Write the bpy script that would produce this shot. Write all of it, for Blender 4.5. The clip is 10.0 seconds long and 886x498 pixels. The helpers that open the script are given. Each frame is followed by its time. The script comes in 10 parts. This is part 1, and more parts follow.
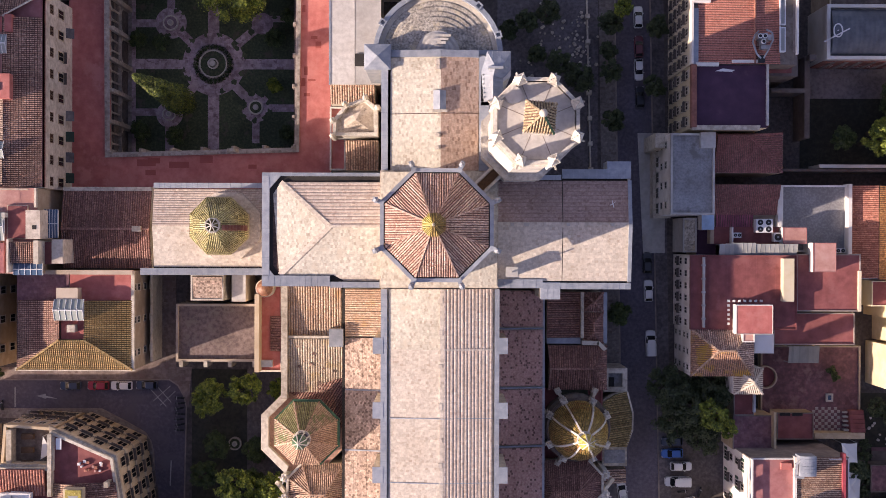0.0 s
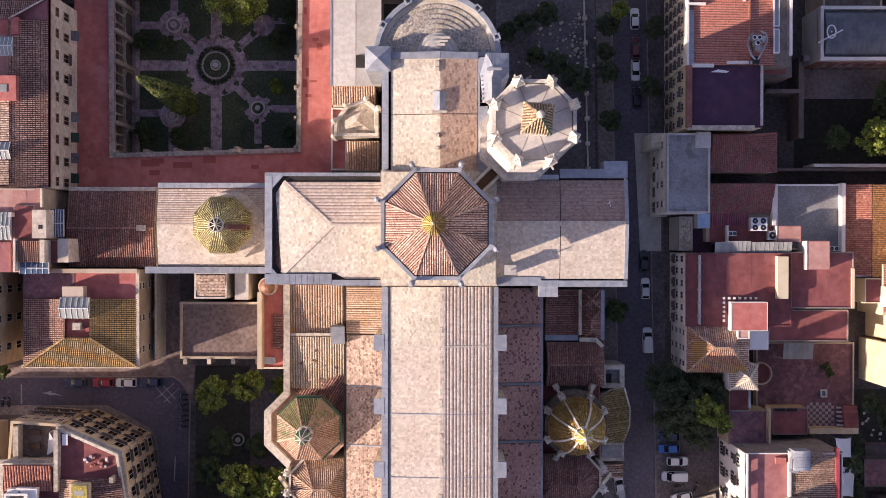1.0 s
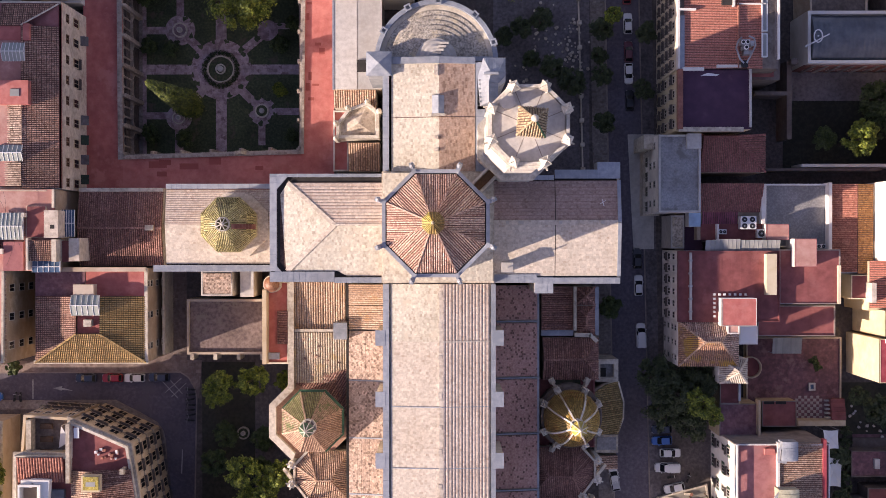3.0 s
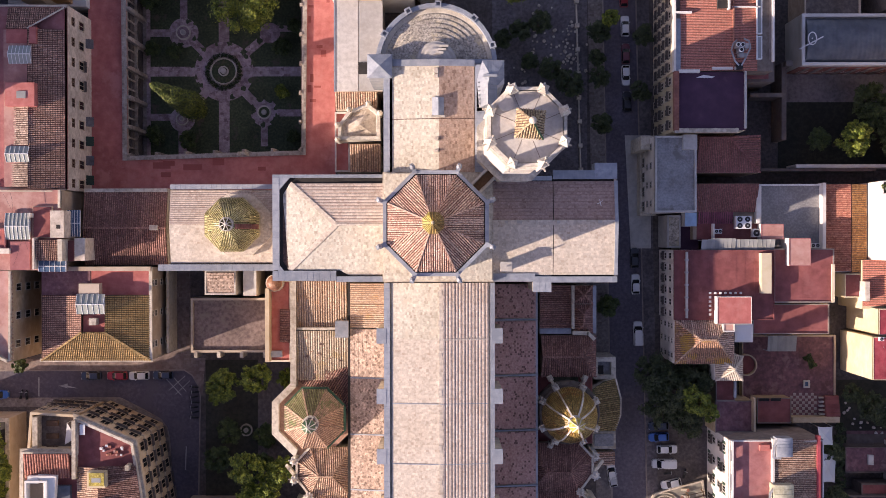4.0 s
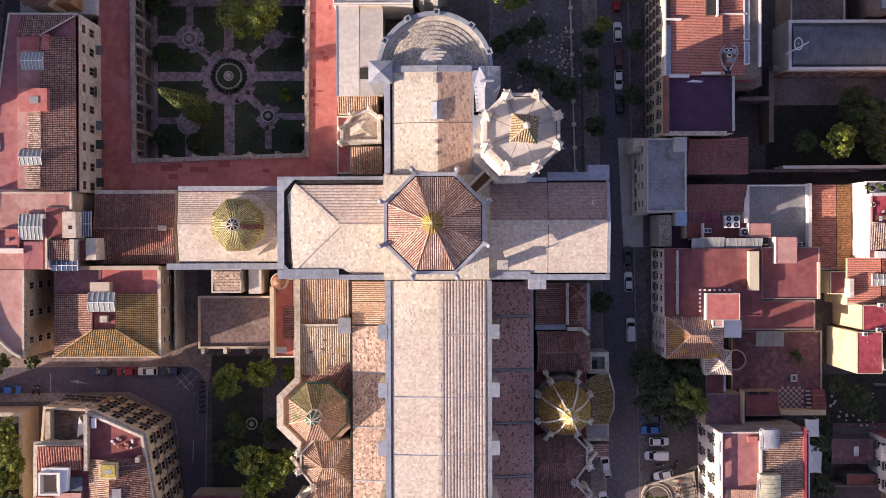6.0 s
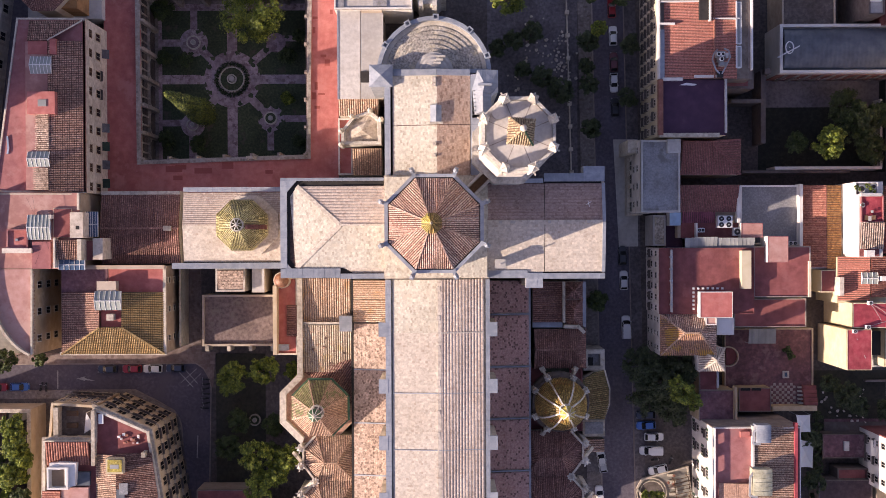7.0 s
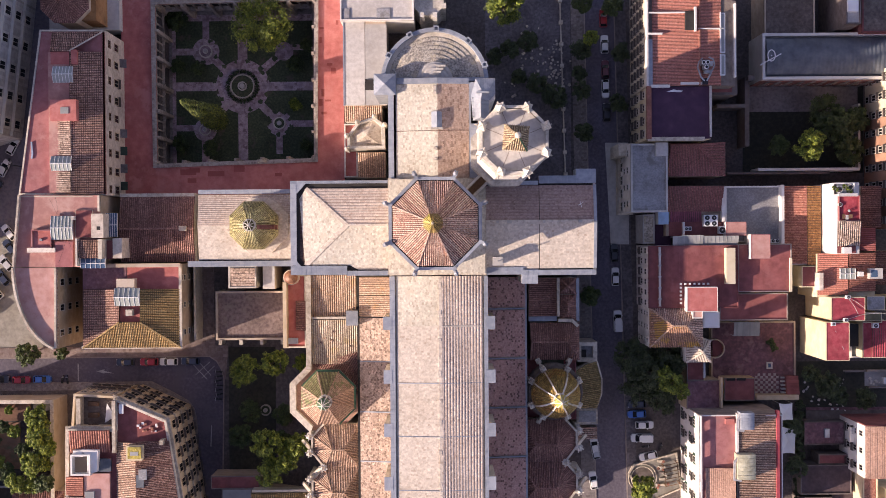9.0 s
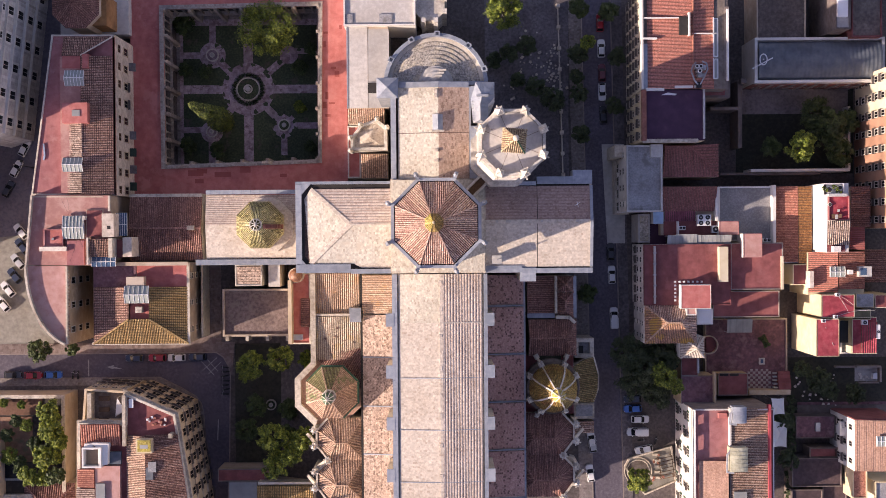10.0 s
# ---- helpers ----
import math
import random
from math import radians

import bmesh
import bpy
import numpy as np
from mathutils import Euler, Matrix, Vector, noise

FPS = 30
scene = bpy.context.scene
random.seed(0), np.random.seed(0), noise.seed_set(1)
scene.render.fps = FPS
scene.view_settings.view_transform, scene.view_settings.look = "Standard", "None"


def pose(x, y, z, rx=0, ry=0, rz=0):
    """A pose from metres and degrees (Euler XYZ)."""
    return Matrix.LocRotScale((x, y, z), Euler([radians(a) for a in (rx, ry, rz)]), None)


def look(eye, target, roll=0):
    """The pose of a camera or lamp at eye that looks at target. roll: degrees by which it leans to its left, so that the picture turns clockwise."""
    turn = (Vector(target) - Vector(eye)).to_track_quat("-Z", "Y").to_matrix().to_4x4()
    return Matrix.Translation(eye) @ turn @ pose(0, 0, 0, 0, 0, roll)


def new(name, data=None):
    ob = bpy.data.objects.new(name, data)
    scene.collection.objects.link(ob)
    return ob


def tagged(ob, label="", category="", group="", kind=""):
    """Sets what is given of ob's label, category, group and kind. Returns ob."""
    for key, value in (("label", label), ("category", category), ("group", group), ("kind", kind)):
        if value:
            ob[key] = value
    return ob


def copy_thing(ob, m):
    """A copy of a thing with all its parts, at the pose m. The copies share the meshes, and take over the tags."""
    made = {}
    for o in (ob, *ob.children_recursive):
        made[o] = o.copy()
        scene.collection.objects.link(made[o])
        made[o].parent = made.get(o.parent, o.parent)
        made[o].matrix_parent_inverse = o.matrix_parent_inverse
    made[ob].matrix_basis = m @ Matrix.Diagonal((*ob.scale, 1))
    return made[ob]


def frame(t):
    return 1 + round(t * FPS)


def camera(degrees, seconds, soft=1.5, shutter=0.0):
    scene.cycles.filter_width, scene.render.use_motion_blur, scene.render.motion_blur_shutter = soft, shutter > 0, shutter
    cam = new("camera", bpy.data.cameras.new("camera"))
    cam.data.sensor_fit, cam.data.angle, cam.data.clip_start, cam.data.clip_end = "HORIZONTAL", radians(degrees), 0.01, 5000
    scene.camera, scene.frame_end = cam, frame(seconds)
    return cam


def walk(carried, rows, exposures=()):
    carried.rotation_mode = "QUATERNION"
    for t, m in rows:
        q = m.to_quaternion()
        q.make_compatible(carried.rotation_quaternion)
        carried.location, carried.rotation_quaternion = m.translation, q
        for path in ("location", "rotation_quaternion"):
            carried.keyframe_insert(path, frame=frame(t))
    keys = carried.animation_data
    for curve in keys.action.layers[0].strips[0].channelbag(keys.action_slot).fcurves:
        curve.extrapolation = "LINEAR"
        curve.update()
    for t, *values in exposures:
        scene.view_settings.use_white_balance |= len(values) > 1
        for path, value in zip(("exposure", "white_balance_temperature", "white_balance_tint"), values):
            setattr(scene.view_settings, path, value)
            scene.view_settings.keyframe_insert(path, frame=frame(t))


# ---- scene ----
# The camera rises straight up over the crossing, looking down.
cam = camera(43.4, 10.0, 0.85)
ROWS = [
    (0.0, -0.000, -0.000, 215.00, -0.348, -0.018, 0.166),
    (0.5, 0.008, -0.002, 216.61, -0.386, -0.027, 0.101),
    (1.0, 0.022, -0.052, 218.20, -0.403, -0.024, 0.079),
    (1.5, 0.039, -0.106, 219.89, -0.408, -0.031, 0.042),
    (2.0, 0.043, -0.118, 221.54, -0.434, -0.035, 0.003),
    (2.5, 0.087, -0.110, 223.10, -0.449, -0.043, -0.024),
    (4.0, 0.147, -0.101, 228.00, -0.481, -0.039, -0.081),
    (4.5, 0.158, -0.078, 229.66, -0.496, -0.038, -0.095),
    (5.0, 0.199, -0.053, 231.52, -0.510, -0.045, -0.126),
    (5.5, 0.250, -0.036, 233.44, -0.519, -0.052, -0.164),
    (7.0, 0.301, -0.049, 240.43, -0.540, -0.104, -0.242),
    (7.5, 0.301, -0.042, 243.49, -0.540, -0.115, -0.273),
    (8.0, 0.294, 0.001, 246.74, -0.568, -0.093, -0.331),
    (8.5, 0.320, 0.114, 250.01, -0.609, -0.070, -0.383),
    (9.0, 0.358, 0.195, 253.30, -0.657, -0.049, -0.414),
    (9.5, 0.377, 0.214, 256.67, -0.684, -0.021, -0.416),
    (10.0, 0.384, 0.192, 260.01, -0.700, 0.000, -0.422),
]
EXPOSURE = 0.62
walk(cam, [(t, pose(x, y, z, rx, ry, rz)) for t, x, y, z, rx, ry, rz in ROWS], [(0.0, EXPOSURE, 6750, 45), (10.0, EXPOSURE, 6750, 45)])

# ---- light: a low warm sun and a clear sky ----
SUN_AZIMUTH, SUN_ELEVATION = 20.5, 19.0  # degrees by which the shadows turn from +x to +y; height of the sun
world = bpy.data.worlds.new("sky")
scene.world = world
world.use_nodes = True
sky = world.node_tree.nodes.new("ShaderNodeTexSky")
sky.sky_type, sky.sun_disc = "NISHITA", False
sky.sun_elevation, sky.sun_rotation = radians(SUN_ELEVATION), radians(270 - SUN_AZIMUTH)
sky.air_density, sky.dust_density = 1.0, 1.0
background = world.node_tree.nodes["Background"]
background.inputs["Strength"].default_value = 0.121
world.node_tree.links.new(sky.outputs["Color"], background.inputs["Color"])
lamp = bpy.data.lights.new("sun", "SUN")
lamp.energy, lamp.angle, lamp.color = 5.0, radians(0.5), (1.0, 1.0, 0.73)
sun = new("sun", lamp)
ca, sa, el = math.cos(radians(SUN_AZIMUTH)), math.sin(radians(SUN_AZIMUTH)), math.tan(radians(SUN_ELEVATION))
sun.matrix_world = look((-120 * ca, -120 * sa, 120 * el + 40), (0, 0, 40))


# ---- materials ----
def material(name, rough=0.85, metal=0.0):
    m = bpy.data.materials.new(name)
    m.use_nodes = True
    n = m.node_tree.nodes
    b = n["Principled BSDF"]
    b.inputs["Roughness"].default_value, b.inputs["Metallic"].default_value = rough, metal
    return m, n, m.node_tree.links.new, b


def ramp(n, stops):
    r = n.new("ShaderNodeValToRGB")
    while len(r.color_ramp.elements) < len(stops):
        r.color_ramp.elements.new(0.5)
    for e, (p, c) in zip(r.color_ramp.elements, stops):
        e.position, e.color = p, (*c, 1)
    return r


def surface(name, colours, grain=3.0, stain=0.15, rough=0.85, bump=0.3, per_piece=0.25, metal=0.0, stain_dark=0.55, stain_at=0.52, brick=None, dark_at=0.92, dark_tile=0.5, cells=0.0, patch=None, joint=0.018, grid=False, cell_mix=1.0):
    """A weathered surface: colours mixed by grain, large stains, and a shift from piece to piece."""
    m, n, link, b = material(name, rough, metal)
    at = n.new("ShaderNodeTexCoord").outputs["Object"]

    def noisy(scale, detail, roughness=0.6):
        t = n.new("ShaderNodeTexNoise")
        t.inputs["Scale"].default_value, t.inputs["Detail"].default_value, t.inputs["Roughness"].default_value = scale, detail, roughness
        link(at, t.inputs["Vector"])
        return t.outputs["Fac"]

    fine = noisy(grain, 6)
    step = 1 / max(1, len(colours) - 1)
    r = ramp(n, [(0.32 + 0.36 * i * step, c) for i, c in enumerate(colours)])
    pick = n.new("ShaderNodeMath")
    pick.operation = "MULTIPLY_ADD"
    geometry = n.new("ShaderNodeNewGeometry")
    info = n.new("ShaderNodeObjectInfo")
    both = n.new("ShaderNodeMath")
    both.operation = "ADD"
    link(geometry.outputs["Random Per Island"], both.inputs[0])
    link(info.outputs["Random"], both.inputs[1])
    shift = n.new("ShaderNodeMath")
    shift.operation = "FRACT"
    link(both.outputs[0], shift.inputs[0])
    centre = n.new("ShaderNodeMath")
    centre.operation = "SUBTRACT"
    link(shift.outputs[0], centre.inputs[0])
    centre.inputs[1].default_value = 0.5
    link(centre.outputs[0], pick.inputs[0])
    pick.inputs[1].default_value = per_piece
    link(fine, pick.inputs[2])
    link(pick.outputs[0], r.inputs["Fac"])
    colour = r.outputs["Color"]

    def blend(fac, a, colour_b, mode="MIX"):
        mix = n.new("ShaderNodeMix")
        mix.data_type, mix.blend_type = "RGBA", mode
        link(fac, mix.inputs["Factor"])
        link(a, mix.inputs["A"])
        mix.inputs["B"].default_value = (*colour_b, 1)
        return mix.outputs["Result"]

    large = ramp(n, [(stain_at - 0.1, (0, 0, 0)), (stain_at + 0.16, (1, 1, 1))])
    link(noisy(stain, 5, 0.62), large.inputs["Fac"])
    colour = blend(large.outputs["Color"], colour, (stain_dark, stain_dark * 0.97, stain_dark * 0.94), "MULTIPLY")
    if brick:
        laid = n.new("ShaderNodeTexBrick")
        link(at, laid.inputs["Vector"])
        laid.inputs["Scale"].default_value, laid.inputs["Mortar Size"].default_value = 1.0, joint
        laid.inputs["Mortar Smooth"].default_value = 0.4
        laid.offset = 0.0 if grid else 0.5
        laid.inputs["Brick Width"].default_value, laid.inputs["Row Height"].default_value = brick
        laid.inputs["Color1"].default_value, laid.inputs["Color2"].default_value, laid.inputs["Mortar"].default_value = (0, 0, 0, 1), ((0.8,) * 3 + (1,)) if grid else (1, 1, 1, 1), (1, 1, 1, 1) if grid else (0.6, 0.6, 0.6, 1)
        lifted = ramp(n, [(0.0, (1.10, 1.10, 1.10)), (0.55, (0.94, 0.94, 0.94)), (dark_at, (0.86, 0.85, 0.84)), (dark_at + 0.06, (dark_tile, dark_tile * 0.93, dark_tile * 0.9))])
        link(laid.outputs["Color"], lifted.inputs["Fac"])
        tint = n.new("ShaderNodeMix")
        tint.data_type, tint.blend_type = "RGBA", "MULTIPLY"
        tint.inputs["Factor"].default_value = 1.0
        link(colour, tint.inputs["A"])
        link(lifted.outputs["Color"], tint.inputs["B"])
        colour = tint.outputs["Result"]
    if cells:
        single = n.new("ShaderNodeTexVoronoi")
        single.inputs["Scale"].default_value = cells
        link(at, single.inputs["Vector"])
        grey = n.new("ShaderNodeSeparateColor")
        link(single.outputs["Color"], grey.inputs["Color"])
        vary = ramp(n, [(0.0, (0.62, 0.60, 0.58)), (0.35, (0.92, 0.91, 0.90)), (0.8, (1.05, 1.04, 1.03)), (1.0, (1.35, 1.34, 1.30))])
        link(grey.outputs["Red"], vary.inputs["Fac"])
        mixed = n.new("ShaderNodeMix")
        mixed.data_type, mixed.blend_type = "RGBA", "MULTIPLY"
        mixed.inputs["Factor"].default_value = cell_mix
        link(colour, mixed.inputs["A"])
        link(vary.outputs["Color"], mixed.inputs["B"])
        colour = mixed.outputs["Result"]
    if patch:
        grown = ramp(n, [(patch[2], (0, 0, 0)), (patch[2] + 0.1, (1, 1, 1))])
        link(noisy(patch[1], 5, 0.65), grown.inputs["Fac"])
        colour = blend(grown.outputs["Color"], colour, patch[0])
    link(colour, b.inputs["Base Color"])
    relief = n.new("ShaderNodeBump")
    relief.inputs["Strength"].default_value, relief.inputs["Distance"].default_value = bump, 0.08
    link(noisy(grain * 2.2, 4), relief.inputs["Height"])
    link(relief.outputs["Normal"], b.inputs["Normal"])
    return m


CREAM_TILE = surface("pale clay roof", [(0.53, 0.455, 0.375), (0.60, 0.53, 0.445), (0.655, 0.595, 0.505)], 2.6, 0.12, per_piece=0.03, stain_dark=0.88, brick=(0.5, 0.42), dark_at=0.93, dark_tile=0.80, joint=0.005, cells=1.9, cell_mix=0.28)
SPOTTED_CREAM = surface("old cream clay roof with dark tiles", [(0.52, 0.47, 0.38), (0.605, 0.56, 0.46), (0.675, 0.64, 0.54)], 2.2, 0.14, per_piece=0.03, stain_dark=0.84, brick=(0.34, 0.5), dark_at=0.89, dark_tile=0.76, joint=0.004, cells=1.6, cell_mix=0.3, patch=((0.55, 0.48, 0.375), 0.5, 0.57))
COURSE_TILE = surface("clay tile courses", [(0.50, 0.40, 0.325), (0.61, 0.505, 0.42), (0.69, 0.585, 0.495)], 3.2, 0.12, per_piece=0.05, stain_dark=0.86, brick=(0.5, 0.42), dark_at=0.9, dark_tile=0.8, joint=0.008, cells=2.6, cell_mix=0.25)
SPECKLED_TILE = surface("speckled clay roof", [(0.34, 0.235, 0.185), (0.475, 0.355, 0.285), (0.575, 0.455, 0.375)], 3.0, 0.12, per_piece=0.05, stain_dark=0.76, brick=(0.36, 0.40), dark_at=0.80, dark_tile=0.50, cells=2.2)
BROWN_TILE = surface("old brown roof tiles", [(0.28, 0.155, 0.10), (0.50, 0.33, 0.235), (0.66, 0.50, 0.375)], 4.0, 0.12, per_piece=0.12, stain_dark=0.72, cells=3.0)
DARK_TILE = surface("dark old roof tiles", [(0.15, 0.070, 0.058), (0.29, 0.143, 0.115), (0.44, 0.255, 0.20)], 4.0, 0.12, per_piece=0.14, stain_dark=0.66, cells=3.0)
DOME_TILE = surface("red dome tiles", [(0.24, 0.10, 0.075), (0.53, 0.345, 0.27), (0.78, 0.63, 0.53)], 5.0, 0.15, per_piece=0.12, stain_dark=0.7, cells=3.4)
ORANGE_TILE = surface("orange roof tiles", [(0.29, 0.105, 0.07), (0.40, 0.165, 0.115), (0.49, 0.235, 0.165)], 3.0, 0.12, per_piece=0.08, stain_dark=0.78, cells=2.4)
OCHRE_TILE = surface("ochre roof tiles with lichen", [(0.22, 0.13, 0.05), (0.40, 0.26, 0.10), (0.52, 0.38, 0.18)], 3.0, 0.12, per_piece=0.12, stain_dark=0.66, cells=2.4)
GREEN_TILE = surface("green and ochre tiles", [(0.22, 0.15, 0.08), (0.41, 0.31, 0.19), (0.56, 0.46, 0.31)], 3.0, 0.14, per_piece=0.12, stain_dark=0.6, cells=2.4)
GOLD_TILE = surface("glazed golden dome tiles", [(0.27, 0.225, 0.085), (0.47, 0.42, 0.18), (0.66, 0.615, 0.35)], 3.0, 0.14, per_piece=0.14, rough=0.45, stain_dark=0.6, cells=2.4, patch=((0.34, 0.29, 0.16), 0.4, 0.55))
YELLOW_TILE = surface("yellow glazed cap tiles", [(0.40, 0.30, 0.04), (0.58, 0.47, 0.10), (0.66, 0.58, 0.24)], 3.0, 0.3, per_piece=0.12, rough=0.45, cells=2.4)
STONE = surface("pale limestone", [(0.40, 0.34, 0.27), (0.58, 0.51, 0.41), (0.68, 0.615, 0.505)], 1.4, 0.15, stain_dark=0.66)
STONE_OLD = surface("weathered lichened stone", [(0.16, 0.145, 0.125), (0.43, 0.385, 0.32), (0.66, 0.60, 0.50)], 2.6, 0.3, stain_dark=0.62, per_piece=0.06, bump=0.5, patch=((0.52, 0.44, 0.30), 0.35, 0.56))
STAINED_SLAB = surface("pale stone slabs with dark stains", [(0.44, 0.36, 0.28), (0.60, 0.51, 0.41), (0.70, 0.62, 0.51)], 2.0, 0.3, stain_dark=0.6, bump=0.4, patch=((0.24, 0.19, 0.16), 0.55, 0.57))
WHITE_STONE = surface("white carved stone", [(0.48, 0.44, 0.38), (0.63, 0.59, 0.52), (0.72, 0.68, 0.61)], 1.8, 0.25, stain_dark=0.64)
LEAD = surface("grey lead sheet", [(0.215, 0.245, 0.285), (0.285, 0.315, 0.36), (0.365, 0.395, 0.44)], 0.8, 0.1, rough=0.55, stain_dark=0.8, bump=0.1)
RED_FLOOR = surface("red painted terrace", [(0.43, 0.12, 0.103), (0.51, 0.158, 0.136), (0.58, 0.208, 0.178)], 0.6, 0.1, stain_dark=0.74, bump=0.1, patch=((0.52, 0.19, 0.165), 0.2, 0.54))
MAROON = surface("maroon waterproofed roof", [(0.20, 0.057, 0.056), (0.255, 0.077, 0.073), (0.31, 0.102, 0.095)], 0.6, 0.1, stain_dark=0.72, bump=0.1, patch=((0.275, 0.098, 0.092), 0.22, 0.55))
PURPLE = surface("dark purple roof paint", [(0.052, 0.020, 0.046), (0.068, 0.027, 0.058), (0.088, 0.037, 0.072)], 0.4, 0.1, stain_dark=0.85, bump=0.05, patch=((0.10, 0.048, 0.07), 0.2, 0.62))
PINK_FLOOR = surface("pink roof deck", [(0.42, 0.20, 0.17), (0.50, 0.26, 0.22), (0.56, 0.32, 0.28)], 0.6, 0.1, stain_dark=0.8, bump=0.1, patch=((0.50, 0.30, 0.25), 0.15, 0.53))
GREY_ROOF = surface("grey gravel roof", [(0.22, 0.22, 0.23), (0.30, 0.30, 0.31), (0.38, 0.37, 0.37)], 2.5, 0.2, stain_dark=0.7, patch=((0.20, 0.19, 0.18), 0.3, 0.54))
CONCRETE = surface("light concrete", [(0.42, 0.40, 0.37), (0.50, 0.48, 0.45), (0.58, 0.56, 0.52)], 1.2, 0.15, stain_dark=0.75)
PLASTER = surface("warm plaster wall", [(0.40, 0.30, 0.22), (0.50, 0.40, 0.30), (0.58, 0.48, 0.38)], 0.6, 0.15, stain_dark=0.75, bump=0.1)
WHITE_WALL = surface("white painted wall", [(0.66, 0.62, 0.56), (0.74, 0.71, 0.66), (0.80, 0.78, 0.74)], 0.6, 0.15, stain_dark=0.82, bump=0.1)
CREAM_WALL = surface("cream painted wall", [(0.60, 0.50, 0.32), (0.68, 0.58, 0.40), (0.74, 0.65, 0.48)], 0.6, 0.15, stain_dark=0.82, bump=0.1)
ASPHALT = surface("asphalt", [(0.092, 0.079, 0.106), (0.125, 0.110, 0.138), (0.168, 0.151, 0.174)], 1.5, 0.1, stain_dark=0.74, patch=((0.108, 0.095, 0.116), 0.12, 0.56))
# Deck colour of the back houses, lowered for the shadow over them.
COURT = surface("dark purple brown court floor", [(0.065, 0.042, 0.046), (0.095, 0.060, 0.064), (0.13, 0.088, 0.09)], 1.2, 0.15, stain_dark=0.7)
PAVEMENT = surface("street paving", [(0.18, 0.155, 0.148), (0.25, 0.215, 0.20), (0.32, 0.285, 0.265)], 2.0, 0.12, stain_dark=0.7, brick=(0.8, 0.5), dark_at=0.9, dark_tile=0.75)
EARTH = surface("garden earth", [(0.045, 0.036, 0.030), (0.085, 0.066, 0.056), (0.135, 0.108, 0.094)], 0.8, 0.12, stain_dark=0.55)
PATH = surface("garden path", [(0.31, 0.22, 0.25), (0.44, 0.325, 0.355), (0.56, 0.45, 0.465)], 1.2, 0.2, stain_dark=0.6, brick=(0.7, 0.7), dark_at=0.9, dark_tile=0.7, patch=((0.22, 0.14, 0.155), 0.75, 0.54))
LANE = surface("reddish lane paving", [(0.15, 0.11, 0.10), (0.21, 0.155, 0.14), (0.27, 0.21, 0.19)], 1.2, 0.2, stain_dark=0.6, brick=(0.7, 0.7), dark_at=0.9, dark_tile=0.7, patch=((0.18, 0.12, 0.11), 0.4, 0.56))
LAWN = surface("lawn", [(0.040, 0.054, 0.026), (0.068, 0.090, 0.042), (0.115, 0.135, 0.066)], 2.0, 0.2, stain_dark=0.6, patch=((0.105, 0.085, 0.062), 0.3, 0.58))
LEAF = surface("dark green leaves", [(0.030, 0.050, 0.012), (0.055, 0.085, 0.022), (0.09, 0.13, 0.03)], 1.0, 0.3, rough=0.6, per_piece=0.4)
# Leaves of trees in the sun; the sunlight is part of the colour.
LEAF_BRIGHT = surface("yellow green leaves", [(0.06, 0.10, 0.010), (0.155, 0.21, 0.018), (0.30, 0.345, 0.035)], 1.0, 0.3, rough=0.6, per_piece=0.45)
BARK = surface("bark", [(0.06, 0.045, 0.03), (0.11, 0.08, 0.06)], 2.0, 0.5)
WOOD = surface("brown timber", [(0.12, 0.065, 0.035), (0.20, 0.11, 0.06)], 2.0, 0.4)
# Near black colour that stands for the shade in gutters and holes.
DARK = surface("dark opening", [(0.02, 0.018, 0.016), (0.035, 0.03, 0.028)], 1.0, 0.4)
METAL = surface("galvanised metal", [(0.40, 0.41, 0.42), (0.50, 0.51, 0.52)], 1.0, 0.3, rough=0.45, metal=0.3)
WHITE_PAINT = surface("white enamel", [(0.72, 0.72, 0.71), (0.80, 0.80, 0.79)], 0.8, 0.4, rough=0.4, stain_dark=0.9)
BARREL = surface("blue grey metal roof", [(0.068, 0.083, 0.10), (0.098, 0.115, 0.135), (0.138, 0.152, 0.168)], 0.5, 0.12, rough=0.5, stain_dark=0.8)
# Tile channels: the shade between the cover tiles is put into these colours.
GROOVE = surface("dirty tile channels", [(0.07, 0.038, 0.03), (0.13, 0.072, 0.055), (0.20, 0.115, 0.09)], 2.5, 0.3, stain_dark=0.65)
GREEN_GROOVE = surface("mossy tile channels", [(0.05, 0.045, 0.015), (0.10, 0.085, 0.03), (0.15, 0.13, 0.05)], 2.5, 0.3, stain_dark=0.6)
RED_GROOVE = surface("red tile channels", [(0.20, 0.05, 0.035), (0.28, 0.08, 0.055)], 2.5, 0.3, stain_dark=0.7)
GREEN_GLAZE = surface("dark green glazed tiles", [(0.03, 0.09, 0.045), (0.06, 0.16, 0.08)], 2.0, 0.4, rough=0.4)
CHOIR_TILE = surface("orange brown slab tiles", [(0.42, 0.27, 0.19), (0.54, 0.375, 0.28), (0.63, 0.47, 0.36)], 2.5, 0.12, per_piece=0.05, stain_dark=0.8, brick=(0.33, 0.6), dark_at=0.86, dark_tile=0.62, joint=0.004)
TAN_TILE = surface("tan orange roof tiles", [(0.36, 0.205, 0.14), (0.46, 0.275, 0.20), (0.54, 0.345, 0.26)], 3.0, 0.12, per_piece=0.08, stain_dark=0.8, cells=2.6, cell_mix=0.5)
BROWN_DECK = surface("brown grey stained deck", [(0.105, 0.080, 0.070), (0.175, 0.136, 0.116), (0.255, 0.21, 0.175)], 1.2, 0.15, stain_dark=0.6)
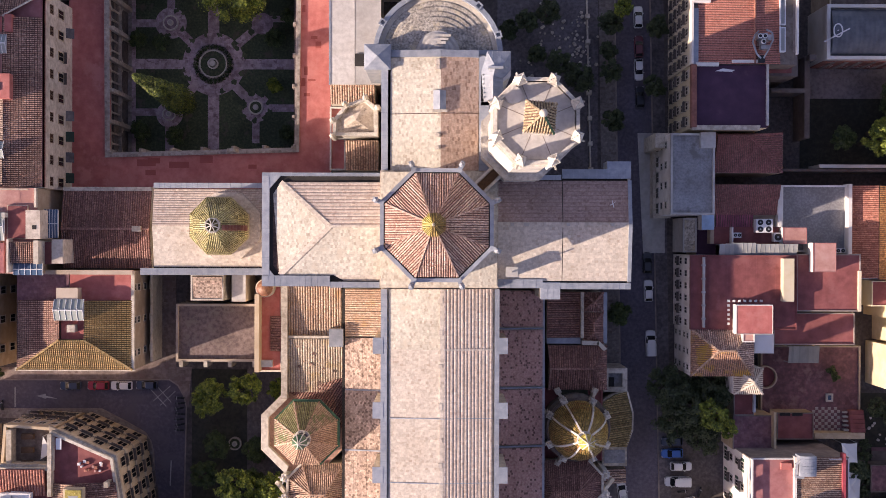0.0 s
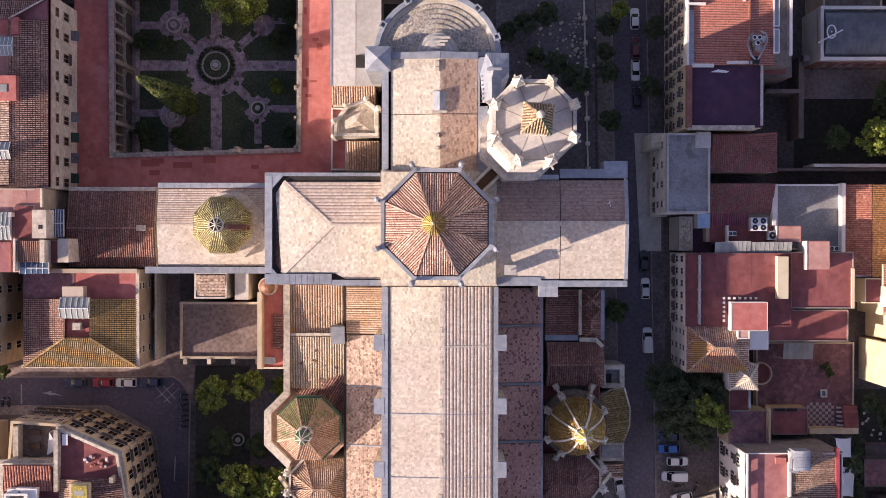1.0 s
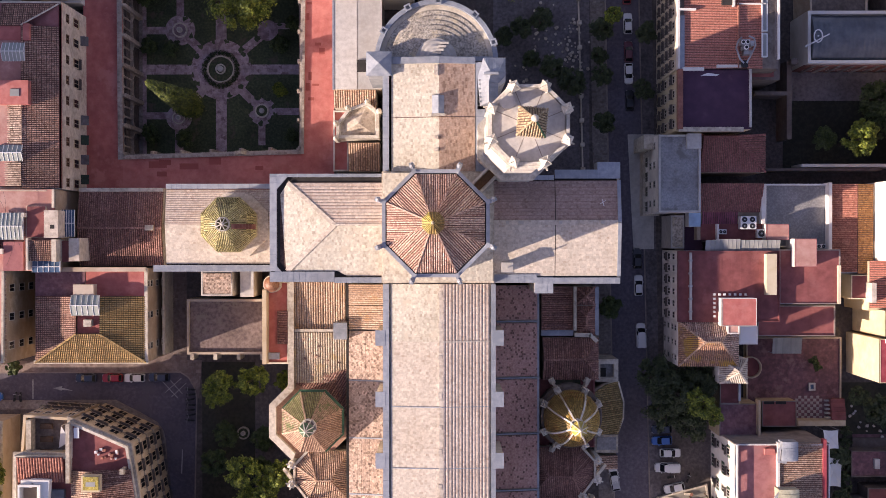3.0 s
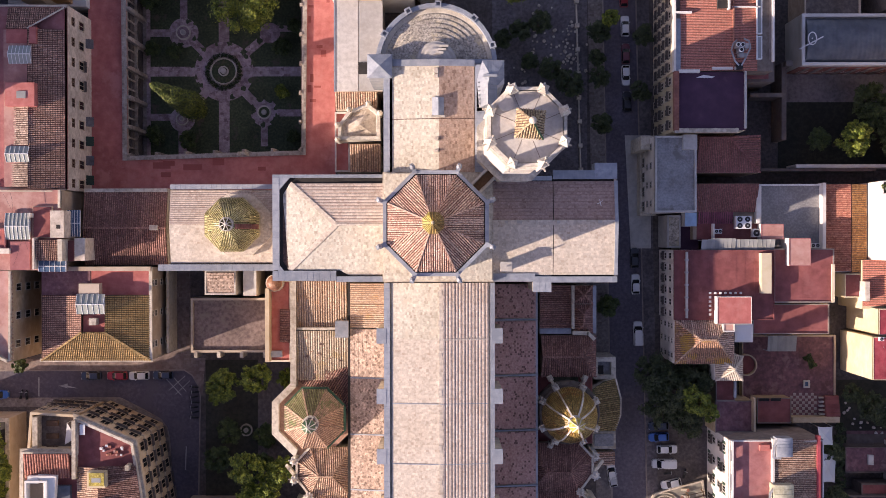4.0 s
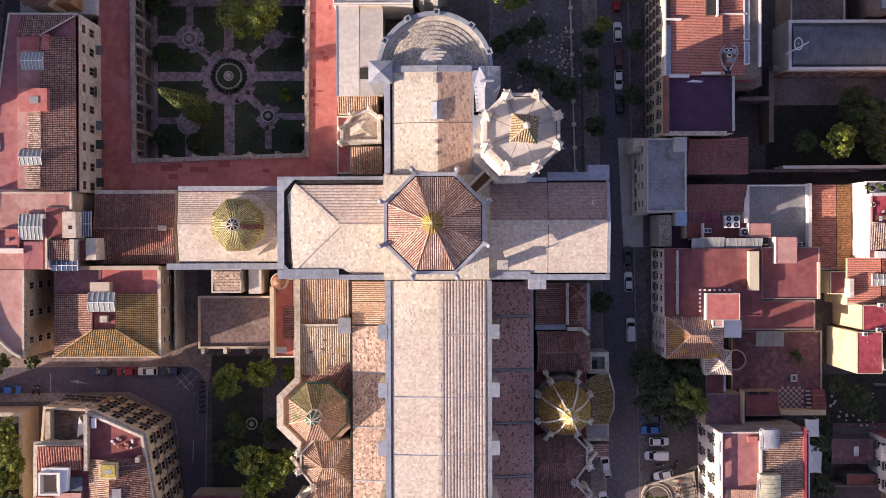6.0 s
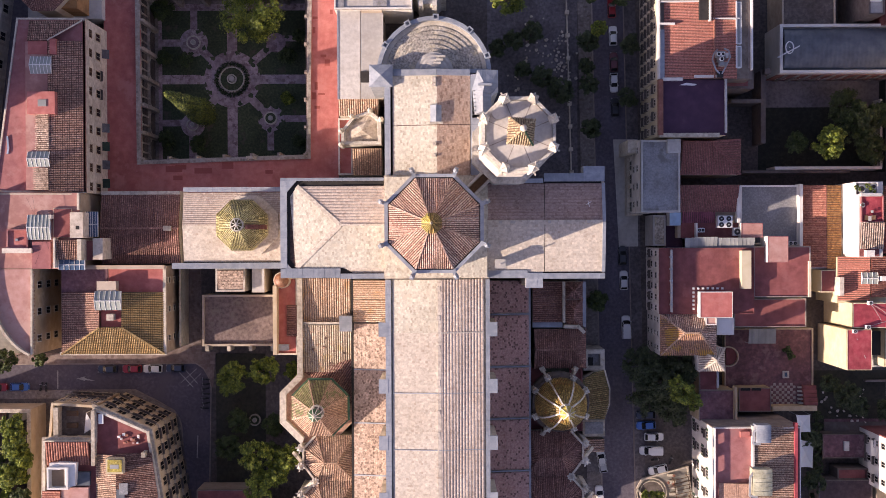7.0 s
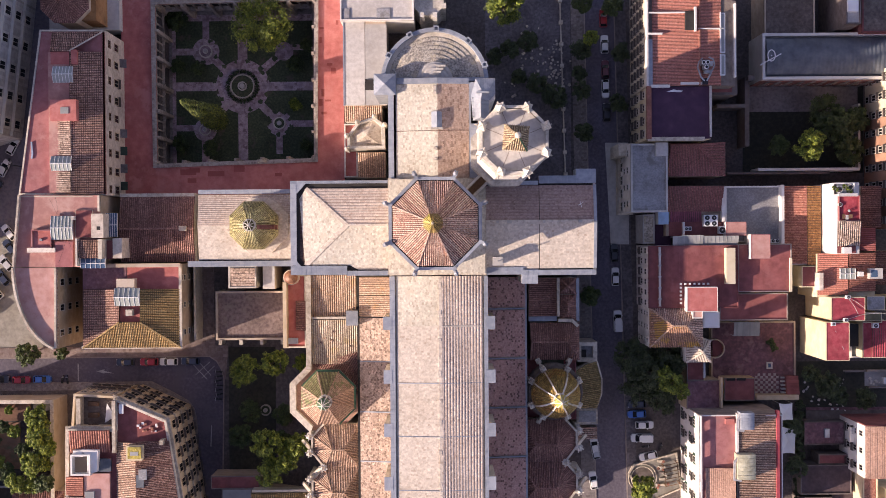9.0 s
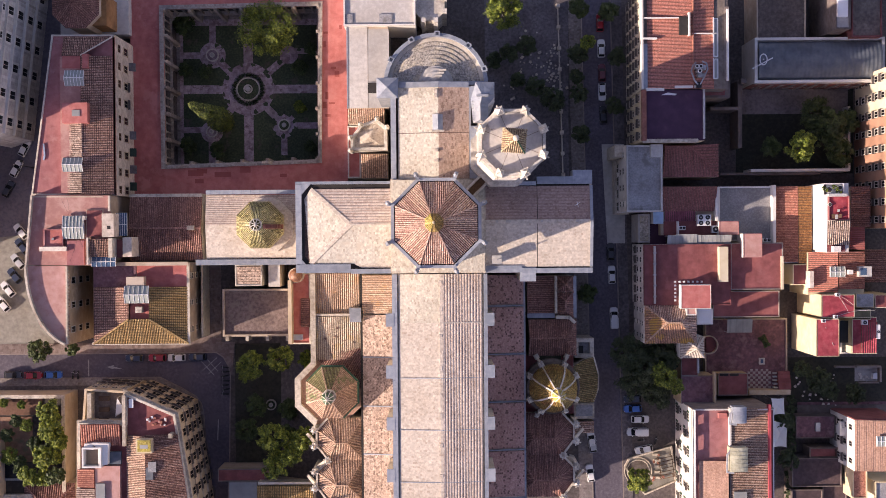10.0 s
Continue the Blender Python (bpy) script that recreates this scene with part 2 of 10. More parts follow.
PINK_TILE = surface("pink clay roof with dark tiles", [(0.38, 0.195, 0.165), (0.48, 0.27, 0.23), (0.56, 0.35, 0.295)], 3.0, 0.12, per_piece=0.05, stain_dark=0.8, brick=(0.36, 0.40), dark_at=0.86, dark_tile=0.36)
# Maroon floor turned purple brown, so that its shade is in the colour.
TERRACE_TILE = surface("worn purple brown floor tiles", [(0.14, 0.066, 0.082), (0.20, 0.096, 0.112), (0.265, 0.137, 0.152)], 1.0, 0.15, stain_dark=0.75, brick=(0.5, 0.5), dark_at=0.95, dark_tile=0.8, patch=((0.24, 0.145, 0.15), 0.25, 0.56))
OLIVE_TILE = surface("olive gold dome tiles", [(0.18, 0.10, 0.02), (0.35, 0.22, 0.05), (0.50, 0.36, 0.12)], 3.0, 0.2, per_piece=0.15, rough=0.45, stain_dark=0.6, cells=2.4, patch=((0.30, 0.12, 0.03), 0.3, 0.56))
GREY_PLASTER = surface("grey brown plaster", [(0.21, 0.17, 0.155), (0.27, 0.225, 0.20), (0.33, 0.28, 0.25)], 0.8, 0.15, stain_dark=0.75, bump=0.1)
RED_PATCH = surface("darker red repair paint", [(0.32, 0.075, 0.06), (0.38, 0.10, 0.08)], 0.8, 0.2, stain_dark=0.8, bump=0.1)
CRIMSON = surface("crimson roof paint", [(0.32, 0.04, 0.055), (0.41, 0.062, 0.078), (0.48, 0.10, 0.11)], 0.9, 0.2, stain_dark=0.62, bump=0.1)
OCHRE_PLASTER = surface("ochre plaster wall", [(0.42, 0.31, 0.19), (0.54, 0.42, 0.28), (0.62, 0.51, 0.36)], 0.6, 0.15, stain_dark=0.7, bump=0.1)
# Gaps between courses and red channels, coloured dark for the shade in them.
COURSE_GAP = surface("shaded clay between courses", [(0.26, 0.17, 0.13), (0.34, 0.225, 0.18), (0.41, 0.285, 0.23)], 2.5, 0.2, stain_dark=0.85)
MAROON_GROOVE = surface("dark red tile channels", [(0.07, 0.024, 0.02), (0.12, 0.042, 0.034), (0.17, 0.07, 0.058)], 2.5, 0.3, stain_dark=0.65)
MOSSY_TILE = surface("brown tiles overgrown with moss", [(0.28, 0.17, 0.11), (0.48, 0.345, 0.24), (0.66, 0.52, 0.39)], 4.0, 0.12, per_piece=0.12, stain_dark=0.75, cells=3.0, patch=((0.15, 0.20, 0.075), 0.8, 0.49))
LICHEN_TILE = surface("brown tiles with ochre lichen", [(0.24, 0.11, 0.065), (0.42, 0.22, 0.14), (0.55, 0.36, 0.25)], 4.0, 0.12, per_piece=0.12, stain_dark=0.75, cells=3.0, patch=((0.46, 0.26, 0.05), 0.28, 0.50))
OLIVE_BROWN_TILE = surface("brown and olive weathered tiles", [(0.15, 0.095, 0.03), (0.30, 0.20, 0.075), (0.46, 0.34, 0.16)], 3.5, 0.2, per_piece=0.14, stain_dark=0.65, cells=3.0, patch=((0.24, 0.09, 0.05), 0.5, 0.56))
DASH_TILE = surface("dark roof of small pale edged tiles", [(0.33, 0.16, 0.115), (0.47, 0.27, 0.20), (0.62, 0.42, 0.32)], 4.0, 0.12, per_piece=0.1, stain_dark=0.66, brick=(0.44, 0.36), dark_at=0.88, dark_tile=0.20, joint=0.065, grid=True, cells=2.6)
OCHRE_DASH = surface("ochre roof of small lichened tiles", [(0.30, 0.17, 0.055), (0.46, 0.29, 0.11), (0.60, 0.43, 0.21)], 4.0, 0.12, per_piece=0.1, stain_dark=0.7, brick=(0.42, 0.36), dark_at=0.88, dark_tile=0.28, joint=0.06, grid=True)
ROSE_FLOOR = surface("rose painted roof", [(0.30, 0.105, 0.105), (0.37, 0.14, 0.135), (0.44, 0.18, 0.17)], 0.6, 0.1, stain_dark=0.78, bump=0.1, patch=((0.42, 0.20, 0.185), 0.2, 0.55))
ROUGH_PLASTER = surface("patched rough plaster wall", [(0.50, 0.42, 0.34), (0.66, 0.57, 0.475), (0.75, 0.67, 0.57)], 1.2, 0.25, stain_dark=0.74, bump=0.3, patch=((0.50, 0.43, 0.34), 0.35, 0.56))
CLOUDED = surface("clouded plastic sheet", [(0.25, 0.26, 0.255), (0.31, 0.32, 0.31), (0.37, 0.375, 0.36)], 0.8, 0.2, rough=0.45, stain_dark=0.75, bump=0.05)
# Leaves of trees in shadow, with the shadow put into the colour.
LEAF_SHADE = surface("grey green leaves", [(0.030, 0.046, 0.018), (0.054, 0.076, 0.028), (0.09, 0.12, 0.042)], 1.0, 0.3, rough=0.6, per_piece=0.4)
# Darker, purpler copy of the tile courses; the dome's shadow is in the colour.
SHADED_COURSE = surface("purple stained tile courses", [(0.33, 0.215, 0.185), (0.42, 0.29, 0.25), (0.50, 0.36, 0.31)], 3.2, 0.12, per_piece=0.05, stain_dark=0.8, brick=(0.5, 0.42), dark_at=0.88, dark_tile=0.75)
GROUND_DARK = surface("dark trodden ground", [(0.07, 0.058, 0.056), (0.11, 0.09, 0.085), (0.16, 0.135, 0.125)], 1.5, 0.12, stain_dark=0.6)
SEMINARY_WALL = surface("pale grey stone facing", [(0.44, 0.415, 0.41), (0.54, 0.515, 0.505), (0.62, 0.60, 0.585)], 0.8, 0.15, stain_dark=0.75, bump=0.1, brick=(1.6, 0.7))
FLAGS = surface("bright terrace flags", [(0.48, 0.45, 0.41), (0.58, 0.55, 0.51), (0.66, 0.63, 0.58)], 1.2, 0.15, stain_dark=0.82)
# Garden earth at about half its colour, standing in for deep shade.
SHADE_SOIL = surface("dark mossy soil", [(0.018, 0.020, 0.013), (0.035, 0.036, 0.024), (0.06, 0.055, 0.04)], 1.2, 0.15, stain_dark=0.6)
ORANGE_DASH = surface("orange grid of roof tiles", [(0.50, 0.165, 0.115), (0.61, 0.235, 0.172), (0.69, 0.31, 0.235)], 3.0, 0.12, per_piece=0.08, stain_dark=0.78, brick=(0.3, 0.34), dark_at=0.9, dark_tile=0.68, joint=0.03, grid=True)
AMBER_TILE = surface("amber roof tiles", [(0.33, 0.14, 0.045), (0.45, 0.215, 0.075), (0.54, 0.30, 0.13)], 3.0, 0.12, per_piece=0.08, stain_dark=0.75, cells=2.4)
# Plaster for backs and slabs in shadow, darkened in its own colour.
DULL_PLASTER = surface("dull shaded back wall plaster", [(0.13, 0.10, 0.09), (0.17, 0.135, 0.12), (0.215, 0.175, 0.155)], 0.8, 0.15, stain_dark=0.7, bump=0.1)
GARDEN_GRAVEL = surface("purple grey garden gravel", [(0.10, 0.088, 0.095), (0.16, 0.14, 0.148), (0.22, 0.195, 0.2)], 1.5, 0.14, stain_dark=0.55)
PLAZA = surface("worn pale square surface", [(0.20, 0.187, 0.16), (0.255, 0.24, 0.205), (0.31, 0.295, 0.255)], 0.9, 0.08, stain_dark=0.8, bump=0.1)
GREY_GRAVEL = surface("blue grey gravel terrace", [(0.225, 0.22, 0.225), (0.30, 0.295, 0.295), (0.37, 0.36, 0.35)], 2.5, 0.2, stain_dark=0.78)
DIRTY_DECK = surface("dark stained roof deck", [(0.115, 0.076, 0.070), (0.18, 0.125, 0.112), (0.26, 0.19, 0.165)], 1.4, 0.15, stain_dark=0.6, patch=((0.22, 0.175, 0.14), 0.35, 0.56))
CHAPEL_TAN = surface("sun bleached tan tiles with lichen", [(0.36, 0.275, 0.195), (0.53, 0.43, 0.32), (0.66, 0.575, 0.455)], 4.0, 0.14, per_piece=0.1, stain_dark=0.74, cells=3.0, cell_mix=0.7, patch=((0.42, 0.31, 0.17), 0.35, 0.57))
CHAPEL_ORANGE = surface("orange brown tiles with pale blotches", [(0.349, 0.205, 0.129), (0.524, 0.362, 0.258), (0.66, 0.54, 0.42)], 4.0, 0.14, per_piece=0.1, stain_dark=0.72, cells=3.0, cell_mix=0.7, patch=((0.46, 0.27, 0.14), 0.4, 0.56))
# Tan channels, darker than their tiles to hold the shade between rolls.
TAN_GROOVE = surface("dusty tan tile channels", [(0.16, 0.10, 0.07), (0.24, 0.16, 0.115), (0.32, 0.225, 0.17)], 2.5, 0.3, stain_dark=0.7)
PALE_PLASTER = surface("pale dusty plaster front", [(0.65, 0.585, 0.52), (0.76, 0.695, 0.625), (0.83, 0.775, 0.71)], 0.8, 0.2, stain_dark=0.76, bump=0.15, patch=((0.62, 0.55, 0.48), 0.35, 0.57))
VIOLET = surface("violet red roof sheet", [(0.19, 0.045, 0.075), (0.25, 0.065, 0.10), (0.31, 0.095, 0.13)], 0.8, 0.15, stain_dark=0.75, bump=0.1)
MAROON_TILE = surface("maroon small roof tiles", [(0.19, 0.068, 0.064), (0.275, 0.105, 0.094), (0.36, 0.16, 0.14)], 3.0, 0.14, per_piece=0.1, stain_dark=0.72, cells=3.0, cell_mix=0.7)


# ---- builders ----
def mesh_object(name, verts, faces, mat, parent=None, label=""):
    me = bpy.data.meshes.new(name)
    me.from_pydata(verts, [], faces)
    me.validate()
    me.materials.append(mat)
    ob = new(name, me)
    if parent:
        ob.parent = parent
    if label:
        ob["label"] = label
    return ob


def part(name, bm, mat, parent=None, label=""):
    me = bpy.data.meshes.new(name)
    bm.normal_update()
    bm.to_mesh(me)
    bm.free()
    me.materials.append(mat)
    ob = new(name, me)
    if parent:
        ob.parent = parent
    if label:
        ob["label"] = label
    return ob


def thing(name, label, category, x=0.0, y=0.0, z=0.0, group="", kind=""):
    ob = new(name)
    ob.location = (x, y, z)
    return tagged(ob, label, category, group, kind)


def oriented(poly):
    area = sum(a[0] * b[1] - b[0] * a[1] for a, b in zip(poly, poly[1:] + poly[:1]))
    return list(poly) if area > 0 else list(poly)[::-1]


def rect(x0, x1, y0, y1):
    return [(x0, y0), (x1, y0), (x1, y1), (x0, y1)]


def ring_points(cx, cy, r, n, start=0.0, ry=None):
    return [(cx + r * math.cos(radians(start) + i * math.tau / n), cy + (ry or r) * math.sin(radians(start) + i * math.tau / n)) for i in range(n)]


def prism(bm, poly, z0, z1, taper=None):
    """An upright block on a plan outline; taper: a smaller outline for its top."""
    poly = oriented(poly)
    top = oriented(taper) if taper else poly
    lo = [bm.verts.new((x, y, z0)) for x, y in poly]
    hi = [bm.verts.new((x, y, z1)) for x, y in top]
    bm.faces.new(lo[::-1])
    bm.faces.new(hi)
    for i in range(len(lo)):
        j = (i + 1) % len(lo)
        bm.faces.new((lo[i], lo[j], hi[j], hi[i]))
    return bm


def box(bm, x0, x1, y0, y1, z0, z1):
    return prism(bm, rect(x0, x1, y0, y1), z0, z1)


def cone(bm, poly, z0, apex):
    poly = oriented(poly)
    lo = [bm.verts.new((x, y, z0)) for x, y in poly]
    a = bm.verts.new(apex)
    bm.faces.new(lo[::-1])
    for i in range(len(lo)):
        bm.faces.new((lo[i], lo[(i + 1) % len(lo)], a))
    return bm


def inset(poly, d):
    """The outline moved inwards by d."""
    poly = oriented(poly)
    out = []
    n = len(poly)
    for i in range(n):
        p, q, r = Vector(poly[i - 1]), Vector(poly[i]), Vector(poly[(i + 1) % n])
        a, b = (q - p).normalized(), (r - q).normalized()
        na, nb = Vector((-a.y, a.x)), Vector((-b.y, b.x))
        k = na + nb
        k *= d / max(0.3, 1 + na.dot(nb))
        out.append((q.x + k.x, q.y + k.y))
    return out


def rim(bm, poly, width, z0, z1):
    """A wall of that width running round inside an outline."""
    outer, inner = oriented(poly), inset(poly, width)
    n = len(outer)
    rows = [[bm.verts.new((x, y, z)) for x, y in ring] for ring, z in ((outer, z0), (outer, z1), (inner, z1), (inner, z0))]
    for i in range(n):
        j = (i + 1) % n
        for a, b in zip(rows, rows[1:] + rows[:1]):
            bm.faces.new((a[i], a[j], b[j], b[i]))
    return bm


ROLL = [(0.13, 0.0), (0.24, 0.7), (0.5, 1.0), (0.76, 0.7), (0.87, 0.0)]  # round cover tiles, with a channel between two
LOW_ROLL = [(0.07, 0.0), (0.2, 0.72), (0.5, 1.0), (0.8, 0.72), (0.93, 0.0)]  # wide low cover tiles
LAP = [(0.0, 0.0), (0.02, 1.0), (1.0, 0.15)]  # flat tiles
STEP = [(0.0, 0.0), (0.06, 1.0), (1.0, 0.0)]  # overlapping courses
SEAM = [(0.0, 0.0), (0.9, 0.0), (0.92, 1.0), (0.98, 1.0), (1.0, 0.0)]  # sheet metal with standing seams


def tiled(name, pts, mat, parent, along="slope", pitch=0.45, height=0.14, profile=ROLL, thick=0.25, label="", step_up=False, groove=None):
    """One flat slope of a roof (a convex outline in space) with rows of tiles that run down the slope or across it."""
    height *= 0.8 if profile is ROLL else 1.0
    pts = [Vector(p) for p in pts]
    nrm = Vector((0, 0, 0))
    for i in range(len(pts)):
        nrm += (pts[i] - pts[0]).cross(pts[(i + 1) % len(pts)] - pts[0])
    nrm.normalize()
    if nrm.z < 0:
        nrm, pts = -nrm, pts[::-1]
    down = Vector((nrm.x, nrm.y, 0))
    down = Vector((1, 0, 0)) if down.length < 1e-4 else down
    across = Vector((0, 0, 1)).cross(down).normalized()
    down = across.cross(nrm).normalized()
    run, side = (down, across) if along == "slope" else (across, -down if step_up else down)
    o = pts[0]
    flat = [((p - o).dot(run), (p - o).dot(side)) for p in pts]
    lo, hi = min(s for _, s in flat), max(s for _, s in flat)

    def span(s):
        s = min(max(s, lo + 1e-4), hi - 1e-4)
        hit = []
        for (r0, s0), (r1, s1) in zip(flat, flat[1:] + flat[:1]):
            if (s0 - s) * (s1 - s) <= 0 and abs(s1 - s0) > 1e-9:
                hit.append(r0 + (r1 - r0) * (s - s0) / (s1 - s0))
        return min(hit), max(hit)

    verts, faces = [], []
    count = max(1, round((hi - lo) / pitch))
    wide = (hi - lo) / count
    for k in range(count):
        base = len(verts)
        wobble = random.uniform(0.8, 1.15)
        for u, h in profile:
            s = lo + (k + u) * wide
            a, b = span(s)
            for r in (a, b):
                verts.append(o + run * r + side * s + nrm * (h * height * wobble))
        for i in range(len(profile) - 1):
            q = base + 2 * i
            f = (q, q + 1, q + 3, q + 2)
            faces.append(f)
    base, n = len(verts), len(pts)
    verts += [p - nrm * 0.01 for p in pts] + [p - nrm * thick for p in pts]
    faces.append(tuple(range(base, base + n)))
    faces.append(tuple(range(base + 2 * n - 1, base + n - 1, -1)))
    for i in range(n):
        j = (i + 1) % n
        faces.append((base + i, base + n + i, base + n + j, base + j))
    ob = mesh_object(name, verts, faces, mat, parent, label)
    # The slab under the rows gets the channel colour, its shade included.
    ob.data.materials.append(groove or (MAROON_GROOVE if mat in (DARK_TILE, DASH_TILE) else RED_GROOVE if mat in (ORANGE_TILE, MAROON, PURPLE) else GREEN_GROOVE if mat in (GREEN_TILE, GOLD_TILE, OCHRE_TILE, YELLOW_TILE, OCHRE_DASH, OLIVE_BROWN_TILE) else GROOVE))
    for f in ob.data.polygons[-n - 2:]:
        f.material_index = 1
    return tagged(ob, kind="stuff")


def beam(bm, a, b, w, h):
    """A straight bar from a to b, w wide and h high."""
    a, b = Vector(a), Vector(b)
    d = (b - a).normalized()
    s = d.cross(Vector((0, 0, 1)))
    s = Vector((1, 0, 0)) if s.length < 1e-4 else s.normalized()
    u = s.cross(d)
    ends = [[bm.verts.new(p + s * i * w / 2 + u * j * h / 2) for i, j in ((-1, -1), (1, -1), (1, 1), (-1, 1))] for p in (a, b)]
    bm.faces.new(ends[0])
    bm.faces.new(ends[1][::-1])
    for i in range(4):
        j = (i + 1) % 4
        bm.faces.new((ends[0][j], ends[0][i], ends[1][i], ends[1][j]))
    return bm


def hip_roof(parent, x0, x1, y0, y1, z0, z1, mat, ridge=None, pitch=0.5, height=0.15, profile=ROLL, along="slope", mats=None):
    """Four slopes on a rectangle; ridge: its two ends, or one point for a pyramid."""
    c = [(x0, y0), (x1, y0), (x1, y1), (x0, y1)]
    if ridge is None:
        w = min(x1 - x0, y1 - y0) / 2
        ridge = ((x0 + w, (y0 + y1) / 2), (x1 - w, (y0 + y1) / 2)) if x1 - x0 >= y1 - y0 else (((x0 + x1) / 2, y0 + w), ((x0 + x1) / 2, y1 - w))
    a, b = (*ridge[0], z1), (*ridge[1], z1)
    c = [(*p, z0) for p in c]
    if abs(a[0] - b[0]) >= abs(a[1] - b[1]):
        faces = ((c[0], c[1], b, a), (c[1], c[2], b), (c[2], c[3], a, b), (c[3], c[0], a))
    else:
        faces = ((c[0], c[1], a), (c[1], c[2], b, a), (c[2], c[3], b), (c[3], c[0], a, b))
    for k, f in enumerate(faces):
        f = [p for i, p in enumerate(f) if (Vector(p) - Vector(f[i - 1])).length > 1e-3]
        tiled("roof_slope", f, mats[k] if mats else mat, parent, along, pitch, height, profile)
    bm = bmesh.new()
    for e, f in ((c[0], a), (c[3], a), (c[1], b), (c[2], b)) if abs(a[0] - b[0]) >= abs(a[1] - b[1]) else ((c[0], a), (c[1], a), (c[2], b), (c[3], b)):
        beam(bm, Vector(e) + Vector((0, 0, 0.1)), Vector(f) + Vector((0, 0, 0.1)), 0.35, 0.28)
    if (Vector(a) - Vector(b)).length > 0.1:
        beam(bm, Vector(a) + Vector((0, 0, 0.1)), Vector(b) + Vector((0, 0, 0.1)), 0.35, 0.28)
    part("ridge_tiles", bm, mat, parent)


def lead_strip(parent, x0, x1, y0, y1, z0, z1, name="gutter", pitch=0.95):
    """A lead covered ledge with standing seams across it."""
    bm = bmesh.new()
    box(bm, x0, x1, y0, y1, z0, z1)
    lengthwise = x1 - x0 > y1 - y0
    n = max(2, int(max(x1 - x0, y1 - y0) / pitch))
    for i in range(1, n):
        u = i / n
        if lengthwise:
            box(bm, x0 + (x1 - x0) * u - 0.03, x0 + (x1 - x0) * u + 0.03, y0 - 0.01, y1 + 0.01, z1 - 0.02, z1 + 0.025)
        else:
            box(bm, x0 - 0.01, x1 + 0.01, y0 + (y1 - y0) * u - 0.03, y0 + (y1 - y0) * u + 0.03, z1 - 0.02, z1 + 0.025)
    return tagged(part(name, bm, LEAD, parent, "grey lead gutter with standing seams"), kind="stuff")


def ground_height(x, y):
    """The street falls away towards the west."""
    s = min(1.0, max(0.0, (-30.0 - x) / 10.0))
    return -3.5 * s * s * (3 - 2 * s)


def walls(parent, poly, z1, mat, z0=None, name="wall"):
    if z0 is None:
        z0 = min(ground_height(x, y) for x, y in poly) - 0.5
    return part(name, prism(bmesh.new(), poly, z0, z1), mat, parent)


def house(label, poly, z1, wall, category="house", name="house"):
    """A house: its walls as one block up to the roof deck."""
    h = thing(name, label, category)
    walls(h, poly, z1, wall)
    return h


def deck(parent, poly, z, mat, parapet=0.0, wall=None, width=0.3, name="roof_deck"):
    """A flat roof, with a parapet round it where it has one."""
    part(name, prism(bmesh.new(), inset(poly, width * 0.9 if parapet else 0.02), z - 0.15, z + 0.06), mat, parent)
    if parapet:
        part("parapet", rim(bmesh.new(), poly, width, z - 0.3, z + parapet), wall, parent)


# ---- windows, balconies ----
GLASS, _n, _l, _b = material("window glass", 0.25)
_b.inputs["Base Color"].default_value = (0.010, 0.011, 0.013, 1)
_b.inputs["Specular IOR Level"].default_value = 0.3
SKYLIGHT, _n, _l, _b = material("skylight glass", 0.55)
_b.inputs["Base Color"].default_value = (0.30, 0.33, 0.30, 1)
BLUE_GLASS, _n, _l, _b = material("blue roof glazing", 0.15)
_b.inputs["Base Color"].default_value = (0.07, 0.12, 0.19, 1)
IRON = surface("black iron railing", [(0.015, 0.015, 0.017), (0.03, 0.03, 0.03)], 2.0, 0.5, rough=0.5)
SHUTTER = surface("green louvred shutters", [(0.03, 0.07, 0.045), (0.05, 0.10, 0.065)], 2.0, 0.5)
window_meshes = {}


def mesh_of(bm, mat):
    me = bpy.data.meshes.new("piece")
    bm.normal_update()
    bm.to_mesh(me)
    bm.free()
    me.materials.append(mat)
    return me


def piece(name, me, parent, m=None):
    ob = new(name, me)
    ob.parent = parent
    if m:
        ob.matrix_basis = m
    return ob


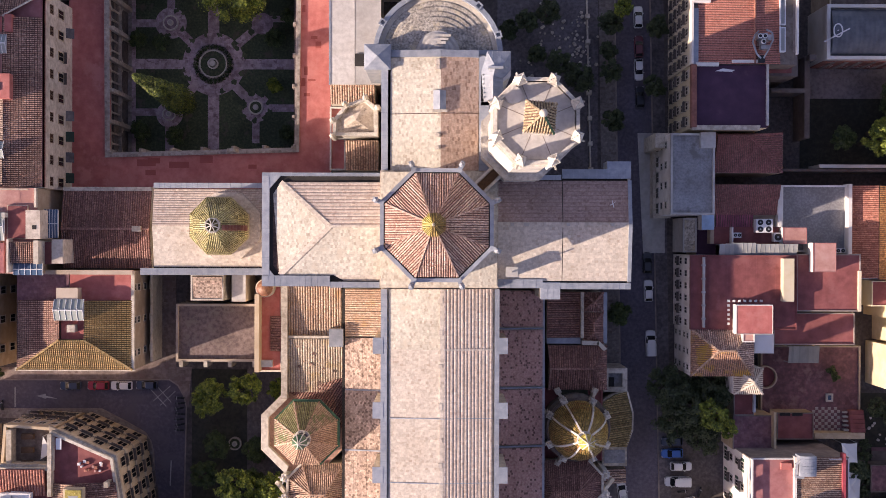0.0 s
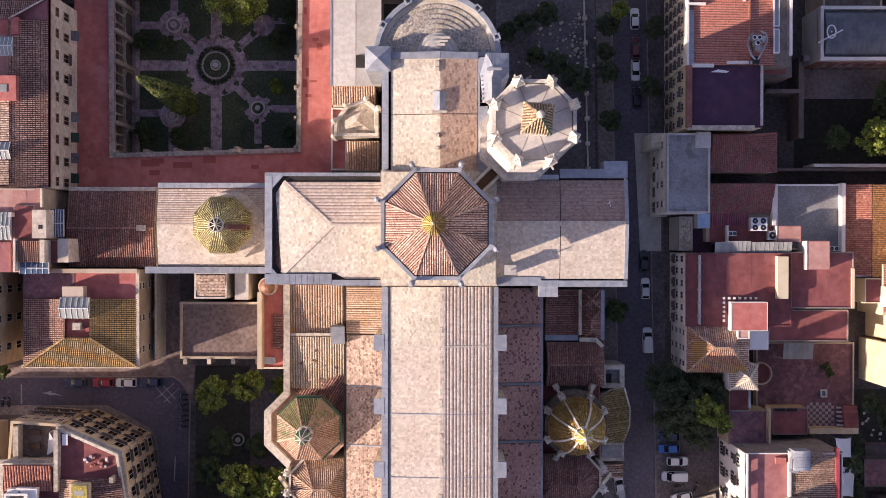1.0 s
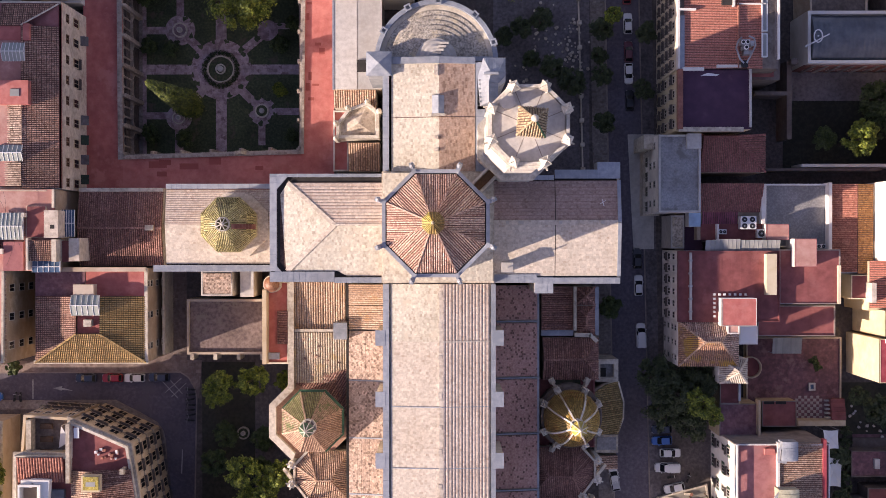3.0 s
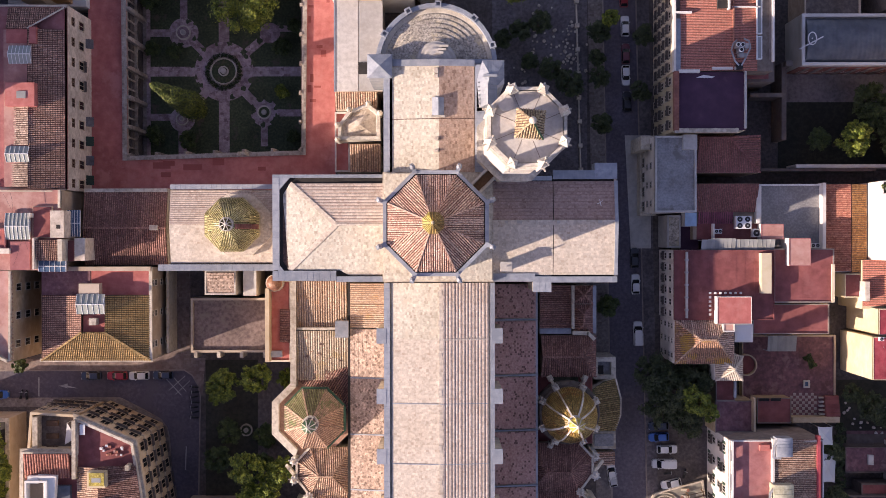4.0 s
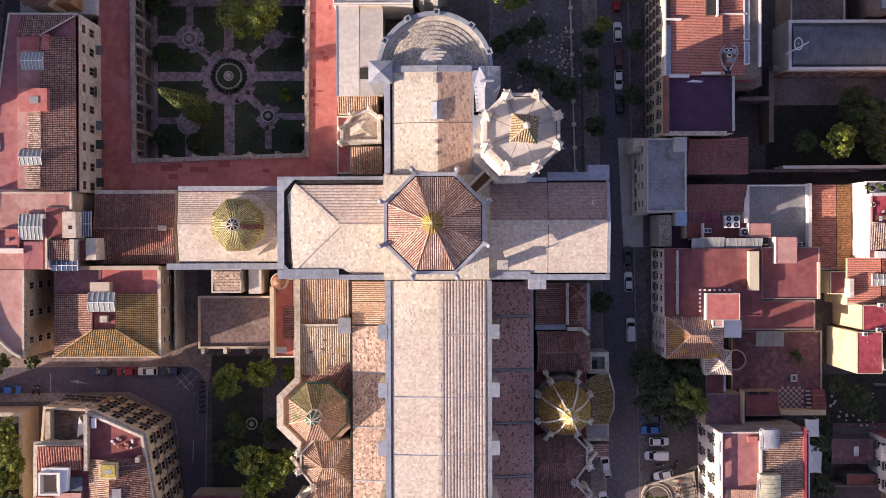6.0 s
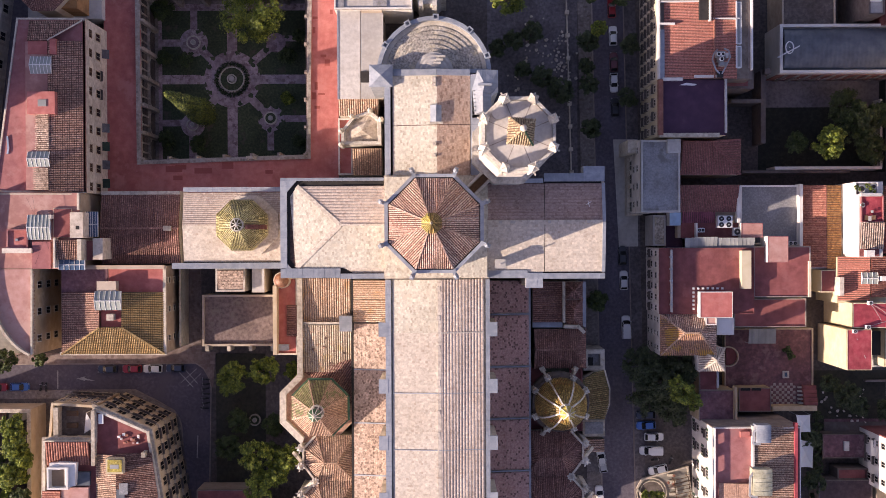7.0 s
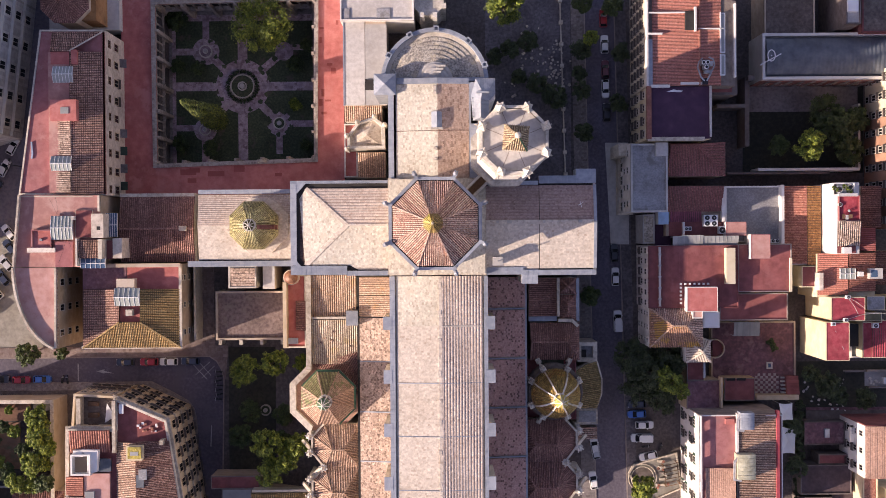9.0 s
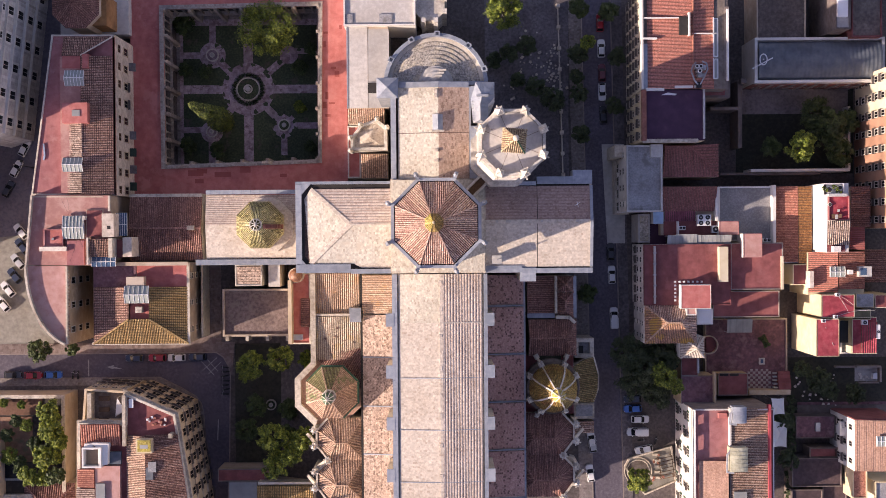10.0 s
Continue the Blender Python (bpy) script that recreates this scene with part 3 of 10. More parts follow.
def window(parent, x, y, z, yaw, w=1.1, h=1.7, balcony=False, trim=None, shutter=False, e=0.14):
    """A framed window on a wall; local -y looks outwards, z is the sill, e the breadth of its surround."""
    key = (w, h, trim, e)
    if key not in window_meshes:
        frame_bm = bmesh.new()
        for x0, x1, z0, z1 in ((-w / 2 - e, -w / 2, -0.1, h + e), (w / 2, w / 2 + e, -0.1, h + e), (-w / 2, w / 2, h, h + e), (-w / 2 - e - 0.06, w / 2 + e + 0.06, -0.2, -0.02), (-0.025, 0.025, 0, h)):
            box(frame_bm, x0, x1, -0.13, 0.05, z0, z1)
        pane_bm = bmesh.new()
        box(pane_bm, -w / 2, w / 2, -0.03, 0.04, 0, h)
        rail = bmesh.new()
        box(rail, -w / 2 - 0.3, w / 2 + 0.3, -0.62, 0.05, -0.25, -0.12)
        # The slab is coloured dark for the shadows round a balcony.
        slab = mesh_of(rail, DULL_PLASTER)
        rail = bmesh.new()
        for x0, x1, y0, y1 in ((-w / 2 - 0.3, w / 2 + 0.3, -0.62, -0.58), (-w / 2 - 0.3, -w / 2 - 0.26, -0.62, 0), (w / 2 + 0.26, w / 2 + 0.3, -0.62, 0)):
            box(rail, x0, x1, y0, y1, 0.82, 0.88)
            for i in range(int(max(x1 - x0, y1 - y0) / 0.16)):
                if x1 - x0 > y1 - y0:
                    box(rail, x0 + i * 0.16, x0 + i * 0.16 + 0.03, y0, y1, -0.13, 0.83)
                else:
                    box(rail, x0, x1, y0 + i * 0.16, y0 + i * 0.16 + 0.03, -0.13, 0.83)
        blind = box(bmesh.new(), w / 2 + 0.16, w + 0.1, -0.09, 0.03, 0, h)
        window_meshes[key] = (mesh_of(frame_bm, trim or STONE), mesh_of(pane_bm, GLASS), slab, mesh_of(rail, IRON), mesh_of(blind, SHUTTER))
    f, p, s, r, sh = window_meshes[key]
    ob = piece("window", f, parent, pose(x, y, z, 0, 0, yaw))
    piece("pane", p, ob)
    if shutter:
        piece("shutter", sh, ob)
        piece("shutter", sh, ob, pose(-1.5 * w - 0.26, 0, 0))
    if balcony:
        b = piece("balcony", s, parent, pose(x, y, z, 0, 0, yaw))
        piece("railing", r, b)["kind"] = "stuff"


def facade(parent, p, q, sills, columns, w=1.1, h=1.7, balconies=(), trim=None, shutter=0.0, margin=0.5, e=0.14):
    """Windows on the wall from p to q, which has its outside on the right hand; sills: the heights of the storeys."""
    p, q = Vector(p), Vector(q)
    d = (q - p).normalized()
    yaw = math.degrees(math.atan2(d.y, d.x))
    for k, z in enumerate(sills):
        for i in range(columns):
            c = p + (q - p) * ((i + margin) / (columns - 1 + 2 * margin))
            window(parent, c.x, c.y, z, yaw, w, h, k in balconies, trim, random.random() < shutter, e)


def block(name, parent, px, z0, z1, mat, label=""):
    return part(name, box(bmesh.new(), *px, z0, z1), mat, parent, label)


def skylight(parent, px, z, rise=0.8, panes=6, mat=None, name="skylight"):
    """A glazed double-pitched roof light with metal bars; its ridge runs along x."""
    x0, x1, y0, y1 = px
    ym = (y0 + y1) / 2
    bm = bmesh.new()
    box(bm, x0, x1, y0, y1, z - 0.2, z + 0.15)
    for i in range(panes + 1):
        x = x0 + (x1 - x0) * i / panes
        beam(bm, (x, y0, z + 0.2), (x, ym, z + rise + 0.05), 0.08, 0.1)
        beam(bm, (x, y1, z + 0.2), (x, ym, z + rise + 0.05), 0.08, 0.1)
    beam(bm, (x0, ym, z + rise + 0.05), (x1, ym, z + rise + 0.05), 0.14, 0.12)
    s = tagged(part(name, bm, WHITE_PAINT, parent, "glazed skylight with white metal bars"), kind="stuff")
    wide = (x1 - x0) / panes
    for i in range(panes):
        for ya in (y0, y1):
            a, b = x0 + i * wide + 0.04, x0 + (i + 1) * wide - 0.04
            pane = mesh_object("pane", [(a, ya, z + 0.15), (b, ya, z + 0.15), (b, ym, z + rise), (a, ym, z + rise)] + [(a, ya, z + 0.1), (b, ya, z + 0.1), (b, ym, z + rise - 0.05), (a, ym, z + rise - 0.05)], [(0, 1, 2, 3), (7, 6, 5, 4), (0, 4, 5, 1), (1, 5, 6, 2), (2, 6, 7, 3), (3, 7, 4, 0)], mat or SKYLIGHT, s)


def arch_row(parent, p, q, z0, z1, count, mat, depth=0.7, side=1.0, open_by=0.36):
    """A wall with round arches through it, from p to q."""
    p, q = Vector(p), Vector(q)
    length = (q - p).length
    d = (q - p) / length
    n = Vector((-d.y, d.x)) * depth * side
    wide = length / count
    for i in range(count):
        a = p + d * (i * wide)
        r = wide * open_by
        spring = z1 - r - 0.7
        curve = [(wide / 2 - r, z0), (wide / 2 - r, spring)] + [(wide / 2 - r * math.cos(math.pi * k / 8), spring + r * math.sin(math.pi * k / 8)) for k in range(1, 8)] + [(wide / 2 + r, spring), (wide / 2 + r, z0)]
        bm = bmesh.new()
        for side_i in (0, 1):
            vs = [bm.verts.new((*(a + d * u + n * side_i), zz)) for u, zz in curve]
            outer = [bm.verts.new((*(a + d * u + n * side_i), zz)) for u, zz in ((0, z0), (0, z1), (wide, z1), (wide, z0))]
            bm.faces.new((outer[0], outer[1], vs[1], vs[0]))
            half_i = len(vs) // 2
            bm.faces.new([outer[1]] + [vs[half_i]] + vs[1:half_i][::-1])
            bm.faces.new([outer[1], outer[2], vs[half_i]])
            bm.faces.new([outer[2]] + vs[half_i:-1][::-1] + [])
            bm.faces.new((outer[2], outer[3], vs[-1], vs[-2]))
        vs = list(bm.verts)
        m = len(curve)
        for k in range(m - 1):
            bm.faces.new((vs[k], vs[k + 1], vs[m + 4 + k + 1], vs[m + 4 + k]))
        part("arch", bm, mat, parent)


# ---- ground ----
GARDEN = (-64.46, -28.74, 17.66, 55.07)  # the sunken cloister garden
GARDEN_Z = -13.0


def build_ground():
    gx0, gx1, gy0, gy1 = GARDEN
    xs = [-1500, -200, -120, -90, gx0 - 0.05, gx0, gx1, gx1 + 0.05, 0, 60, 120, 200, 1500]
    xs = sorted(xs + [-40 + i for i in range(11)])
    ys = sorted([-1500, -200, -100, -40, 0, gy0 - 0.05, gy0, gy1, gy1 + 0.05, 100, 200, 1500])
    bm = bmesh.new()
    grid = [[bm.verts.new((x, y, GARDEN_Z if gx0 <= x <= gx1 and gy0 <= y <= gy1 else ground_height(x, y))) for x in xs] for y in ys]
    for j in range(len(ys) - 1):
        for i in range(len(xs) - 1):
            bm.faces.new((grid[j][i], grid[j][i + 1], grid[j + 1][i + 1], grid[j + 1][i]))
    tagged(part("ground", bm, GROUND_DARK), "paved and earthen ground of the old town", "ground", kind="structure")


build_ground()

# ---- the cathedral ----
church = thing("cathedral", "large limestone cathedral with clay tile roofs and grey lead gutters", "cathedral")
EAVE, RIDGE, ARM = 30.0, 30.95, 31.3  # eaves, ridge of nave and choir, ridge of the transept
NAVE_END = -61.3
nx0, nx1, _, ny1 = -10.25, 9.47, -7.79, -7.79
WEST_EAVE, CREST, EAST_EAVE = -8.89, 0.13, 8.40
walls(church, rect(nx0, nx1, NAVE_END, 30.0), EAVE - 0.4, STONE, name="nave_wall")
NAVE_JOINT = -17.83  # the roof tiles north of it are older
for ya, yb, clay in ((NAVE_END, NAVE_JOINT, CREAM_TILE), (NAVE_JOINT, ny1, SPOTTED_CREAM)):
    tiled("nave_roof", [(WEST_EAVE, ya, EAVE), (WEST_EAVE, yb, EAVE), (CREST, yb, RIDGE), (CREST, ya, RIDGE)], clay, church, "across", 1.2, 0.003, LAP, 0.5)
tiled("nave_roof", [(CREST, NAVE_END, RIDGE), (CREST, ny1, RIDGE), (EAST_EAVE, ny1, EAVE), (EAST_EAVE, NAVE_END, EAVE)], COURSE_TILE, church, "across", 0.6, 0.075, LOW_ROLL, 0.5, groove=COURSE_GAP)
lead_strip(church, nx0, WEST_EAVE - 0.3, NAVE_END, ny1, EAVE - 0.4, EAVE + 0.25)
lead_strip(church, EAST_EAVE + 0.3, nx1, NAVE_END, ny1, EAVE - 0.4, EAVE + 0.25)
part("ridge_tiles", box(bmesh.new(), CREST - 0.55, CREST + 0.12, NAVE_END, ny1, RIDGE - 0.1, RIDGE + 0.07), CREAM_TILE, church)
for v in (742, 858, 975):
    y = -29.26 - (v - 742) * 0.0926
    part("expansion_joint", beam(bmesh.new(), (WEST_EAVE, y, EAVE + 0.06), (CREST, y, RIDGE + 0.06), 0.14, 0.1), LEAD, church)
    part("expansion_joint", beam(bmesh.new(), (CREST, y, RIDGE + 0.05), (EAST_EAVE, y, EAVE + 0.05), 0.12, 0.06), LEAD, church)
part("expansion_joint", beam(bmesh.new(), (CREST, -17.83, RIDGE + 0.08), (EAST_EAVE, -17.83, EAVE + 0.08), 0.28, 0.1), CREAM_TILE, church)
random.seed(3)
for i in range(9):
    y = -9.43 - i * 5.8 + random.uniform(-1, 1)
    part("ridge_block", box(bmesh.new(), CREST - 0.75, CREST - 0.1, y, y + random.uniform(0.5, 1.2), RIDGE, RIDGE + 0.13), CREAM_TILE, church)
# buttress caps along the nave
for i in range(5):
    y = -17.22 - i * 10.75
    for x0, x1 in ((nx0 - 1.2, nx0 + 0.3), (nx1 - 0.4, nx1 + 1.3)):
        b = part("buttress", box(bmesh.new(), x0, x1, y - 1.25, y + 1.25, 16, EAVE + 0.05), STONE, church)
        part("cap", box(bmesh.new(), x0 - 0.12, x1 + 0.12, y - 1.35, y + 1.35, EAVE + 0.05, EAVE + 0.3), LEAD, b, "grey lead cap")

# transept, west arm with a hipped end
wx0, wx1, wy0, wy1 = -29.99, -10.46, -7.38, 11.49
W_OUT = rect(wx0, wx1, wy0, wy1)
walls(church, inset(W_OUT, 0.3), EAVE - 0.5, STONE, name="transept_wall")
# The channel's shade is painted on as a near black sheet.
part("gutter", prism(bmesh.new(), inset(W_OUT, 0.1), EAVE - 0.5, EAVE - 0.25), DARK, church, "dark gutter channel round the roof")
lead_strip(church, wx0, wx1, 10.92, wy1, EAVE - 0.5, EAVE + 0.35)
lead_strip(church, wx0, -18.71, wy0, -5.60, EAVE - 0.5, EAVE + 0.35)
lead_strip(church, -18.71, wx1, wy0 - 0.2, -6.61, EAVE - 0.5, EAVE + 0.3)
lead_strip(church, wx0, -28.77, wy0 + 1.9, wy1 - 0.6, EAVE - 0.5, EAVE + 0.34)
for corner in ([(-29.07, 11.28), (-26.63, 11.28), (-29.07, 8.46)], [(-29.04, -7.31), (-26.59, -7.30), (-29.04, -4.31)]):
    part("gutter_corner", prism(bmesh.new(), corner, EAVE - 0.5, EAVE + 0.3), LEAD, church)
H1, H2, H3 = (-26.88, 9.96), (-18.62, 2.55), (-27.04, -5.52)
rx = -10.35
ys = -6.42
HX = -28.22
HZ = EAVE - (ARM - EAVE) * (H1[0] - HX) / (H2[0] - H1[0])
tiled("transept_roof", [(*H1, EAVE), (*H2, ARM), (*H3, EAVE), (HX, (-28.21, -3.93)[1], HZ), (HX, (-28.24, 7.91)[1], HZ)], SPOTTED_CREAM, church, "across", 1.2, 0.004, LAP)
tiled("transept_roof", [(*H1, EAVE), (*H2, ARM), (-18.84, H1[1], EAVE)], COURSE_TILE, church, "across", 0.60, 0.045, LOW_ROLL, groove=COURSE_GAP)
tiled("transept_roof", [(-18.84, H1[1], EAVE + 0.12), (*H2, ARM + 0.12), (rx, H2[1], ARM + 0.12), (rx, H1[1], EAVE + 0.12)], COURSE_TILE, church, "across", 0.60, 0.045, LOW_ROLL, groove=COURSE_GAP)
tiled("transept_roof", [(*H3, EAVE), (rx, H3[1], EAVE), (rx, H2[1], ARM), (*H2, ARM)], SPOTTED_CREAM, church, "across", 1.2, 0.004, LAP)
tiled("transept_roof", [(-18.14, H3[1] + 0.02, EAVE), (-16.45, ys, EAVE - 0.2), (rx, ys, EAVE - 0.2), (rx, H3[1] + 0.02, EAVE)], CREAM_TILE, church, "across", 1.2, 0.004, LAP)
part("hip_tiles", beam(bmesh.new(), (*H1, EAVE + 0.02), (*H2, ARM + 0.02), 0.75, 0.16), CREAM_TILE, church)
part("hip_tiles", beam(bmesh.new(), (*H3, EAVE + 0.02), (*H2, ARM + 0.02), 0.9, 0.16), CREAM_TILE, church)
part("ridge_tiles", beam(bmesh.new(), (*H2, ARM + 0.12), (rx, H2[1], ARM + 0.12), 0.4, 0.25), CREAM_TILE, church)

# transept, east arm with a gabled end
ex0, ex1, ey0, ey1 = 9.07, 31.23, -7.73, 11.42
walls(church, rect(ex0, ex1 - 0.2, ey0 + 0.3, ey1 - 0.3), EAVE - 0.5, STONE, name="transept_wall")
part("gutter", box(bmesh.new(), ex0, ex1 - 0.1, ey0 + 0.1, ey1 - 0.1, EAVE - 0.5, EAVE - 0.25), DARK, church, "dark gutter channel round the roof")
gy = 2.94
sy0, sy1 = -6.42, 10.29
xm, rx1 = 19.85, 30.68
for xa, xb in ((ex0, xm - 0.06), (xm + 0.06, rx1)):
    tiled("transept_roof", [(xa, sy1, EAVE), (xb, sy1, EAVE), (xb, gy, ARM), (xa, gy, ARM)], SHADED_COURSE, church, "across", 0.6, 0.045, LOW_ROLL, groove=COURSE_GAP)
    tiled("transept_roof", [(xa, sy0, EAVE), (xa, gy, ARM), (xb, gy, ARM), (xb, sy0, EAVE)], CREAM_TILE, church, "across", 1.2, 0.004, LAP)
part("ridge_tiles", box(bmesh.new(), ex0, rx1, gy - 0.45, gy + 0.4, ARM - 0.1, ARM + 0.1), CREAM_TILE, church)
for u, w, h in ((905, 0.5, 0.5), (930, 0.9, 0.4), (1003, 0.5, 0.4), (1079, 0.6, 0.8)):
    x = ex0 + (u - 880) * 0.0945
    part("ridge_block", box(bmesh.new(), x - w / 2, x + w / 2, gy - 0.2, gy + 0.3, ARM, ARM + 0.2 + h), CONCRETE, church)
lead_strip(church, ex0, 16.61, -7.57, sy0 + 0.3, EAVE - 0.5, EAVE + 0.3)
lead_strip(church, 16.61, ex1, ey0, sy0 - 0.25, EAVE - 0.5, EAVE + 0.3)
lead_strip(church, 19.83, ex1, sy1 + 0.35, 12.18, EAVE - 0.5, EAVE + 0.3)
lead_strip(church, 27.25, ex1, 12.18, 13.50, EAVE - 4, EAVE + 0.2)
lead_strip(church, 9.04, 19.65, sy1 + 0.1, 11.21, EAVE - 0.5, EAVE + 0.35)
for ya, yb, za, zb in ((sy0, gy, EAVE, ARM), (gy, sy1, ARM, EAVE)):
    part("gable_coping", beam(bmesh.new(), (rx1 + 0.3, ya, za + 0.05), (rx1 + 0.3, yb, zb + 0.05), 0.6, 0.7), LEAD, church)
part("gable", box(bmesh.new(), rx1, ex1 - 0.1, ey0, ey1, EAVE - 2, EAVE), STONE, church)
b = part("buttress", box(bmesh.new(), 16.38, 19.48, -9.36, -6.63, 10, EAVE - 0.2), STONE, church)
lead_strip(b, *(16.25, 19.55, -9.44, -6.53), EAVE - 0.2, EAVE + 0.1, "cap", 1.0)
# chimney and aerial on the east arm
cxx, cyy = (11.37, -4.82)
b = part("chimney", box(bmesh.new(), cxx - 0.9, cxx + 0.8, cyy - 0.7, cyy + 0.7, EAVE - 0.3, EAVE + 3.0), WHITE_STONE, church, "pale stone chimney with a metal spike")
part("cap", box(bmesh.new(), cxx - 1.05, cxx + 0.95, cyy - 0.85, cyy + 0.85, EAVE + 3.0, EAVE + 3.25), CONCRETE, b)
part("spike", box(bmesh.new(), cxx - 0.08, cxx + 0.08, cyy - 0.08, cyy + 0.08, EAVE + 3.2, EAVE + 4.6), METAL, b)
bm = bmesh.new()
axx, ayy = (27.88, 6.32)
beam(bm, (axx, ayy, 30), (axx, ayy, 32.6), 0.08, 0.08)
beam(bm, (axx - 0.5, ayy - 0.2, 32.5), (axx + 0.5, ayy + 0.4, 32.5), 0.09, 0.09)
beam(bm, (axx + 0.2, ayy - 0.6, 32.5), (axx - 0.1, ayy + 0.6, 32.5), 0.09, 0.09)
part("aerial", bm, WHITE_PAINT, church, "white roof aerial")

# crossing and lantern roof
cx0, cx1, cy0, cy1 = -10.38, 9.18, -7.54, 11.83
part("crossing_base", box(bmesh.new(), cx0, cx1, cy0, cy1, EAVE - 1, EAVE + 1.2), STONE, church)
part("crossing_slab", prism(bmesh.new(), inset(rect(cx0, cx1, cy0, cy1), 0.25), EAVE + 1.2, EAVE + 1.5), SPOTTED_CREAM, church)
DRUM_TOP = 42.0
DOME_C = (-0.92, 2.63)
dome_r = 8.68
OCT = ring_points(*DOME_C, dome_r, 8, 22.5)
part("drum", prism(bmesh.new(), ring_points(*DOME_C, dome_r + 0.4, 8, 22.5), EAVE + 1, DRUM_TOP - 0.3), STONE, church)
part("drum_cornice", rim(bmesh.new(), ring_points(*DOME_C, dome_r + 0.9, 8, 22.5), 0.6, DRUM_TOP - 0.7, DRUM_TOP + 0.1), LEAD, church, "grey lead cornice")
part("drum_gutter", prism(bmesh.new(), ring_points(*DOME_C, dome_r + 0.3, 8, 22.5), DRUM_TOP - 0.6, DRUM_TOP - 0.25), DARK, church)
APEX = (*(-1.40, 2.64), 47.0)
for i in range(8):
    p, q = OCT[i], OCT[(i + 1) % 8]
    tiled("dome_slope", [(*p, DRUM_TOP), (*q, DRUM_TOP), APEX], DOME_TILE, church, "slope", 0.37, 0.17, groove=MAROON_GROOVE)
    part("hip_tiles", beam(bmesh.new(), (*p, DRUM_TOP + 0.15), Vector(APEX) + Vector((0, 0, 0.15)), 0.24, 0.26), DOME_TILE, church)
cap = []
for p in OCT:
    v = Vector((*p, DRUM_TOP)).lerp(Vector(APEX), 0.78)
    cap.append((v.x, v.y, v.z + 0.3))
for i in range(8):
    # Yellow on the three western slopes, olive on the other five.
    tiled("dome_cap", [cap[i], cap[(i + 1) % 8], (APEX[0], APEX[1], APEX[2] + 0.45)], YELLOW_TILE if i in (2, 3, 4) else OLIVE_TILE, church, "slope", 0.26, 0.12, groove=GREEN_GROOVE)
part("finial", cone(prism(bmesh.new(), ring_points(APEX[0], APEX[1], 0.28, 8), APEX[2], APEX[2] + 0.8), ring_points(APEX[0], APEX[1], 0.2, 8), APEX[2] + 0.8, (APEX[0], APEX[1], APEX[2] + 1.6)), STONE, church)
for x, y in ring_points(*DOME_C, dome_r + 1.1, 8, 22.5):
    a = math.degrees(math.atan2(y - DOME_C[1], x - DOME_C[0]))
    bm = bmesh.new()
    dvx, dvy = math.cos(radians(a)), math.sin(radians(a))
    beam(bm, (x - dvx * 0.9, y - dvy * 0.9, DRUM_TOP - 2), (x + dvx * 1.0, y + dvy * 1.0, DRUM_TOP - 2), 0.7, 4.6)
    prism(bm, ring_points(x + dvx * 0.4, y + dvy * 0.4, 0.5, 6), DRUM_TOP, DRUM_TOP + 0.8)
    cone(bm, ring_points(x + dvx * 0.4, y + dvy * 0.4, 0.5, 6), DRUM_TOP + 0.8, (x + dvx * 0.4, y + dvy * 0.4, DRUM_TOP + 1.9))
    part("pinnacle", bm, LEAD, church, "small grey corner pinnacle")
# tiled passage from the crossing to the bell tower
pa, pb = Vector((*(5.76, 8.61), 33)), Vector((*(9.97, 12.73), 35))
part("passage", beam(bmesh.new(), pa - Vector((0, 0, 1.2)), pb - Vector((0, 0, 1.2)), 2.4, 1.8), STONE, church)
sd = (pb - pa).normalized().cross(Vector((0, 0, 1))).normalized()
part("passage_floor", beam(bmesh.new(), pa, pb, 1.3, 0.7), WOOD, church, "brown boarded passage floor")
for k in (-1, 1):
    part("passage_wall", beam(bmesh.new(), pa + sd * k * 1.0, pb + sd * k * 1.0 + Vector((0, 0, 0.3)), 0.45, 2.2), WHITE_STONE, church)

# choir
kx0, kx1, ky0, ky1 = -10.04, 8.82, 11.92, 31.05
walls(church, rect(kx0, kx1, ky0, ky1), EAVE - 0.4, STONE, name="choir_wall")
kw, kc, ke = -8.73, -0.38, 5.89
ktop = 30.97
tiled("choir_roof", [(kw, ky0, EAVE), (kw, ktop, EAVE), (kc, ktop, RIDGE), (kc, ky0, RIDGE)], SPOTTED_CREAM, church, "across", 1.2, 0.004, LAP)
tiled("choir_roof", [(kc, ky0, RIDGE), (kc, ktop, RIDGE), (ke, ktop, EAVE), (ke, ky0, EAVE)], CHOIR_TILE, church, "across", 1.2, 0.004, LAP)
lead_strip(church, kx0 - 0.2, kw - 0.4, ky0, ktop, EAVE - 0.4, EAVE + 0.3)
lead_strip(church, ke + 0.1, 7.69, ky0, ktop, EAVE - 0.4, EAVE + 0.2)
bm = bmesh.new()
for x0, x1, za, zb in ((kw, kc, EAVE, RIDGE), (kc, ke, RIDGE, EAVE)):
    beam(bm, (x0, ktop + 0.25, za + 0.12), (x1, ktop + 0.25, zb + 0.12), 1.15, 0.5)
part("gable_coping", bm, LEAD, church)
part("expansion_joint", beam(bmesh.new(), (kw, 21.25, EAVE + 0.04), (kc, 21.32, RIDGE + 0.04), 0.1, 0.06), GROOVE, church)
part("expansion_joint", beam(bmesh.new(), (kc, 21.32, RIDGE + 0.03), (ke, 21.42, EAVE + 0.03), 0.1, 0.06), GROOVE, church)
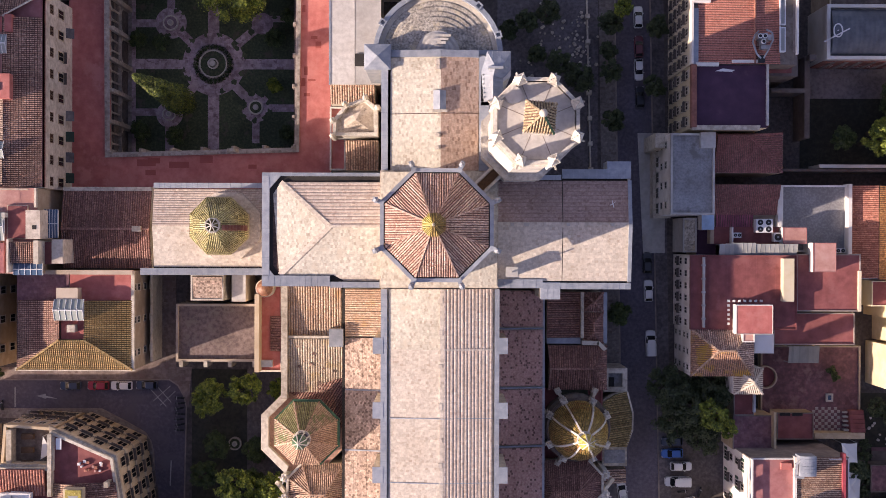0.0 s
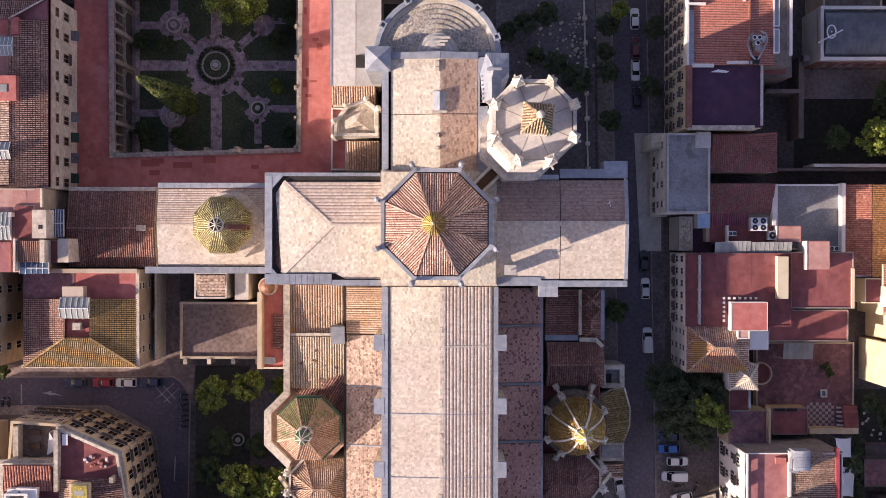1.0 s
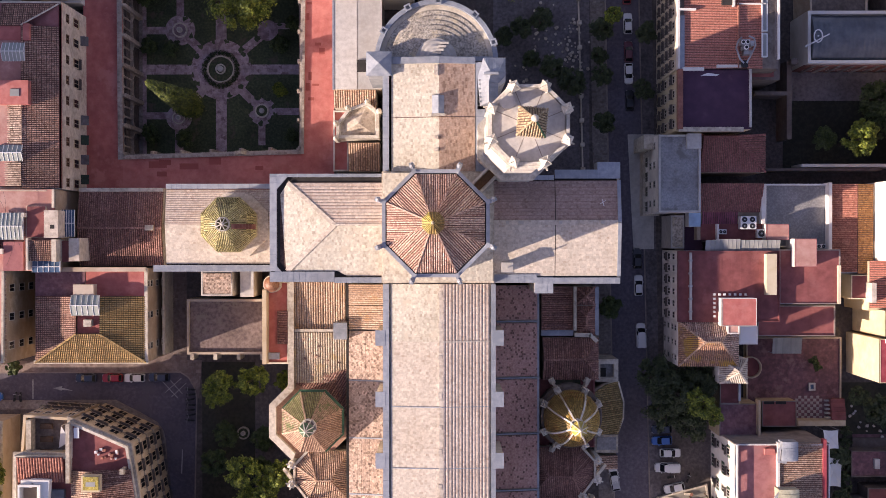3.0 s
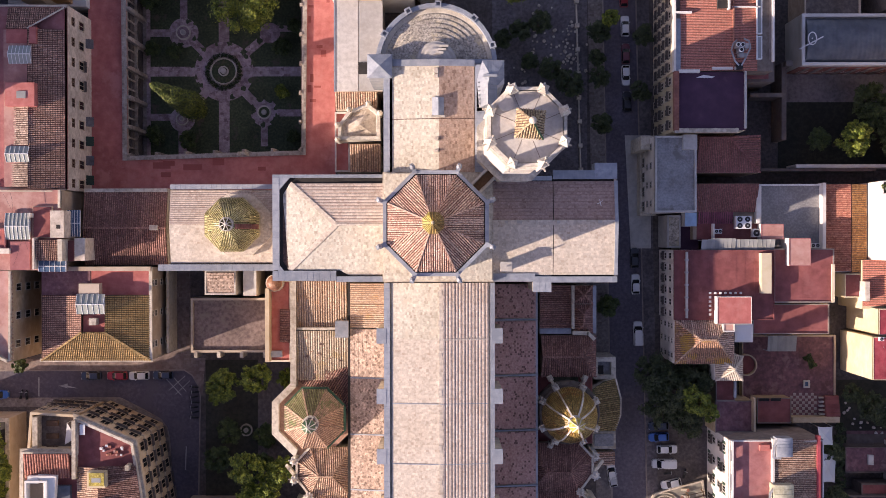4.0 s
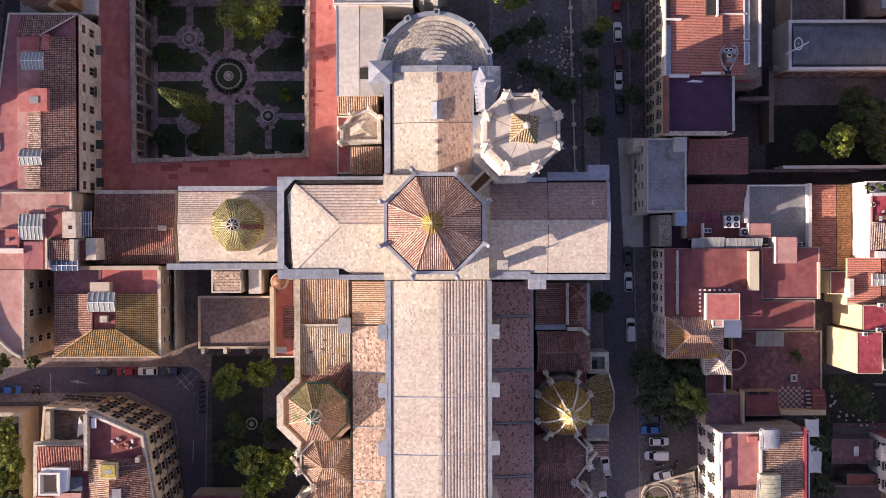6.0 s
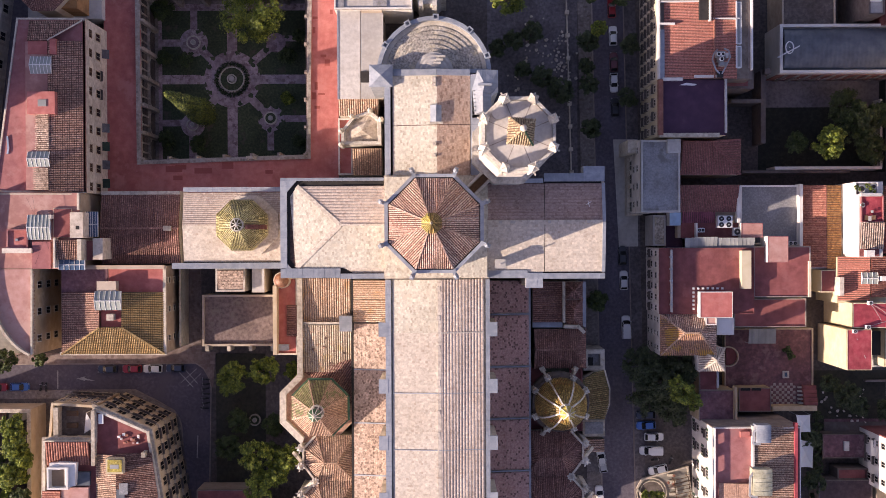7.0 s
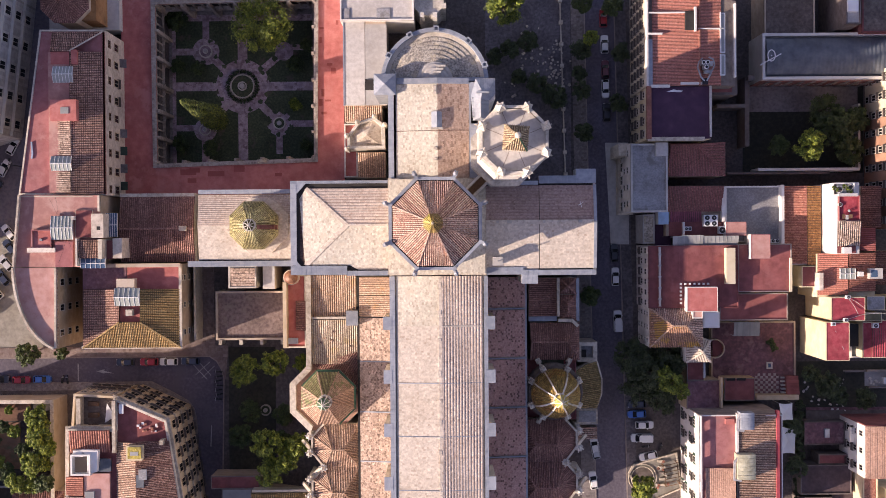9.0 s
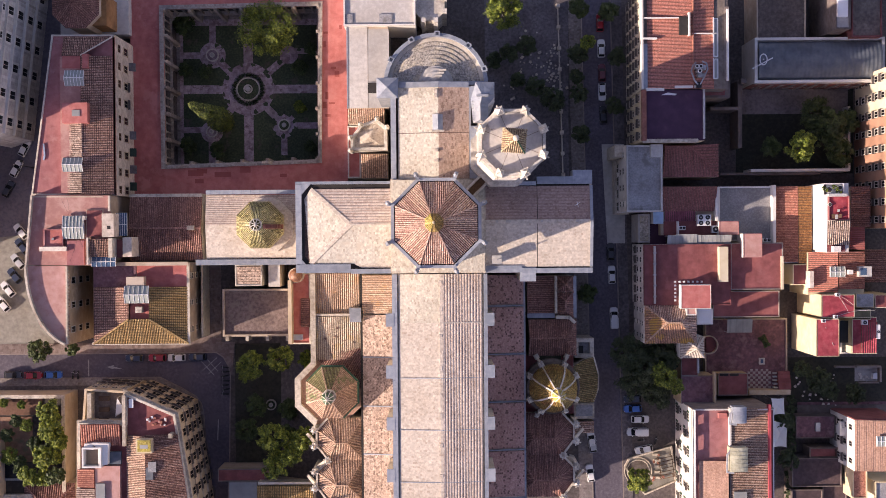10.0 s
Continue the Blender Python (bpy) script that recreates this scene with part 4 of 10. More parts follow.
# a gabled lead hatch astride the ridge, on a pale stone sill
hatch = bmesh.new()
prof = [(-1.6, RIDGE - 0.5), (-1.6, RIDGE + 0.15), (-0.5, RIDGE + 0.75), (0.5, RIDGE + 0.1), (0.5, RIDGE - 0.5)]
ends = [[hatch.verts.new((x, y, z)) for x, z in prof] for y in (21.9, 25.05)]
hatch.faces.new(ends[0])
hatch.faces.new(ends[1][::-1])
for i in range(5):
    hatch.faces.new((ends[0][i - 1], ends[0][i], ends[1][i], ends[1][i - 1]))
hatch = part("roof_hatch", hatch, LEAD, church, "gabled grey lead roof hatch")
part("sill", box(bmesh.new(), -1.75, 0.7, 21.5, 21.9, RIDGE - 0.5, RIDGE + 0.3), WHITE_STONE, hatch, "pale stone sill")
for y, w in ((29.3, 0.9), (28.5, 0.7), (17.4, 0.6), (15.3, 0.5)):
    part("ridge_block", box(bmesh.new(), kc - 0.9, kc - 0.2, y, y + w, RIDGE - 0.1, RIDGE + 0.28), CREAM_TILE, church)

# apse with stepped stone roof
APSE_C, APSE_R = (-0.9, 31.39), 10.9
arc = [(APSE_C[0] + APSE_R * math.cos(a), APSE_C[1] + APSE_R * math.sin(a)) for a in [math.pi * i / 24 for i in range(25)]]
walls(church, arc, 27.5, STONE, name="apse_wall")
part("apse_parapet", rim(bmesh.new(), arc, 0.8, 27.3, 28.6), LEAD, church, "grey stone apse parapet")
for k in (18, 50, 88, 118, 150):
    a = radians(k)
    mx, my = APSE_C[0] + (APSE_R - 0.3) * math.cos(a), APSE_C[1] + (APSE_R - 0.3) * math.sin(a)
    part("merlon", rim(bmesh.new(), ring_points(mx, my, 0.8, 4, k + 45), 0.25, 28.5, 29.1), LEAD, church, "small square lead vent in the parapet")
for i in range(7):
    r0, r1 = APSE_R - 1.0 - i * 0.88, APSE_R - 1.0 - (i + 1) * 0.88
    bm = bmesh.new()
    z0, z1 = 27.5 + i * 0.15, 27.5 + (i + 1) * 0.15
    outer = [(APSE_C[0] + r0 * math.cos(math.pi * k / 24), APSE_C[1] + r0 * math.sin(math.pi * k / 24)) for k in range(25)]
    inner = [(APSE_C[0] + r1 * math.cos(math.pi * k / 24), APSE_C[1] + r1 * math.sin(math.pi * k / 24)) for k in range(25)]
    prism(bm, outer, z0 - 0.3, z1, [(p[0], p[1]) for p in inner])
    part("roof_step", bm, STONE_OLD, church)
half = [(-0.88 + 3.7 * math.cos(math.pi * k / 16), 31.42 + 3.9 * math.sin(math.pi * k / 16)) for k in range(17)]
# the low half dome over the axis of the apse, in shallow rings
bm = bmesh.new()
prism(bm, half, 28, 29.0)
for k in range(4):
    ring = [[(-0.88 + (x + 0.88) * u, 31.42 + (y - 31.42) * u) for x, y in half] for u in (1.0 - 0.22 * k, 0.86 - 0.22 * k)]
    prism(bm, ring[0], 28.9 + 0.32 * k, 29.3 + 0.32 * k, ring[1])
part("apse_cap", bm, CONCRETE, church, "pale low half dome in rings")
# White steps on the cap: the highlights along it are put into their colour.
for k in range(5):
    part("cap_step", box(bmesh.new(), -1.9 + 0.45 * k, -0.5 + 0.45 * k, 31.7 + 0.62 * k, 32.1 + 0.62 * k, 29.2, 30.35 - 0.14 * k), WHITE_STONE, church)

# square turrets beside the choir
bm = bmesh.new()
p = rect(-12.91, -8.80, 28.62, 32.53)
prism(bm, p, 0, 31)
cone(bm, inset(p, -0.15), 31, (sum(q[0] for q in p) / 4, sum(q[1] for q in p) / 4, 32))
part("turret", bm, LEAD, church, "grey turret with a pyramid roof")
# stair turret beside the choir: a long hipped lead roof with a second hip across its north end
st = part("turret", prism(bmesh.new(), [(6.3, 22.7), (9.9, 22.9), (9.9, 26.6), (11.2, 27.6), (11.2, 31.7), (7.3, 31.7), (6.3, 28.2)], 0, 30.2), WHITE_STONE, church, "pale stair turret with a hipped lead roof")
for f in (
    [(6.75, 23.3, 30.2), (8.24, 23.8, 31.5), (8.24, 27.2, 31.5), (6.3, 28.2, 30.2)],
    [(9.9, 23.3, 30.2), (9.9, 27.2, 30.2), (8.24, 27.2, 31.5), (8.24, 23.8, 31.5)],
    [(6.75, 23.3, 30.2), (9.9, 23.3, 30.2), (8.24, 23.8, 31.5)],
    [(7.3, 31.7, 30.2), (6.3, 28.2, 30.2), (8.24, 27.2, 31.5), (8.6, 29.0, 31.5)],
    [(8.24, 27.2, 31.5), (9.9, 27.2, 30.4), (11.2, 28.6, 30.2), (11.2, 29.2, 30.3), (8.6, 29.0, 31.5)],
    [(7.3, 31.7, 30.2), (8.6, 29.0, 31.5), (9.9, 29.1, 31.4), (11.2, 31.7, 30.2)],
    [(9.9, 29.1, 31.4), (11.2, 28.8, 30.2), (11.2, 31.7, 30.2)],
):
    tiled("turret_roof", f, LEAD, st, "slope", 0.42, 0.04, SEAM, 0.1, groove=LEAD)
part("chimney", box(bmesh.new(), 7.4, 9.9, 28.6, 29.0, 30.4, 31.9), LEAD, st, "narrow lead covered chimney wall")
for k in range(6):
    part("vent_cap", prism(bmesh.new(), ring_points(6.65, 24.0 + 0.75 * k, 0.14, 8), 30.2, 30.6), METAL, st)

# ---- bell tower ----
TZ = 65.0
tower = thing("bell_tower", "octagonal white stone bell tower with pinnacles and a tiled cap", "tower")
TC = (12.6, 16.4)
tower_r = 5.35
part("shaft", prism(bmesh.new(), ring_points(*TC, tower_r + 1.5, 8, 22.5), -0.3, 38), WHITE_STONE, tower)
part("string_course", prism(bmesh.new(), ring_points(*TC, tower_r + 1.75, 8, 22.5), 38, 38.6), WHITE_STONE, tower)
part("belfry", prism(bmesh.new(), ring_points(*TC, tower_r + 0.5, 8, 22.5), 38.6, TZ - 1), WHITE_STONE, tower)
part("cornice", prism(bmesh.new(), ring_points(*TC, tower_r + 0.5, 8, 22.5), TZ - 2.2, TZ - 1, ring_points(*TC, tower_r + 0.95, 8, 22.5)), WHITE_STONE, tower)
for i, (x, y) in enumerate(ring_points(*TC, (tower_r + 0.5) * math.cos(math.pi / 8), 8, 0)):
    a = math.degrees(math.atan2(y - TC[1], x - TC[0]))
    if i in (0, 1, 2, 3, 7):
        window(tower, x, y, 46, a + 90, 1.6, 7.0, False, WHITE_STONE)
part("terrace", prism(bmesh.new(), ring_points(*TC, tower_r + 0.3, 8, 22.5), TZ - 1.0, TZ), FLAGS, tower, "pale paved terrace with dark joints")
bm = bmesh.new()
for i in range(8):
    a = ring_points(*TC, tower_r * 0.97, 8, 22.5)[i]
    beam(bm, (*TC, TZ + 0.01), (*a, TZ + 0.01), 0.09, 0.04)
part("terrace_joint", bm, GREY_PLASTER, tower)
part("terrace_parapet", rim(bmesh.new(), ring_points(*TC, tower_r + 0.8, 8, 22.5), 0.3, TZ - 1.0, TZ + 0.35), WHITE_STONE, tower)
part("coping", rim(bmesh.new(), ring_points(*TC, tower_r + 0.92, 8, 22.5), 0.5, TZ + 0.35, TZ + 0.5), WHITE_STONE, tower)
part("ledge", rim(bmesh.new(), ring_points(*TC, tower_r + 1.25, 8, 22.5), 0.9, TZ - 2.4, TZ - 1.9), WHITE_STONE, tower, "moulded ledge below the parapet")
for x, y in ring_points(*TC, tower_r + 0.45, 8, 22.5):
    a = math.degrees(math.atan2(y - TC[1], x - TC[0]))
    dvx, dvy = math.cos(radians(a)), math.sin(radians(a))
    bm = bmesh.new()
    prism(bm, ring_points(x, y, 0.95, 4, a + 45), TZ - 6, TZ + 1.3, ring_points(x, y, 0.88, 4, a + 45))
    prism(bm, ring_points(x, y, 1.02, 4, a + 45), TZ + 1.3, TZ + 1.45)
    cone(bm, ring_points(x, y, 0.92, 4, a + 45), TZ + 1.45, (x, y, TZ + 3.9))
    for k in range(3):
        r = 0.72 * (1 - k / 3.3)
        for cx, cy in ring_points(x, y, r, 4, a + 45):
            cone(bm, ring_points(cx, cy, 0.12, 4, a), TZ + 1.7 + k * 0.7, (cx + (cx - x) * 0.25, cy + (cy - y) * 0.25, TZ + 2.0 + k * 0.7))
    beam(bm, (x, y, TZ - 0.9), (x + dvx * 1.2, y + dvy * 1.2, TZ - 0.5), 0.24, 0.3)
    cone(bm, ring_points(x + dvx * 1.15, y + dvy * 1.15, 0.18, 4, a), TZ - 0.65, (x + dvx * 1.3, y + dvy * 1.3, TZ - 0.2))
    part("pinnacle", bm, WHITE_STONE, tower, "carved pinnacle with crockets and a gargoyle")
KC = (12.58, 16.24)
part("cupola_base", prism(bmesh.new(), ring_points(*KC, 2.5, 4, 40), TZ - 0.1, TZ + 5.5), WHITE_STONE, tower)
ring = ring_points(*KC, 2.85, 4, 40)
top = (KC[0] + 0.1, KC[1] + 0.1, TZ + 9.0)
for i in range(4):
    tiled("cupola_slope", [(*ring[i], TZ + 5.5), (*ring[(i + 1) % 4], TZ + 5.5), top], GREEN_TILE, tower, "slope", 0.36, 0.2, groove=GROOVE)
    part("cupola_hip", beam(bmesh.new(), (*ring[i], TZ + 5.6), Vector(top) + Vector((0, 0, 0.1)), 0.26, 0.2), GREEN_GLAZE if i == 3 else GREEN_TILE, tower, "glazed hip tiles")
bm = bmesh.new()
bmesh.ops.create_uvsphere(bm, u_segments=12, v_segments=8, radius=0.55, matrix=pose(top[0], top[1], top[2] + 0.5))
part("finial", bm, STONE, tower, "pale stone ball finial")
st = part("stair_hood", prism(bmesh.new(), ring_points(*(9.5, 19.8), 1.2, 16), TZ, TZ + 0.45), FLAGS, tower, "rounded stair hood")


# ---- aisles and chapels ----
def chapel(label, poly, z, wall=STONE, category="chapel"):
    return house(label, poly, z, wall, category, "chapel")


def flat_tiled(parent, x0, x1, y0, y1, za, zb, mat, fall="x", along="slope", pitch=0.46, height=0.15, profile=ROLL, groove=None):
    """A single slope on a rectangle from height za (low x or y) to zb (high x or y)."""
    if fall == "x":
        pts = [(x0, y0, za), (x1, y0, zb), (x1, y1, zb), (x0, y1, za)]
    else:
        pts = [(x0, y0, za), (x1, y0, za), (x1, y1, zb), (x0, y1, zb)]
    return tiled("roof_slope", pts, mat, parent, along, pitch, height, profile, groove=groove)


def segment_dome(parent, cx, cy, r, z0, z1, mat, n=8, start=22.5, pitch=0.42, height=0.16, tiers=4, lantern=0.2, groove=None):
    """A curved dome of n flat-sided segments, each tiled."""
    prof = []
    for i in range(tiers + 1):
        a = (math.pi / 2) * i / tiers * 0.92
        prof.append((r * math.cos(a), z0 + (z1 - z0) * math.sin(a)))
    prof[-1] = (r * lantern, z1)
    for (r0, za), (r1, zb) in zip(prof, prof[1:]):
        lo, hi = ring_points(cx, cy, r0, n, start), ring_points(cx, cy, r1, n, start)
        for i in range(n):
            j = (i + 1) % n
            tiled("dome_slope", [(*lo[i], za), (*lo[j], za), (*hi[j], zb), (*hi[i], zb)], mat[i] if isinstance(mat, list) else mat, parent, "slope", pitch, height, ROLL, 0.2, groove=groove)
    return prof


aisle = thing("aisle", "western side aisle of the church with pale blotched clay tile roofs", "aisle")
ax0, ax1, ay0, ay1 = -17.31, -10.90, -16.84, -8.34
walls(aisle, rect(ax0 - 0.3, nx0, NAVE_END, ay1), 16.6, STONE)
ym = -12.24
flat_tiled(aisle, ax0, nx0, ym + 0.05, ay1, 17.2, 18.2, CHAPEL_ORANGE, "x", "slope", 0.4, 0.13, groove=TAN_GROOVE)
flat_tiled(aisle, ax0, nx0, ay0 + 0.1, ym - 0.05, 17.2, 18.2, CHAPEL_ORANGE, "x", "slope", 0.4, 0.13, groove=TAN_GROOVE)
last = ay0 - 0.2
for v in (691, 799, 905, 1012):
    nxt = max(NAVE_END, -26.26 - (v - 691) * 0.0992)
    flat_tiled(aisle, ax0, nx0, nxt + 0.12, last, 17.0, 18.3, SPECKLED_TILE, "x", "across", 0.8, 0.02, LAP)
    part("joint", beam(bmesh.new(), (ax0, nxt, 17.0), (nx0, nxt, 18.3), 0.25, 0.25), LEAD, aisle)
    last = nxt - 0.12
part("gutter", box(bmesh.new(), ax0 - 0.5, ax0 - 0.05, NAVE_END, ay1, 16.4, 16.9), DARK, aisle, "dark valley gutter")
lead_strip(aisle, *(-20.05, -17.55, -18.51, -15.42), 12, 18.6, "buttress_cap")

east_aisle = thing("aisle", "eastern side aisle with pink blotched clay roof and lead gutter bands", "aisle")
bx0, bx1, by0, by1 = 10.35, 18.25, -45.32, -8.56
walls(east_aisle, rect(nx1, bx1, NAVE_END, by1), 16.8, STONE)
last = by1
for v in (582, 688, 793, 899, 1005):
    nxt = max(NAVE_END, -15.26 - (v - 582) * 0.0992)
    flat_tiled(east_aisle, nx1, bx1 - 0.4, nxt + 0.3, last, 18.3, 17.0, PINK_TILE, "x", "across", 0.8, 0.02, LAP)
    part("gutter", beam(bmesh.new(), (nx1, nxt, 18.3), (bx1, nxt, 17.0), 0.24, 0.3), LEAD, east_aisle, "grey lead gutter band")
    last = nxt - 0.3
lead_strip(east_aisle, bx1 - 0.4, bx1, NAVE_END, by1, 16.5, 17.0)

# western side chapels with tall outer wall
p1 = (-27.73, -18.08, -16.82, -7.98)
c = chapel("side chapel with a red brown tiled roof beside the nave", rect(*p1), 14.6)
flat_tiled(c, *p1, 14.9, 15.9, CHAPEL_ORANGE, "y", groove=TAN_GROOVE)
p2 = (-27.71, -17.75, -26.98, -17.43)
c = chapel("side chapel with an old brown tiled roof beside the nave", rect(*p2), 14.6)
flat_tiled(c, *p2, 14.9, 15.9, CHAPEL_TAN, "y", groove=TAN_GROOVE)
random.seed(44)
for k in range(12):
    x, y = random.uniform(-26.5, -19.5), random.uniform(-25.5, -18.5)
    z = 14.9 + (y - p2[2]) / (p2[3] - p2[2])
    part("slipped_tile", beam(bmesh.new(), (x, y, z + 0.1), (x + random.uniform(0.3, 0.8), y + random.uniform(-0.4, 0.4), z + 0.13), random.uniform(0.2, 0.45), 0.1), random.choice((GROOVE, BROWN_TILE)), c, "loose slipped tile")
part("joint", box(bmesh.new(), p1[0], p1[1] - 2, p1[2] - 0.45, p1[2], 14.5, 16.0), STONE, c)
part("outer_wall", box(bmesh.new(), -28.79, -27.68, -28.08, -7.96, -4, 16.4), STONE, c, "pale stone outer wall")
tri = [(-27.70, -27.00), (-17.75, -24.33), (-17.33, -26.56), (-17.93, -33.68), (-24.65, -27.60)]
c = chapel("wedge of red tiled roof behind the octagon chapel", tri, 14.2)
tiled("roof_slope", [(*tri[0], 14.4), (*tri[1], 15.4), (*tri[2], 15.0), (*tri[3], 14.6)], DARK_TILE, c, "slope", 0.42, 0.15)

# green octagon chapel
octo = thing("octagon_chapel", "octagonal chapel with green edged tiles, lantern and stone walkway", "chapel")
OC = (-23.96, -33.70)
OW = (-25.04, -34.21)
walls(octo, ring_points(*OW, 8.0, 8, 22.5), 13.5, STONE)
deck(octo, ring_points(*OW, 7.9, 8, 22.5), 13.6, TAN_TILE)
outer, inner = ring_points(*OW, 8.1, 8, 22.5), ring_points(*OW, 6.7, 8, 22.5)
for i in (2, 3, 4):
    j = i + 1
    part("walkway_parapet", prism(bmesh.new(), [outer[i], outer[j], inner[j], inner[i]], 13.4, 15.2), STONE, octo, "pale stone walkway parapet")
part("drum", prism(bmesh.new(), ring_points(*OC, 5.5, 8, 22.5), 13, 18.2), STONE, octo)
part("eaves", prism(bmesh.new(), ring_points(*OC, 6.15, 8, 22.5), 17.8, 18.2), STONE, octo)
ring = ring_points(*OC, 6.15, 8, 22.5)
# a green glazed upstand on the sheltered sides only
for i in (0, 1, 7):
    p, q = Vector((*ring[i], 18.5)), Vector((*ring[(i + 1) % 8], 18.5))
    e = (q - p).normalized() * 0.12
    part("eaves_tiles", beam(bmesh.new(), p - e, q + e, 0.42, 0.4), GREEN_GLAZE, octo, "green glazed eaves tiles")
part("eaves_tiles", beam(bmesh.new(), (*ring[6], 18.4), (*ring[7], 18.4), 0.3, 0.4), GREEN_GLAZE, octo, "green glazed eaves tiles")
part("eaves_tiles", beam(bmesh.new(), (*ring[2], 18.4), (*ring[3], 18.4), 0.22, 0.4), GREEN_GLAZE, octo, "green glazed eaves tiles")
MOSS_GREEN = surface("olive green overgrown tiles", [(0.15, 0.16, 0.05), (0.31, 0.295, 0.13), (0.47, 0.43, 0.25)], 4.0, 0.2, per_piece=0.12, stain_dark=0.7, cells=3.0, patch=((0.36, 0.25, 0.16), 0.7, 0.55))
slopes = [MOSSY_TILE, MOSS_GREEN, MOSS_GREEN, MOSSY_TILE, BROWN_TILE, BROWN_TILE, BROWN_TILE, BROWN_TILE]
prof = segment_dome(octo, *OC, 6.1, 18.3, 24.6, slopes, 8, 22.5, 0.32, 0.14, 1, 0.22, GROOVE)
for a, b in zip(ring_points(*OC, 6.1, 8, 22.5), ring_points(*OC, 1.3, 8, 22.5)):
    part("hip_tiles", beam(bmesh.new(), (*a, 18.42), (*b, 24.72), 0.26, 0.22), BROWN_TILE, octo)
lan = part("lantern", prism(bmesh.new(), ring_points(*OC, 0.85, 8, 22.5), 24.2, 27.9), STONE, octo, "small stone lantern")
part("lantern_ring", rim(bmesh.new(), ring_points(*OC, 1.5, 16), 0.3, 24.3, 25.2), WHITE_STONE, lan, "pale stone ring round the lantern")
part("lantern_floor", prism(bmesh.new(), ring_points(*OC, 1.3, 16), 24.2, 24.7), GREY_PLASTER, lan)
for x, y in ring_points(*OC, 1.35, 8, 22.5):
    part("lantern_post", beam(bmesh.new(), (x, y, 25.0), (OC[0] * 0.4 + x * 0.6, OC[1] * 0.4 + y * 0.6, 27.8), 0.2, 0.2), WHITE_STONE, lan)
part("lantern_roof", cone(bmesh.new(), ring_points(*OC, 1.35, 8, 22.5), 27.9, (*OC, 29.9)), GREEN_GLAZE, lan, "green glazed lantern roof")
for x, y in ring_points(*OC, 1.35, 8, 22.5):
    part("lantern_rib", beam(bmesh.new(), (x, y, 27.95), (*OC, 29.95), 0.16, 0.12), WHITE_STONE, lan)

# side chapels with polygonal ends between stone buttresses
def side_bay(label, xi, xo, yt, yb, mat, wall_z=14.0):
    """One bay from the aisle (xi) to its outer end (xo), with cut corners, ridged roof, zigzag parapet and pinnacles."""
    s = 1.0 if xo > xi else -1.0
    xm = xo - s * 2.5
    ya, yz = yt - 2.7, yb + 3.3
    mid = yb + (yt - yb) * 0.44
    c = chapel(label, [(xi, yt - 0.02), (xm, yt - 0.02), (xo, ya), (xo, yz), (xm, yb), (xi, yb)], wall_z)
    r0, r1 = (xo - s * 4.4, mid, wall_z + 2.5), (xi + s * 3.2, mid, wall_z + 2.5)
    p = [(xi, yt, wall_z + 0.1), (xm, yt, wall_z + 0.1), (xo, ya, wall_z + 0.1), (xo, yz, wall_z + 0.1), (xm, yb, wall_z + 0.1), (xi, yb, wall_z + 0.1)]
    for f in ((p[0], p[1], r0, r1), (p[1], p[2], r0), (p[2], p[3], r0), (p[3], p[4], r0), (p[4], p[5], r1, r0), (p[5], p[0], r1)):
        tiled("roof_slope", f, mat, c, "slope", 0.36, 0.14)
    up = Vector((0, 0, 0.12))
    for a, b in ((p[1], r0), (p[2], r0), (p[3], r0), (p[4], r0), (r0, r1), (p[0], r1), (p[5], r1)):
        part("ridge_tiles", beam(bmesh.new(), Vector(a) + up, Vector(b) + up, 0.26, 0.2), mat, c)
    for a, b in ((p[1], p[2]), (p[2], p[3]), (p[3], p[4])):
        part("parapet", beam(bmesh.new(), a, b, 0.42, 1.1), STONE, c, "pale stone parapet")
    for (x, y), h in (((xm + s * 0.1, yb), 2.6), ((xo + s * 0.5, ya + 0.2), 1.6), ((xo + s * 0.5, yz - 0.2), 1.6)):
        bm = prism(bmesh.new(), ring_points(x, y, 0.75, 4, 30), 4, wall_z + 0.9)
        prism(bm, ring_points(x, y, 0.9, 4, 30), wall_z + 0.9, wall_z + 1.15)
        cone(bm, ring_points(x, y, 0.5, 6), wall_z + 1.15, (x, y, wall_z + 1.15 + h))
        for k in range(4):
            q = ring_points(x, y, 0.95, 4, 75)[k]
            beam(bm, (x, y, wall_z + 1.1), (*q, wall_z + 1.5), 0.22, 0.25)
        part("pinnacle", bm, WHITE_STONE, c, "carved stone pinnacle")
    bm = beam(bmesh.new(), (xm, yb, wall_z), (xm + s * 3.6, yb - 3.4, wall_z - 3.5), 1.1, 1.4)
    part("buttress", bm, STONE, c, "sloping stone buttress")
    beam_end = beam(bmesh.new(), (xo + s * 0.3, yz, wall_z - 1.2), (xo + s * 2.4, yz + 1.6, wall_z - 4), 0.6, 1.0)
    part("buttress", beam_end, STONE, c, "sloping stone buttress")


for k in range(2):
    yt = -40.01 - k * 9.3
    side_bay("side chapel with a brown many sided tile roof and stone buttresses", -17.77, -27.87, yt, yt - 9.25, BROWN_TILE)

